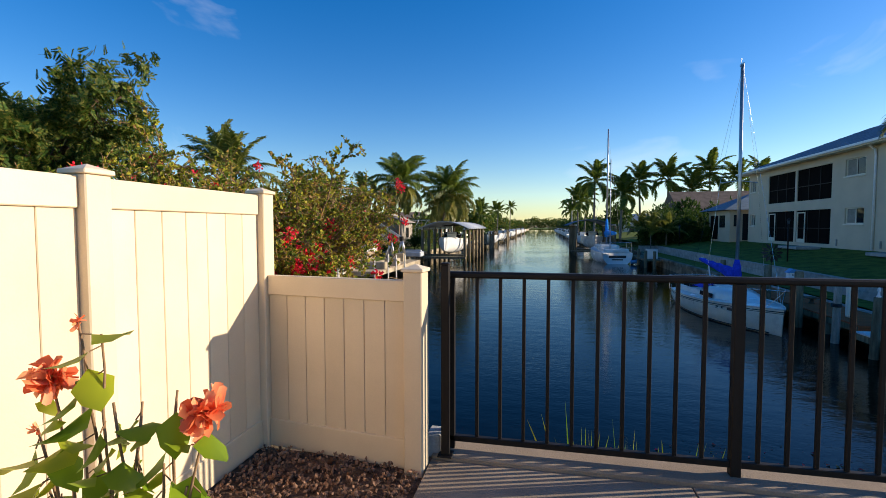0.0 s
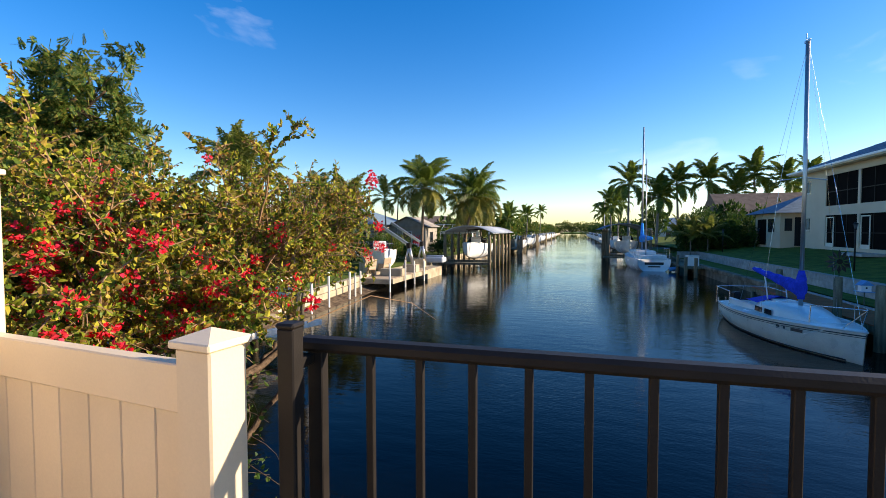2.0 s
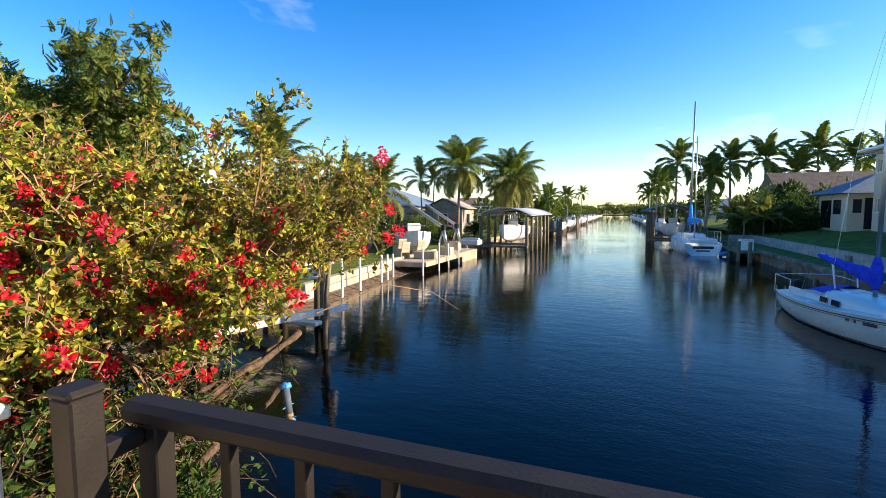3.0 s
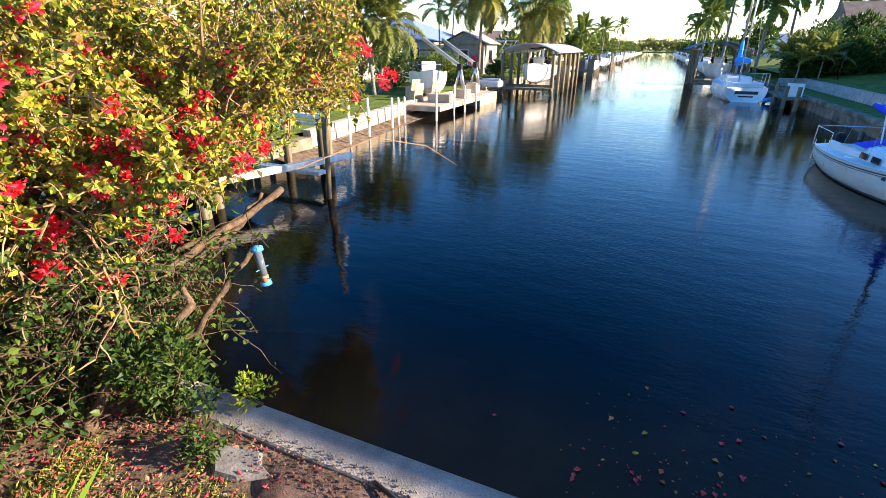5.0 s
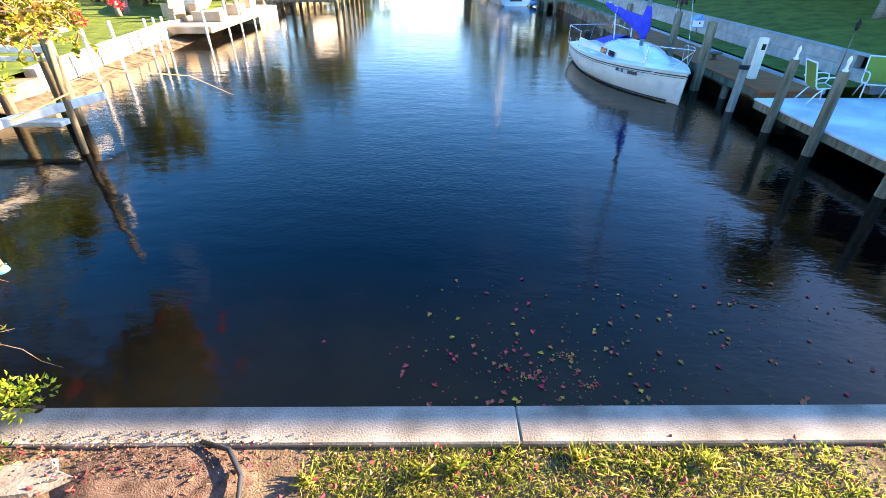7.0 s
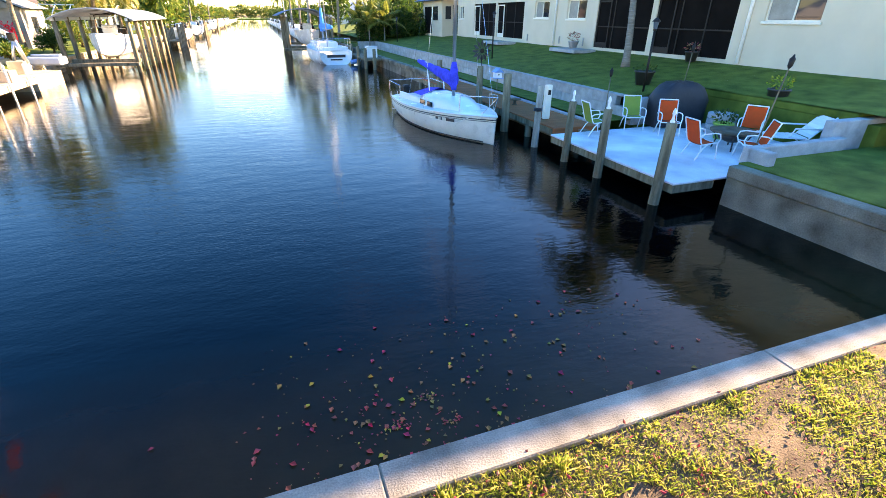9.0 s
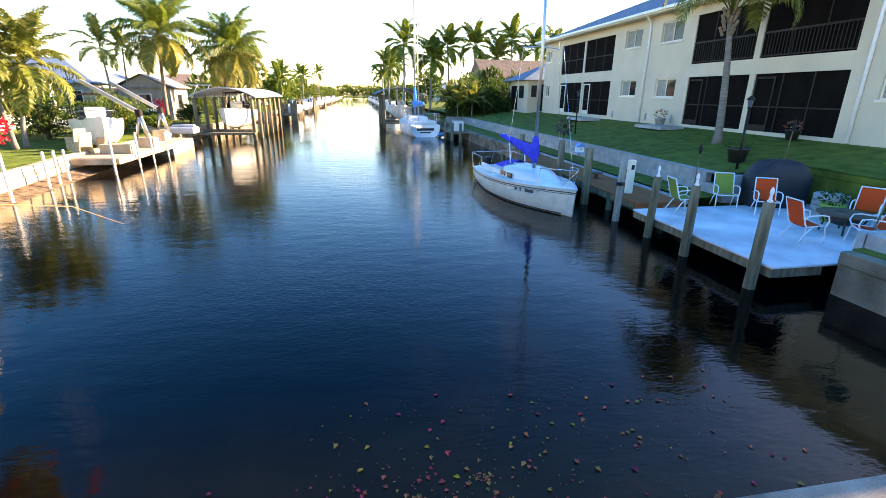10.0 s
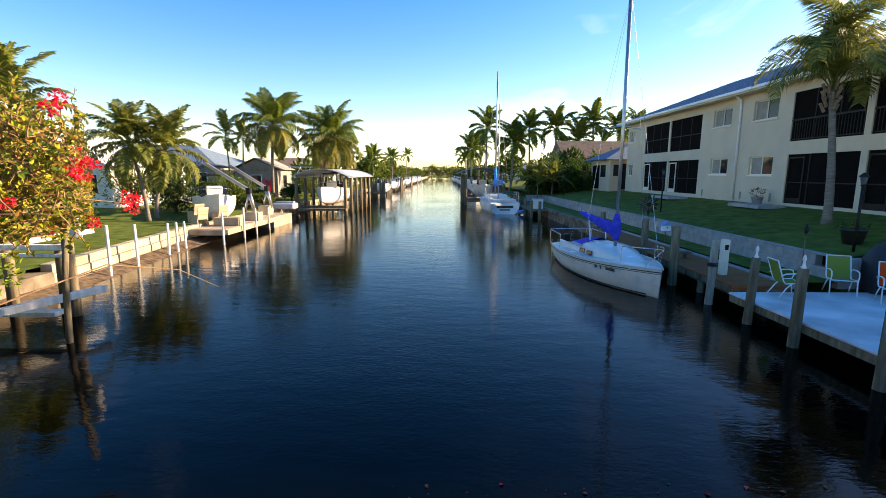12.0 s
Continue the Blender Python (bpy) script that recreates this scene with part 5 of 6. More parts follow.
# old dock by the bougainvillea
od = thing("old_dock", "old weathered timber dock with a white beam and cross rails", "dock")
part("white_beam", G().box(-0.07, 0.07, 0, 4.85, -1.09, -0.93, 0.012, pose(-8.3, 8.9, 0, 0, 0, -18.5)), M_PILEW, od, "white painted beam")
part("rail", G().box(-9.6, -9.5, 8.0, 17.0, -0.18, -0.04, 0.01), M_PILEW, od)
part("rail", G().box(-9.5, -7.7, 13.6, 13.75, -0.15, -0.02, 0.01).box(-9.5, -7.7, 13.62, 13.73, -0.32, -0.24, 0.01), M_PILEW, od)
for (x, y, h) in ((-7.6, 13.6, 0.85), (-7.95, 13.8, 0.0), (-9.4, 14.0, 0.0), (-9.5, 11.0, 0.0), (-7.9, 9.6, -0.8), (-8.2, 10.2, -0.3)):
    part("post", G().lathe([(0.13, -2.6), (0.12, -0.5), (0.11, h)], 10, pose(x, y, 0)), M_PILE, od, "", True)
part("leaning_post", G().tube([(-6.38, 11.8, -2.6), (-6.3, 11.85, -0.4), (-6.2, 11.95, 0.92)], [0.062, 0.058, 0.05], 10), M_PILE, od, "tall leaning timber post", True)
for i in range(11):
    part("plank", G().box(-9.6, -7.9, 8.4 + i * 0.24, 8.4 + i * 0.24 + 0.2, -1.12, -1.07, 0.006), M_PILE, od)
part("shelf", G().box(-9.4, -6.9, 12.2, 12.5, -1.3, -1.2, 0.01), M_PILEW, od)
part("power_box", G().box(-7.52, -7.27, 13.5, 13.68, 0.15, 0.85, 0.02), M_WALLW, od, "white electric box with a slanted lid")


# ---- palms ----
def frond_mesh(L, droop, lw, pairs, m, r, rise=0.35, ll=0.55, hang=0.45, name="frond"):
    """One feather frond along +x: an arched midrib with two rows of drooping leaflets."""
    g = G()
    pts, ds = [], []
    n = 14
    p, a = Vector((0, 0, 0)), rise
    for i in range(n + 1):
        pts.append(p.copy())
        d = Vector((math.cos(a), 0, math.sin(a)))
        ds.append(d)
        p = p + d * (L / n)
        a -= droop / n * (0.5 + i / n)
    g.tube(pts, [max(0.006, 0.028 * L / 3 * (1 - i / n)) for i in range(n + 1)], 5, False)
    for i in range(pairs):
        s = 0.16 + 0.83 * (i + r.uniform(-0.3, 0.3)) / pairs
        k = min(n - 1, max(0, int(s * n)))
        f = s * n - k
        q, d = pts[k].lerp(pts[k + 1], f), ds[k]
        up = Vector((-d.z, 0, d.x))
        ln = ll * L / 3 * (0.55 + 0.9 * math.sin(min(1, s * 1.12) * math.pi) ** 0.7) * r.uniform(0.85, 1.1)
        for sd in (-1, 1):
            out = (d * 0.62 + Vector((0, sd, 0)) * 0.85 + up * r.uniform(-0.05, 0.3)).normalized()
            end = q + out * ln * 0.55
            tip = end + (out * 0.7 + Vector((0, 0, -hang - r.uniform(0, 0.35)))).normalized() * ln * 0.5
            wv = d * lw * 0.5
            g.add([q - wv * 0.6, q + wv * 0.6, end + wv, end - wv, tip], [(0, 1, 2, 3), (3, 2, 4)])
    return g.mesh(name, m)


FR = random.Random(11)
FRONDS = {
    "coconut": [frond_mesh(3.6, dr, 0.075, 62, L_PALM, FR, 0.55, 0.66, 0.95) for dr in (1.1, 1.5, 1.9)],
    "yellow": [frond_mesh(3.6, dr, 0.075, 62, L_PALMY, FR, 0.55, 0.66, 1.1) for dr in (1.3, 1.7, 2.1)],
    "queen": [frond_mesh(3.1, dr, 0.04, 70, L_QUEEN, FR, 0.9, 0.66, 1.6) for dr in (2.1, 2.7, 3.2)],
    "royal": [frond_mesh(2.8, dr, 0.12, 40, L_PALM, FR, 0.6, 0.5, 0.5) for dr in (1.2, 1.7, 2.1)],
    "small": [frond_mesh(2.0, dr, 0.065, 40, L_QUEEN, FR, 0.7, 0.5, 0.4) for dr in (1.1, 1.5, 1.9)],
}


def palm(x, y, z, h, style, label, n=18, scale=1.0, bend=(0, 0), r0=0.17, bark=None, seed=1, group="", low=-50, top_pitch=62):
    r = random.Random(seed)
    t = thing("palm_tree", label, "palm", pose(x, y, z), group)
    pts = [(bend[0] * (s / 12) ** 1.7, bend[1] * (s / 12) ** 1.7, h * s / 12) for s in range(13)]
    rs = [r0 * (1.35 if s == 0 else 1.0 - 0.035 * s) * (1 + 0.05 * (s % 2)) for s in range(13)]
    part("trunk", G().tube(pts, rs, 10), bark or M_PALMT, t, "", True)
    top = Vector(pts[-1])
    if style == "queen":
        for k in range(16):
            a = k * 2.4
            part("boot", G().box(-0.05, 0.05, -0.03, 0.03, 0, 0.34, 0.01, Matrix.Translation(top + Vector((0, 0, -0.75 + 0.05 * k))) @ pose(0.14 * math.cos(a), 0.14 * math.sin(a), 0, 0, 24, math.degrees(a))), M_PALMB, t, "brown frond stub")
    else:
        part("crownshaft", G().tube([top - Vector((0, 0, 0.2)), top + Vector((0, 0, 0.35))], [rs[-1] * 1.1, rs[-1] * 0.6], 8), L_PALM if style in ("royal", "small") else M_PALMB, t, "", True)
    if style == "coconut":
        for k in range(5):
            a = k * 1.3
            part("coconut", G().lathe([(0.02, -0.13), (0.1, -0.06), (0.11, 0.02), (0.03, 0.13)], 8, Matrix.Translation(top + Vector((0.24 * math.cos(a), 0.24 * math.sin(a), -0.12)))), L_PALMY, t, "", True)
    for k in range(n):
        f = k / max(1, n - 1)
        pitch = top_pitch - f * (top_pitch - low) + r.uniform(-8, 8)
        meshes = FRONDS["yellow" if style == "coconut" and pitch < -15 else style]
        mm = Matrix.Translation(top + Vector((0, 0, 0.25 - 0.3 * f))) @ pose(0, 0, 0, 0, 0, k * 137.5 + r.uniform(-12, 12)) @ pose(0, 0, 0, r.uniform(-14, 14), -pitch, 0) @ Matrix.Scale(scale * r.uniform(0.85, 1.1), 4)
        part("frond", meshes[min(2, int(f * 3))], None, t, at=mm)
    return t


palm(14.75, 19.4, -0.1, 4.6, "queen", "queen palm with drooping fronds on the lawn", 19, 1.1, (-0.45, 0), 0.15, seed=3, low=4)
palm(-15.2, 48, -0.6, 6.5, "coconut", "tall coconut palm with yellowing lower fronds", 34, 1.12, (0.3, 0), 0.17, M_PALMB, 4, low=-58, top_pitch=52)
palm(-11.5, 52, -0.6, 5.7, "coconut", "tall coconut palm leaning over the canal bank", 32, 1.1, (1.2, 0), 0.17, M_PALMB, 5, low=-58, top_pitch=52)
palm(-19.2, 48, -0.6, 5.6, "small", "slender palm with few fronds behind the dock", 12, 1.3, (-0.2, 0), 0.10, seed=6)
palm(-18.6, 49.5, -0.6, 5.4, "small", "slender palm with few fronds behind the dock", 10, 1.2, (0.2, 0), 0.10, seed=16)
palm(-14.4, 27.4, -0.9, 3.9, "small", "young green palm with a leaning ringed trunk", 26, 1.35, (-0.75, 0.2), 0.11, seed=7, low=-62, top_pitch=48)
palm(-14.5, 28.3, -0.9, 3.6, "small", "young green palm with a leaning ringed trunk", 26, 1.35, (0.6, 0.3), 0.11, seed=8, low=-62, top_pitch=48)
palm(-14.2, 62, -0.6, 4.6, "coconut", "coconut palm farther along the bank", 20, 0.9, (0.5, 0), 0.16, M_PALMB, 9, low=-70)
palm(-12.5, 66, -0.6, 4.2, "coconut", "coconut palm farther along the bank", 20, 0.9, (0.3, 0), 0.16, M_PALMB, 10, low=-70)
palm(-15.6, 22.0, -1.0, 5.0, "small", "feathery palm behind the bougainvillea", 16, 1.4, (-0.4, 0), 0.13, seed=12, low=-30)
palm(-17.6, 22.6, -1.0, 5.4, "small", "feathery palm behind the bougainvillea", 16, 1.4, (0.2, 0), 0.13, seed=13, low=-30)
k = 0
for (x, zt, y) in ((7.9, 9.2, 75), (11.6, 7.0, 74), (14.6, 8.9, 75), (18.4, 9.1, 75), (21.5, 7.4, 75), (24.6, 10.0, 76), (27.9, 8.6, 75), (12.8, 7.6, 82), (33, 9.5, 80), (6.9, 6.8, 95), (9.5, 8.2, 110), (8.0, 6.2, 128)):
    k += 1
    palm(x, y, -0.9, zt, "royal", "tall royal palm in a row beyond the hedge", 19, 1.4, (0.3 * (k % 3 - 1), 0), 0.2, seed=20 + k, group="royal palms", low=-45)
for (x, y, h) in ((-11.5, 84, 4.0), (-13, 100, 5.5), (-11.8, 125, 6.0), (-14, 140, 7.0), (-12, 178, 9), (10.5, 150, 7), (12, 190, 8)):
    k += 1
    palm(x, y, -0.9, h, "royal", "distant palm on the canal bank", 13, 1.2, (0.3, 0), 0.18, seed=40 + k, group="distant palms", low=-55)


# ---- shrubs, hedges and far trees ----
def clump_tree(x, y, z, rx, ry, h, trunk_h, label, lm, n=900, l=0.35, w=0.16, seed=1, name="tree", cat="tree", group="", clumps=14):
    r = random.Random(seed)
    t = thing(name, label, cat, pose(x, y, z), group)
    tr = G().tube([(0, 0, 0), (0.05, 0.03, trunk_h * 0.5), (0, 0, trunk_h)], [min(0.16, 0.05 * h), min(0.12, 0.04 * h), min(0.09, 0.03 * h)], 7)
    g = G()
    for i in range(clumps):
        a = r.uniform(0, 6.283)
        q = r.uniform(0, 1) ** 0.5 * 0.75
        c = Vector((rx * q * math.cos(a), ry * q * math.sin(a), trunk_h + (h - trunk_h) * r.uniform(0.12, 0.9) * (1 - 0.45 * q)))
        lb = G().tube([(0, 0, trunk_h * 0.7), c * 0.55 + Vector((0, 0, trunk_h * 0.35)), c], [min(0.07, 0.02 * h), 0.012 * h, 0.005 * h], 5)
        if n >= 1000:
            part("limb", lb, M_BARK, t, "", True)
        s = r.uniform(0.3, 0.5)
        leafy(g, c, (rx * s, ry * s, (h - trunk_h) * 0.3 * r.uniform(0.7, 1.2)), n // clumps, l, w, r)
    part("trunk", tr, M_BARK, t, "", True)
    part("crown", g, lm, t)
    return t


for i in range(9):
    clump_tree(10.6 + i * 0.95 + 0.3 * (i % 2), 50.2 + (i % 3) * 1.4, -0.6, 1.5, 1.3, 3.3 + 0.4 * (i % 3), 0.4, "dense dark green hedge shrub beside the annex", L_HEDGE, 1500, 0.34, 0.15, 60 + i, "hedge_shrub", "shrub", "hedge by the annex", 14)
for i in range(7):
    clump_tree(13 + i * 3.2, 57 + (i % 2) * 2, -0.6, 2.6, 2.2, 4.6 + 0.6 * (i % 3), 0.8, "dense dark green tree behind the hedge", L_HEDGE, 1300, 0.5, 0.24, 80 + i, "tree", "tree", "trees behind the hedge", 14)
for (x, y) in ((10.4, 48.4), (11.9, 48.8), (9.9, 50.6)):
    palm(x, y, -0.9, 1.7, "small", "low yellow-green areca palm by the hedge", 14, 1.1, (0, 0), 0.07, seed=int(x * 7), low=-10)
far_r = random.Random(5)
for i in range(26):
    y = 95 + i * 11
    clump_tree(11.5 + far_r.uniform(0, 5), y, -0.9, 3.0, 4.0, 4.5 + far_r.uniform(0, 3), 1.0, "distant green tree along the far bank", L_HEDGE, 420, 0.9, 0.5, 200 + i, "tree", "tree", "trees along the far canal", 10)
    clump_tree(-12.5 - far_r.uniform(0, 7), y - 22, -0.9, 3.2, 4.0, 4.0 + far_r.uniform(0, 2.5), 1.0, "distant green tree along the canal bank", L_TREE, 420, 0.9, 0.5, 300 + i, "tree", "tree", "trees along the canal gardens", 10)
for i in range(10):
    clump_tree(-15 + i * 3.4, 425 + (i % 3) * 6, -1.2, 5, 4, 8 + (i % 4), 1.5, "hazy tree at the canal's far end", L_TREE, 260, 1.6, 0.9, 400 + i, "tree", "tree", "trees at the canal's end", 9)
solid("land_end", G().box(-60, 60, 420, 700, -2.6, -1.2), M_LAWN, "land at the far end of the canal", "", "structure")
# shrubs of the left gardens
for i, (x, y, s, h) in enumerate(((-15.9, 32.5, 1.4, 3.0), (-19.2, 33.5, 1.5, 3.8), (-17.2, 34.8, 1.6, 3.4), (-14.0, 36.5, 1.2, 2.4), (-21.5, 26, 2.4, 5.0), (-17.8, 44, 1.6, 3.0), (-13.0, 46.5, 1.0, 1.6), (-23, 46, 2.5, 4.2), (-14.5, 34.5, 1.3, 2.2), (-15.5, 40, 1.8, 2.8), (-13.6, 39, 0.9, 1.3), (-13.2, 54, 1.4, 3.0), (-16.8, 56, 1.8, 3.5), (-22, 38, 2.6, 5.0), (-13.8, 20.5, 1.6, 3.2), (-15.5, 17.5, 2.4, 4.2), (-18.5, 22, 2.6, 4.6), (-12.0, 36.8, 0.8, 1.1), (-12.3, 58, 1.1, 1.6))):
    clump_tree(x, y, -0.95, s, s, h, 0.5, "leafy garden shrub beside the canal", L_TREE if i % 2 else L_HEDGE, 1400, 0.22, 0.1, 500 + i, "garden_shrub", "shrub", "garden shrubs", 14)
clump_tree(-16.4, 50.4, -0.9, 0.6, 0.6, 2.0, 0.4, "red-leaved shrub by the shed", L_RED, 300, 0.22, 0.1, 530, "red_shrub", "shrub")


# ---- houses, shed and fences of the left bank ----
def small_house(name, x0, x1, y0, y1, h, rh, wall_m, roof_m, label, gable=True):
    t = thing(name, label, "house", pose(x0, y0, -0.95))
    w, d = x1 - x0, y1 - y0
    part("wall", G().box(0, w, 0, d, 0, h), wall_m, t)
    o = 0.4
    if gable:
        g = G().add([(-o, -o, h), (w + o, -o, h), (w + o, d + o, h), (-o, d + o, h), (w / 2, -o, h + rh), (w / 2, d + o, h + rh)], [(0, 4, 5, 3), (1, 2, 5, 4), (3, 5, 2), (3, 2, 1, 0)])
        part("gable", G().add([(0, -0.02, h), (w, -0.02, h), (w / 2, -0.02, h + rh * 0.92)], [(0, 1, 2)]), wall_m, t)
    else:
        g = G().add([(-o, -o, h), (w + o, -o, h), (w + o, d + o, h), (-o, d + o, h), (w * 0.35, d / 2, h + rh), (w * 0.65, d / 2, h + rh)], [(0, 1, 5, 4), (1, 2, 5), (2, 3, 4, 5), (3, 0, 4), (3, 2, 1, 0)])
    part("roof", g, roof_m, t)
    n = max(1, int(w / 2.5))
    for i in range(n):
        x = w * (i + 0.5) / n
        wd = part("window", G().box(x - 0.5, x + 0.5, -0.03, -0.004, h * 0.4, h * 0.8), M_PANE, t)
        part("frame", G().box(x - 0.56, x - 0.5, -0.05, -0.002, h * 0.38, h * 0.82).box(x + 0.5, x + 0.56, -0.05, -0.002, h * 0.38, h * 0.82).box(x - 0.5, x + 0.5, -0.05, -0.002, h * 0.8, h * 0.82), M_WHITE, wd)
    m = max(1, int(d / 3))
    for i in range(m):
        y = d * (i + 0.5) / m
        part("side_window", G().box(w + 0.004, w + 0.03, y - 0.55, y + 0.55, h * 0.4, h * 0.8), M_PANE, t)
    return t


small_house("garden_shed", -20.3, -15.9, 51.5, 56, 2.9, 1.2, M_GREYW, M_GREYW, "weathered grey garden shed with a gable front")
small_house("house", -36, -21.5, 50, 62, 3.2, 2.4, M_GREYW, M_ROOF, "house with dark blue tarped roof behind palms", False)
small_house("house", -32, -20.8, 34, 43, 3.0, 2.0, M_WALLW, M_WALLW, "white house with a steep pale gable")
small_house("house", -30, -16.5, 74, 86, 2.8, 2.2, M_WALLW, M_ROOFB, "cream house with brown tile roof farther along", False)
small_house("house", -32, -17.5, 100, 112, 2.8, 2.2, M_WALLW, M_ROOFB, "cream house with brown tile roof farther along", False)
small_house("house", -32, -17, 130, 142, 2.8, 2.4, M_WALLW, M_ROOFB, "distant cream house with brown tile roof", False)
small_house("house", -30, -15, 180, 195, 2.8, 2.4, M_WALLW, M_ROOFB, "distant cream house with brown tile roof", False)
small_house("house", 15, 30, 105, 118, 2.8, 2.4, M_WALLW, M_ROOF, "distant pale house on the far bank", False)
small_house("house", 15, 30, 160, 175, 2.8, 2.4, M_WALLW, M_ROOFB, "distant pale house on the far bank", False)
pf = thing("picket_fence", "white picket fence along the garden", "fence", pose(-19.5, 40.5, -0.95))
for i in range(40):
    part("picket", G().add([(-0.05, -0.01, 0), (0.05, -0.01, 0), (0.05, -0.01, 1.3), (0, -0.01, 1.42), (-0.05, -0.01, 1.3), (-0.05, 0.01, 0), (0.05, 0.01, 0), (0.05, 0.01, 1.3), (0, 0.01, 1.42), (-0.05, 0.01, 1.3)], [(0, 1, 2, 3, 4), (9, 8, 7, 6, 5), (0, 5, 6, 1), (1, 6, 7, 2), (2, 7, 8, 3), (3, 8, 9, 4), (4, 9, 5, 0)]), M_WHITE, pf, at=pose(i * 0.17, 0, 0))
part("rail", G().box(-0.05, 6.75, 0.012, 0.05, 0.3, 0.4).box(-0.05, 6.75, 0.012, 0.05, 1.0, 1.1), M_WHITE, pf)
# screened pool cage
pc = thing("pool_cage", "screened pool enclosure with a pale aluminium frame", "pool cage", pose(-18.5, 62, -0.9))
for i in range(6):
    part("rib", G().tube([(i * 1.3, 0, 0), (i * 1.3, 0, 2.3), (i * 1.3, 2.0, 3.3), (i * 1.3, 5.5, 3.3)], 0.05, 5), M_WHITE, pc)
for (y, z) in ((0, 1.1), (0, 2.3), (2, 3.3), (3.8, 3.3)):
    part("purlin", G().tube([(0, y, z), (6.5, y, z)], 0.04, 5), M_WHITE, pc)
# floating dock sections by the lift
for (x, y, w) in ((-10.6, 37.6, 1.6), (-12.3, 37.9, 1.5)):
    t = thing("swim_platform", "grey blue dock skiff lying beside the seawall", "skiff", pose(x, y, -1.0))
    part("body", G().box(-w / 2, w / 2, -0.6, 0.6, 0, 0.42, 0.08), M_CANVAS, t)
    part("seat", G().box(-w / 2 + 0.1, w / 2 - 0.1, -0.15, 0.2, 0.42, 0.56, 0.03), M_CANVAS, t)


# ---- docks and boats farther along ----
def far_dock(x0, x1, y, side, seed):
    r = random.Random(seed)
    t = thing("far_dock", "distant timber dock with pilings", "dock", None, "distant docks")
    part("deck", G().box(x0, x1, y, y + 5, -1.15, -0.98, 0.01), M_PILE, t)
    for i in range(6):
        part("piling", G().lathe([(0.13, -2.6), (0.12, r.uniform(-0.2, 0.9))], 7, pose(x1 if side < 0 else x0, y + i, 0)), M_PILE, t)
        part("piling", G().lathe([(0.13, -2.6), (0.12, r.uniform(-0.2, 0.9))], 7, pose((x0 + x1) / 2, y + i, 0)), M_PILE, t)
for i in range(9):
    y = 66 + i * 16
    far_dock(-9.6, -7.2 - (i % 2), y, -1, i)
    if i > 0:
        far_dock(6.2 + (i % 2), 9.5, y + 6, 1, 30 + i)
    motorboat(pose(-7.9, y + 8, -0.9, 0, 0, 180), "distant white motorboat beside a dock", bool(i % 2), 6.0, "distant boats")
    motorboat(pose(6.6, y + 14, -1.0, 0, 0, 180), "distant white motorboat by the far bank", bool((i + 1) % 2), 6.0, "distant boats")
t = thing("sailboat_mast", "bare mast of a distant boat by the far bank", "mast", pose(6.4, 105, -1.1))
part("mast", G().tube([(0, 0, 0), (0, 0, 9.5)], 0.07, 6), M_ALU, t)
part("hull", hull_mesh(7, 2.4, 0.9, 0.7, 0.3)[0], M_GEL, t, "", True)

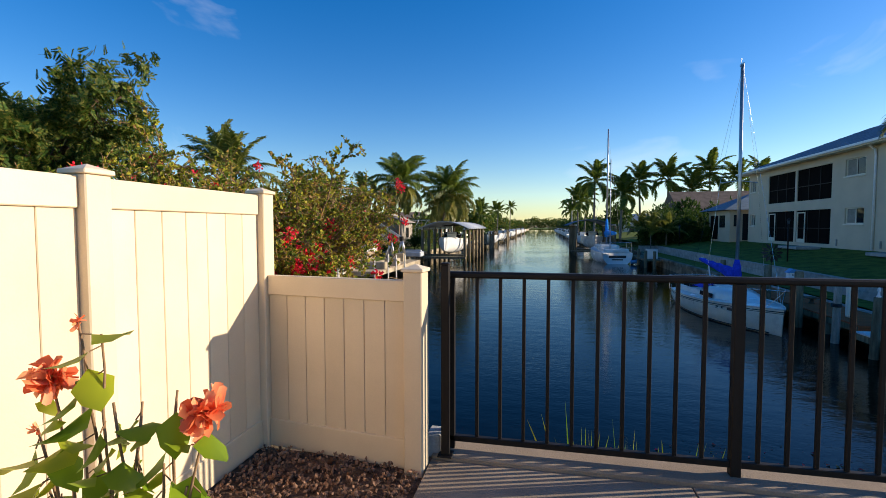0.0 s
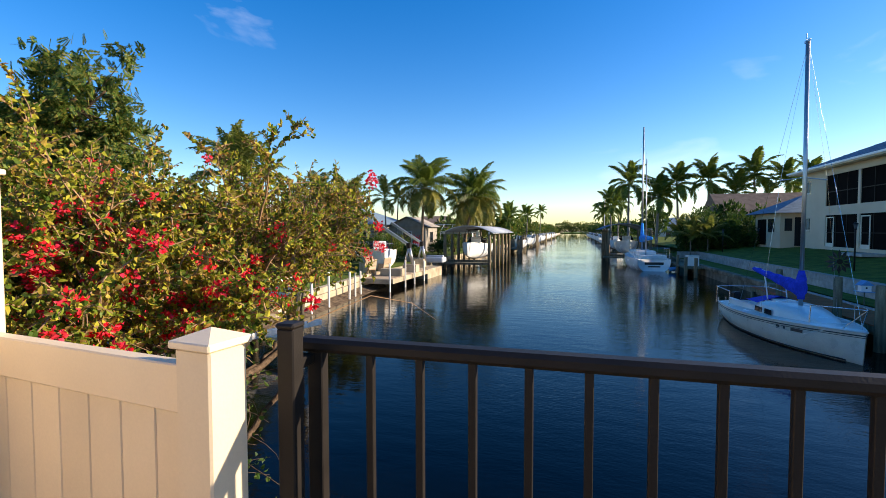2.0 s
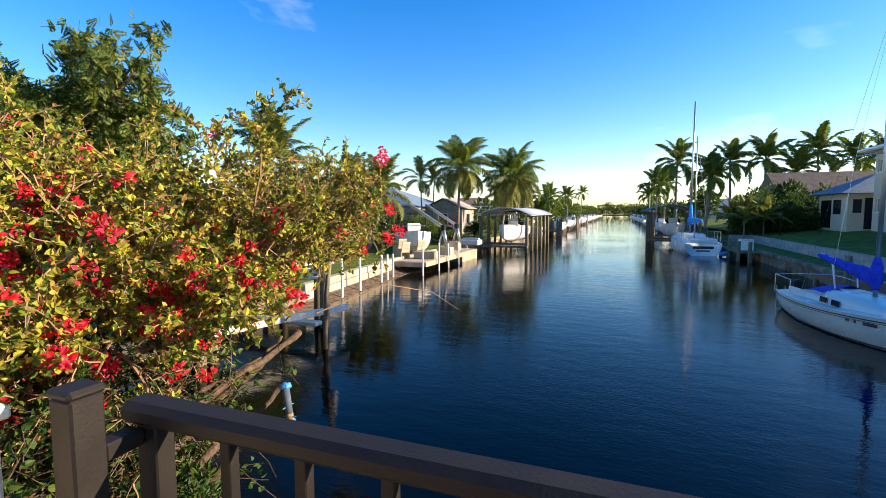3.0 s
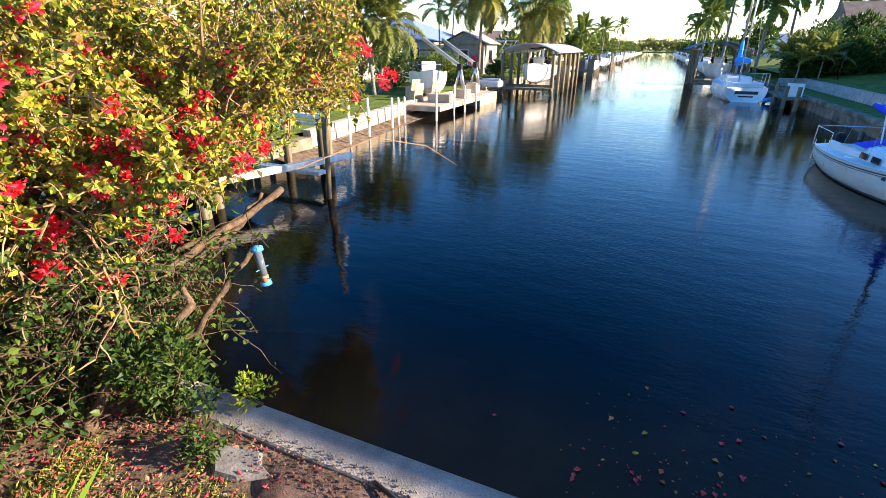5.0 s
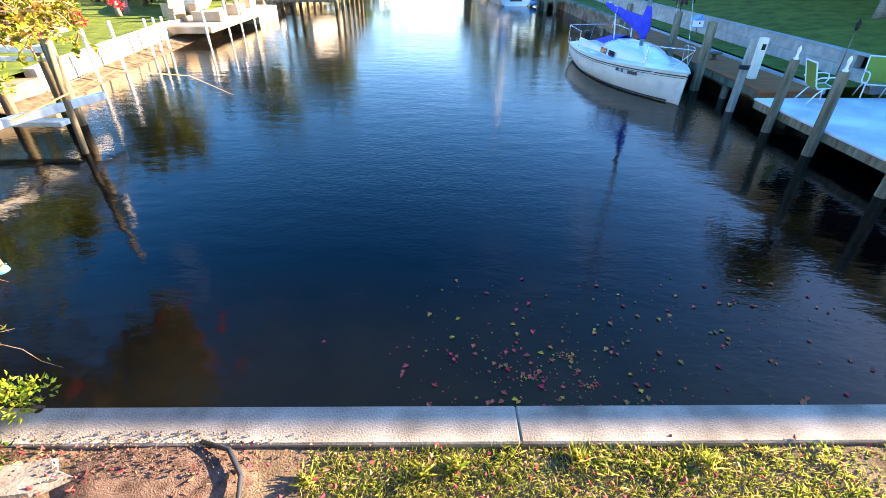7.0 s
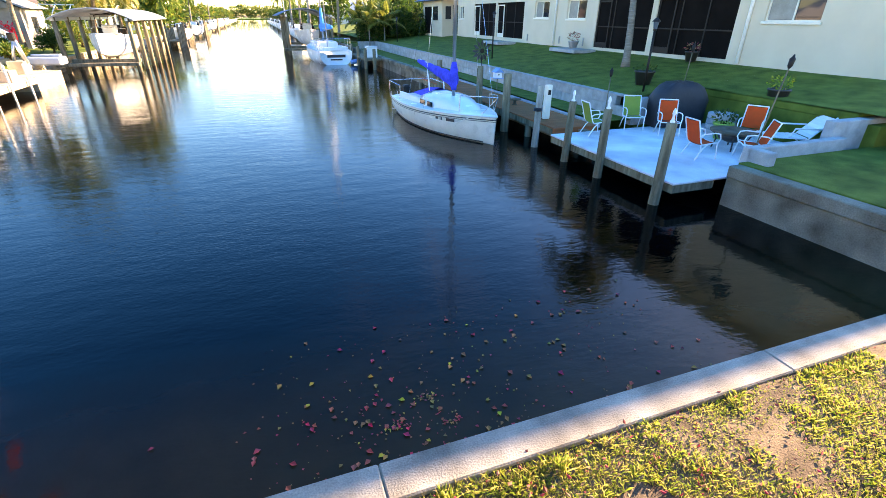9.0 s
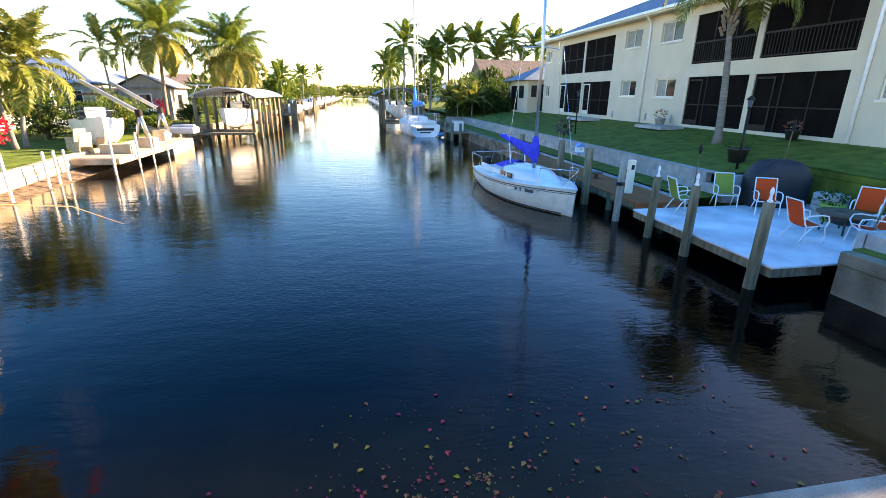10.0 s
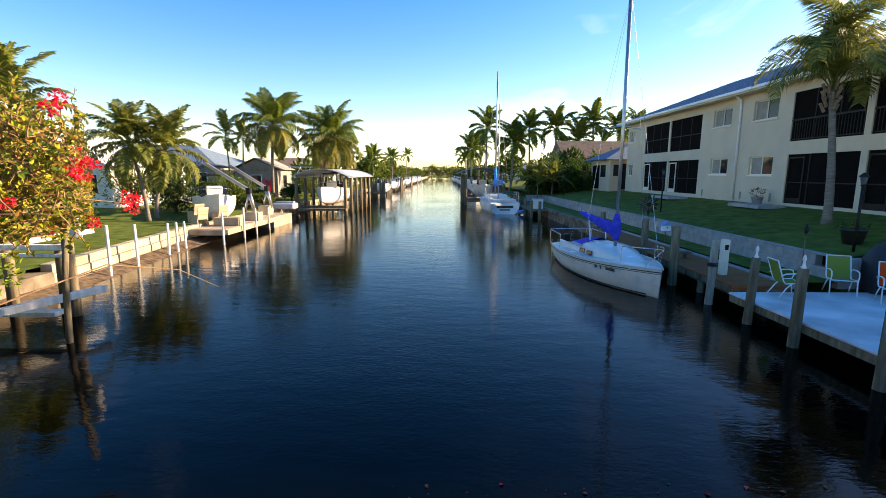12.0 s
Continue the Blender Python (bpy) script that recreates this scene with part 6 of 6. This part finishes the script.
# ---- bougainvillea at the near shore ----
def bougainvillea():
    r = random.Random(42)
    t = thing("bougainvillea", "large tangled bougainvillea bush with scarlet bracts and pale dry twigs", "bush", pose(-3.62, 4.6, -1.12))
    twig, brown, leaf, dull, red = G(), G(), G(), G(), G()
    ends = []
    stems = [((-0.5, -0.1), (-1.2, 0.3, 1.6)), ((-0.1, 0.0), (0.4, 0.9, 1.3)), ((0.35, -0.15), (0.75, 0.65, 1.0)), ((-0.3, 0.3), (-0.4, 1.8, 1.7)), ((0.1, 0.25), (0.2, 2.2, 1.3)), ((-0.8, 0.1), (-2.2, 0.9, 1.9)), ((-0.2, -0.2), (-0.2, -0.1, 1.9))]
    for (b, e) in stems:
        p0, p3 = Vector((b[0], b[1], -0.05)), Vector(e)
        p1 = p0.lerp(p3, 0.35) + Vector((r.uniform(-.25, .25), r.uniform(-.25, .25), 0.05))
        p2 = p0.lerp(p3, 0.7) + Vector((r.uniform(-.3, .3), r.uniform(-.3, .3), 0.15))
        part("branch", G().tube(*gnarl([p0, p1, p2, p3], [0.055, 0.042, 0.032, 0.02], r), 8), M_BARK, t, "thick grey brown branch", True)
        ends += [(p2, p3 - p1), (p3, p3 - p2), (p1, p3 - p0)]
    for i in range(16):
        a = r.uniform(0, 6.28)
        p0 = Vector((-0.35 + 0.5 * math.cos(a), 0.1 + 0.3 * math.sin(a), -0.05))
        p3 = Vector((r.uniform(-1.8, 0.35), r.uniform(-0.6, 1.6), r.uniform(1.0, 2.0)))
        p1 = p0.lerp(p3, 0.5) + Vector((r.uniform(-.35, .35), r.uniform(-.35, .35), r.uniform(-0.15, 0.1)))
        part("branch", G().tube(*gnarl([p0, p1, p3], [0.03, 0.021, 0.011], r, 0.035), 7), M_BARK, t, "", True)
    # dead cut branches reaching over the water
    for pts, rr in (([(0.0, 0.6, 0.75), (0.25, 1.5, 1.05), (0.3, 2.4, 1.3)], [0.045, 0.04, 0.036]), ([(0.3, 0.2, 0.3), (0.75, 0.7, 0.55), (1.0, 1.2, 1.15)], [0.036, 0.03, 0.02]), ([(-0.9, 0.6, 0.5), (-0.3, 1.4, 0.8), (-0.1, 2.2, 1.0)], [0.034, 0.03, 0.022])):
        part("dead_branch", G().tube(*gnarl(pts, rr, r, 0.025), 8), M_BARK, t, "cut dead branch", True)

    def inside(p):
        """Envelope of the crown in the bush's own space; below 1 is inside."""
        a = ((p.x + 1.05) / 1.65) ** 2 + ((p.y - 0.9) / 2.1) ** 2 + ((p.z - 1.8) / 1.05) ** 2
        b = ((p.x + 0.4) / 0.75) ** 2 + ((p.y - 1.35) / 2.1) ** 2 + ((p.z - 1.95) / 0.8) ** 2
        c = ((p.x - 0.1) / 0.6) ** 2 + ((p.y - 2.2) / 1.1) ** 2 + ((p.z - 2.4) / 0.5) ** 2
        d = ((p.x + 0.95) / 1.05) ** 2 + ((p.y - 4.1) / 2.1) ** 2 + ((p.z - 2.4) / 0.6) ** 2
        return min(a, b, c, d)

    def spray(p, d, l, depth):
        n = 7
        pts = [p.copy()]
        d = d.normalized()
        for i in range(n):
            d = (d + rvec(r) * 0.24 + Vector((0, 0, 0.10 - 0.27 * i / n))).normalized()
            q = pts[-1] + d * l / n
            if q.x > (3.3 - 0.72 * q.y if q.z > 1.9 else 2.35 - 0.9 * q.y):
                break
            if q.z < 0.85 + (0.6 if q.y > 1.3 else 0.0) + (0.55 if q.x > 0.0 and q.y > 1.5 else 0.0):
                break
            pts.append(q)
        if len(pts) < 3:
            return
        rad = 0.013 if depth == 0 else 0.006
        (twig).tube(pts, [rad * (1 - 0.75 * i / len(pts)) + 0.0012 for i in range(len(pts))], 4, False)
        out = inside(pts[-1])
        for i in range(1, len(pts)):
            for _ in range(4 if depth else 3):
                if r.random() < ((0.50 if pts[i].y < 1.6 else 0.27) if pts[i].z > 1.65 else 0.16):
                    q = pts[i - 1].lerp(pts[i], r.random())
                    k = (rvec(r) + Vector((0.35, -0.1, 0.25))).normalized()
                    # most lower leaves go to the dark green mesh, which imitates shade by colour
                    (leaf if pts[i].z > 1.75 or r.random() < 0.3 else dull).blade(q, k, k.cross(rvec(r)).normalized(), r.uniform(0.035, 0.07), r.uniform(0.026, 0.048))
        if depth < 2:
            for i in range(2, len(pts)):
                if r.random() < (0.95 if depth == 0 else 0.62):
                    spray(pts[i], (d + rvec(r) * 1.1).normalized(), l * r.uniform(0.35, 0.62), depth + 1)
        elif r.random() < (0.05 if pts[-1].y < 1.2 else 0.012):
            cluster(pts[-1], r.uniform(0.05, 0.10))

    def low_spray(p, d, l):
        pts = [p.copy()]
        for i in range(6):
            d = (d.normalized() + rvec(r) * 0.35 + Vector((0, 0, -0.12))).normalized()
            q = pts[-1] + d * l / 6
            if q.z < 0.02:
                break
            pts.append(q)
        if len(pts) > 2:
            brown.tube(pts, [0.0045 * (1 - 0.8 * i / len(pts)) + 0.001 for i in range(len(pts))], 4, False)
            for i in range(1, len(pts)):
                for _ in range(r.choice((0, 1, 2, 3))):
                    k = (rvec(r) + Vector((0.2, -0.2, 0.3))).normalized()
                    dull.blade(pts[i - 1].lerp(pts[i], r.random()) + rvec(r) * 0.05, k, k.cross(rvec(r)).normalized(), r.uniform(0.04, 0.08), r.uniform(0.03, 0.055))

    def cluster(c, s):
        for _ in range(int(26 + 120 * s)):
            k = rvec(r)
            q = c + k * s * r.uniform(0.2, 1.0)
            e = (k + rvec(r) * 0.7).normalized()
            red.blade(q, e, e.cross(rvec(r)).normalized(), r.uniform(0.03, 0.05), r.uniform(0.025, 0.04))

    # long canes through the whole crown
    for i in range(440):
        for _ in range(60):
            p = Vector((r.uniform(-3.7, 0.9), r.uniform(-1.5, 6.2), r.uniform(1.1, 3.7)))
            if inside(p) < 0.8:
                break
        c = Vector((-1.0, 1.2, 1.4))
        spray(p, (p - c).normalized() + Vector((0.15, 0, 0.08)) + rvec(r) * 0.6, r.uniform(0.55, 1.1), 0)
    # low tangle of twigs under the near side, its dark leaf colour standing in for shade
    for i in range(1250):
        p = Vector((r.uniform(-2.6, 0.6), r.uniform(-1.2, 1.3), r.uniform(0.1, 1.3)))
        low_spray(p, rvec(r) + Vector((0.15, 0, 0.6)), r.uniform(0.4, 1.0))
    # bright clusters near the outside facing the light
    n = 0
    while n < 115:
        p = Vector((r.uniform(-3.4, 0.9), r.uniform(-1.4, 5.5), r.uniform(1.35, 3.6)))
        if 0.75 < inside(p) < 1.12 and (p.x > -1.2 or p.y < 0.6) and p.z < 3.0 and (p.y < 1.3 or r.random() < 0.25):
            for _ in range(r.randint(1, 4)):
                cluster(p + rvec(r) * 0.12, r.uniform(0.05, 0.10))
            n += 1
    # small hanging cluster on a long twig out over the lawn
    twig.tube([(0.4, 2.6, 1.5), (0.9, 3.5, 1.75), (1.3, 4.2, 1.55), (1.55, 4.7, 1.2)], [0.01, 0.008, 0.006, 0.003], 5)
    for q in ((0.1, 4.4, 2.97), (0.65, 4.4, 2.37)):
        twig.tube([(q[0] - 0.8, q[1] - 1.7, q[2] - 0.3), (q[0] - 0.35, q[1] - 0.7, q[2] + 0.12), q], [0.012, 0.008, 0.004], 5)
        for _ in range(2):
            cluster(Vector(q) + rvec(r) * 0.1, 0.075)
    tagged(part("twig_mass", twig, M_TWIG, t, "pale dry twigs"), kind="stuff")
    tagged(part("leaf_mass", leaf, L_BOUG, t, "green and yellow leaves"), kind="stuff")
    tagged(part("low_twig_mass", brown, M_BARK, t, "dark brown tangled twigs"), kind="stuff")
    tagged(part("dull_leaf_mass", dull, L_HEDGE, t, "dark green lower leaves, shade put into their colour"), kind="stuff")
    tagged(part("bract_mass", red, L_RED, t, "scarlet flower bracts"), kind="stuff")
    return t


bougainvillea()


# ---- feathery tree behind the fence ----
def feathery_tree(x, y, z, h, rad, label, seed):
    r = random.Random(seed)
    t = thing("tree", label, "tree", pose(x, y, z))
    wood, g = G(), G()
    top = Vector((0, 0, h * 0.36))
    wood.tube([(0, 0, 0), (0.1, 0.05, h * 0.2), top], [0.3, 0.24, 0.2], 10)
    for i in range(15):
        a = i * 2.4 + r.uniform(-.3, .3)
        e = Vector((rad * r.uniform(0.5, 0.95) * math.cos(a), rad * r.uniform(0.5, 0.95) * math.sin(a), h * r.uniform(0.5, 0.74)))
        m1 = top.lerp(e, 0.5) + Vector((0, 0, h * 0.06))
        wood.tube([top, m1, e], [0.12, 0.07, 0.025], 6)
        for j in range(11):
            c = m1.lerp(e, r.uniform(0.1, 1.08)) + rvec(r) * rad * 0.24
            wood.tube([m1.lerp(e, 0.5), c], [0.02, 0.006], 4, False)
            for k in range(54):
                d = (rvec(r) + Vector((0, 0, -0.1))).normalized()
                s = d.cross(rvec(r)).normalized()
                p = c + rvec(r) * r.uniform(0.05, 0.6)
                for q in range(8):
                    for sd in (-1, 1):
                        b = p + d * (0.036 * q)
                        e2 = (s * sd + d * 0.5).normalized()
                        g.leaf(b, e2, d, 0.125 * (1.1 - 0.08 * q), 0.05, 0.1)
    part("trunk", wood, M_BARK, t, "", True)
    part("crown", g, L_TREE, t, "feathery green leaves with brown pods")
    return t


feathery_tree(-16.2, 11.8, -1.12, 9.2, 4.2, "large feathery-leaved tree behind the fence", 5)
clump_tree(-6.6, 5.0, -1.12, 1.8, 1.6, 3.5, 0.6, "dark glossy shrub behind the fence", L_HEDGE, 2400, 0.2, 0.09, 71, "shrub", "shrub", "", 20)
clump_tree(-7.2, 8.2, -1.12, 2.0, 1.6, 3.6, 0.6, "dense shrub behind the bougainvillea", L_TREE, 2400, 0.16, 0.08, 72, "shrub", "shrub", "", 20)
clump_tree(-11.5, 6.4, -1.12, 2.4, 2.0, 4.4, 0.6, "dark glossy shrub behind the fence", L_HEDGE, 2200, 0.22, 0.1, 73, "shrub", "shrub", "", 20)
clump_tree(-8.3, 11.0, -1.12, 1.2, 1.6, 2.7, 0.5, "yellow-green shrub by the old dock", L_LIME, 1800, 0.13, 0.07, 74, "shrub", "shrub", "", 18)

# small green shrub at the end of the seawall
clump_tree(-2.85, 4.9, -1.12, 0.46, 0.32, 0.95, 0.12, "small leafy green shrub at the seawall's end", L_HEDGE, 1500, 0.065, 0.034, 75, "small_shrub", "shrub", "", 12)
clump_tree(-2.25, 5.2, -1.12, 0.24, 0.18, 0.42, 0.08, "wiry yellow-green weed on the seawall cap", L_LIME, 260, 0.05, 0.025, 76, "weed", "weed", "", 10)
clump_tree(-2.2, 4.68, -1.12, 0.26, 0.18, 0.26, 0.05, "low dull green weed clump by the cap", L_HEDGE, 220, 0.055, 0.03, 77, "weed", "weed", "", 8)

# ---- ground cover below the deck ----
r = random.Random(9)
g = G()
for i in range(105000):
    x, y = r.uniform(-3.2, 7.5), r.uniform(3.3, 4.93)
    bare = noise.noise(Vector((x * 0.9, y * 1.3, 4))) + (0.5 if -1.9 < x < -0.5 and y > 4.3 else 0.0)
    if bare > (0.45 if x > -0.2 else 0.06):
        continue
    h = r.uniform(0.018, 0.05) * (1.4 if noise.noise(Vector((x * 3, y * 3, 8))) > 0.2 else 1)
    a = r.uniform(0, 6.28)
    s = Vector((math.cos(a), math.sin(a), 0))
    d = Vector((r.uniform(-.7, .7), r.uniform(-.7, .7), 1)).normalized()
    b = Vector((x, y, -1.16))
    g.add([b - s * 0.0035, b + s * 0.0035, b + d * h + s * 0.0012, b + d * h * 1.4 + Vector((d.x, d.y, -0.3)) * h * 0.4], [(0, 1, 2), (0, 2, 3)])
solid("grass", g, L_GRASS, "sparse sunlit grass by the seawall", "grass", "stuff")
g = G()
for i in range(4200):
    x, y = (min(-0.6, r.gauss(-2.9, 0.8)) if i % 3 else r.uniform(-1, 6)), r.uniform(3.3, 4.98)
    k = (rvec(r) * Vector((1, 1, 0.35))).normalized()
    g.leaf(Vector((x, y, -1.11 + r.uniform(-0.01, 0.02))), k, k.cross(Vector((0, 0, 1))).normalized(), r.uniform(0.015, 0.055), r.uniform(0.01, 0.035))
solid("leaf_litter", g, L_DEAD, "fallen dry leaves and red petals on the soil", "leaves", "stuff")
g = G()
for i in range(620):
    x, y = r.gauss(-1.3, 0.5), r.uniform(4.72, 5.04)
    pebble(g, x, y, -1.09, r.uniform(0.004, 0.011), r)
solid("mulch_crumbs", g, M_MULCH, "crumbs of dark mulch spilled on the cap", "mulch", "stuff")
# mulch ring with black edging
t = thing("mulch_bed", "small brown mulch bed with black plastic edging", "bed", pose(-1.15, 4.72, -1.13))
part("mound", G().lathe([(0.7, -0.05), (0.64, 0.0), (0.4, 0.018), (0.1, 0.022)], 20, Matrix.Diagonal((1.0, 0.42, 1, 1))), M_MULCH, t, "", True)
part("edging", G().tube([(0.2, 0.24, 0.03), (0.42, 0.16, 0.06), (0.56, -0.02, 0.06), (0.62, -0.25, 0.06), (0.66, -0.5, 0.05), (0.68, -0.9, 0.03)], 0.017, 8), M_HOSE, t, "black plastic edging", True)
t = thing("flat_stone", "flat grey ragged stone by the seawall cap", "stone", pose(-1.95, 4.72, -1.1))
g = G()
rr = random.Random(2)
pts = [(0.26 * (1 + rr.uniform(-.3, .3)) * math.cos(k * 0.628), 0.13 * (1 + rr.uniform(-.3, .3)) * math.sin(k * 0.628)) for k in range(10)]
g.v = [(x, y, -0.03) for x, y in pts] + [(x * 0.85, y * 0.85, 0.008 + rr.uniform(-.01, .015)) for x, y in pts]
g.f = [tuple(range(10))[::-1], tuple(range(10, 20))] + [(k, (k + 1) % 10, 10 + (k + 1) % 10, 10 + k) for k in range(10)]
part("slab", g, M_STONE, t)
# fan palm seedling and spiky plants under the deck edge
def spiky(x, y, z, n, l, w, m, label, seed, spread=0.8):
    r = random.Random(seed)
    g = G()
    for i in range(n):
        a = r.uniform(0, 6.28)
        d = Vector((math.cos(a) * spread * r.random(), math.sin(a) * spread * r.random(), 1)).normalized()
        s = d.cross(Vector((math.sin(a), -math.cos(a), 0.1))).normalized()
        ln = l * r.uniform(0.5, 1.0)
        p = Vector((r.uniform(-.04, .04), r.uniform(-.04, .04), 0))
        e = p + d * ln * 0.6
        q = e + (d + Vector((0, 0, -0.5 * r.random()))).normalized() * ln * 0.4
        g.add([p - s * w * 0.3, p + s * w * 0.3, e + s * w * 0.5, e - s * w * 0.5, q], [(0, 1, 2, 3), (3, 2, 4)])
    t = thing("spiky_plant", label, "plant", pose(x, y, z), "plants by the deck")
    part("leaves", g, m, t)
for i, (x, y, l) in enumerate(((0.30, 3.5, 1.45), (0.42, 3.45, 1.2), (0.62, 3.55, 1.28), (0.78, 3.5, 1.25), (0.98, 3.5, 1.22))):
    spiky(x, y, -1.13, 26, l, 0.03, L_LIME, "tall spiky yellow-green plant below the deck edge", 90 + i, 0.3)
for i, (x, y) in enumerate(((-2.1, 3.75), (-1.75, 3.6), (-2.5, 3.8))):
    spiky(x, y, -1.13, 22, 0.55, 0.05, L_LIME, "bright lime palm seedling in the grass", 96 + i, 1.1)
for i, (x, y) in enumerate(((0.55, 4.75), (0.75, 4.8), (1.55, 4.85), (-0.2, 4.7), (2.4, 4.8))):
    spiky(x, y, -1.13, 40, 0.13, 0.014, L_GRASS, "small tuft of green weed at the cap", 110 + i, 1.2)

# floating leaves and petals
r = random.Random(31)
g = G()
for i in range(560):
    x = r.gauss(1.6, 0.75) if i < 260 else r.uniform(0.3, 5.2)
    y = 5.35 + abs(r.gauss(0.55, 0.5)) if i < 260 else r.uniform(5.4, 7.6)
    a = r.uniform(0, 6.28)
    k = Vector((math.cos(a), math.sin(a), r.uniform(-.05, .12))).normalized()
    s = r.uniform(0.02, 0.055) if r.random() < 0.4 else r.uniform(0.008, 0.02)
    g.leaf(Vector((x, y, WZ + 0.008)), k, Vector((-k.y, k.x, 0)).normalized(), s * 1.4, s)
for (cx, cy) in ((1.55, 6.05), (2.05, 5.95), (1.2, 5.55), (1.9, 6.3)):
    for i in range(26):
        a = r.uniform(0, 6.28)
        k = Vector((math.cos(a), math.sin(a), 0.1)).normalized()
        g.leaf(Vector((cx + r.gauss(0, 0.06), cy + r.gauss(0, 0.03), WZ + 0.008)), k, Vector((-k.y, k.x, 0)).normalized(), r.uniform(0.02, 0.05), r.uniform(0.01, 0.025))
solid("floating_leaves", g, L_FLOAT, "floating leaves and pink petals on the water", "leaves", "stuff")

# hanging tube feeder
t = thing("bird_feeder", "clear tube bird feeder with blue ends hanging from a branch", "bird feeder", pose(-2.42, 5.7, -0.22, 0, -8, 0))
part("tube", G().lathe([(0.034, 0.03), (0.034, 0.31)], 14), M_CLEAR, t, "clear plastic tube", True)
part("seed", G().lathe([(0.0345, 0.031), (0.0345, 0.09)], 14), M_SEED, t, "", True)
part("cap", G().lathe([(0.036, 0.31), (0.055, 0.315), (0.05, 0.345), (0.02, 0.36)], 14), M_BLUEP, t, "blue cap", True)
part("base", G().lathe([(0.02, -0.01), (0.05, 0.0), (0.045, 0.03)], 14), M_BLUEP, t, "blue base", True)
part("perch", G().tube([(-0.07, 0, 0.06), (0.07, 0, 0.06)], 0.004, 6).tube([(0, -0.07, 0.15), (0, 0.07, 0.15)], 0.004, 6), M_BLUEP, t)
part("hanger", G().tube([(-0.03, 0, 0.35), (-0.028, 0, 0.42), (0, 0, 0.45), (0.028, 0, 0.42), (0.03, 0, 0.35)], 0.003, 6).tube([(0, 0, 0.45), (-0.02, 0.0, 0.9)], 0.003, 6), M_BLACK, t)

# ---- hibiscus beside the walk ----
def hibiscus():
    r = random.Random(15)
    t = thing("hibiscus", "hibiscus shrub with coral double flowers in the pebble bed", "shrub", pose(-1.05, 0.98, -0.02))
    wood, leaf = G(), G()
    flowers = [(-0.20, -0.03, 1.20, 0.056), (0.20, 0.05, 1.11, 0.062), (-0.13, -0.01, 1.35, 0.02), (-0.24, -0.04, 1.07, 0.018)]
    tips = [f[:3] for f in flowers] + [(0.12, 0.04, 1.17), (-0.04, 0.0, 1.14), (0.03, 0.02, 1.14), (0.09, 0.02, 0.98), (-0.19, -0.04, 0.97), (-0.11, -0.02, 0.97), (0.15, 0.03, 0.92), (-0.07, 0.0, 1.32), (0.02, 0.01, 1.01), (-0.24, -0.02, 0.9)]
    for q in tips:
        e = Vector(q)
        b = Vector((r.uniform(-.12, .08), r.uniform(-.05, .05), 0))
        m1 = b.lerp(e, 0.55) + Vector((r.uniform(-.04, .04), r.uniform(-.03, .03), 0))
        wood.tube(*gnarl([b, m1, e], [0.006, 0.005, 0.003], r, 0.006), 6)
        for i in range(7):
            p = m1.lerp(e, 0.3 + 0.65 * i / 6)
            d = Vector((r.uniform(-0.8, 0.8), r.uniform(-0.8, 0.2), r.uniform(-1.0, 0.15))).normalized()
            s = d.cross(Vector((0, 0, 1)) + rvec(r) * 0.4).normalized()
            nrm = d.cross(s)
            l = r.uniform(0.065, 0.13)
            w = l * 0.74
            p2 = p + d * 0.03
            wood.tube([p, p2], 0.002, 4, False)
            mid = [p2, p2 + d * l * 0.35, p2 + d * l * 0.7 - nrm * l * 0.04, p2 + d * l - nrm * l * 0.14]
            el = [p2 + d * l * 0.3 + s * w * 0.5 + nrm * w * 0.16, p2 + d * l * 0.68 + s * w * 0.36 + nrm * w * 0.08]
            er = [p2 + d * l * 0.3 - s * w * 0.5 + nrm * w * 0.16, p2 + d * l * 0.68 - s * w * 0.36 + nrm * w * 0.08]
            leaf.add(mid + el + er, [(0, 1, 4), (1, 2, 5, 4), (2, 3, 5), (0, 6, 1), (1, 6, 7, 2), (2, 7, 3)])
    part("stem", wood, M_TWIG, t, "thin brown stems", True)
    part("leaves", leaf, L_HIB, t, "glossy green leaves", True)
    for (x, y, z, s) in flowers:
        g = G()
        c = Vector((x, y, z))
        for i in range(64 if s > 0.03 else 12):
            d = (rvec(r) + Vector((0.2, -0.5, 0.15))).normalized()
            sd = d.cross(rvec(r)).normalized()
            n = d.cross(sd)
            l, w = s * r.uniform(0.6, 1.25), s * r.uniform(0.4, 0.75)
            a = c + rvec(r) * s * 0.22
            g.add([a, a + d * l * 0.5 + sd * w * 0.45 + n * w * 0.2, a + d * l + sd * w * 0.4 - n * w * 0.15, a + d * l * 1.05 - n * w * 0.3, a + d * l - sd * w * 0.4 - n * w * 0.1, a + d * l * 0.5 - sd * w * 0.45 + n * w * 0.2, a + d * l * 0.6], [(0, 1, 6), (1, 2, 6), (2, 3, 6), (3, 4, 6), (4, 5, 6), (5, 0, 6)])
        part("flower", g, L_CORAL, t, "coral double flower" if s > 0.03 else "closed coral bud", True)
hibiscus()
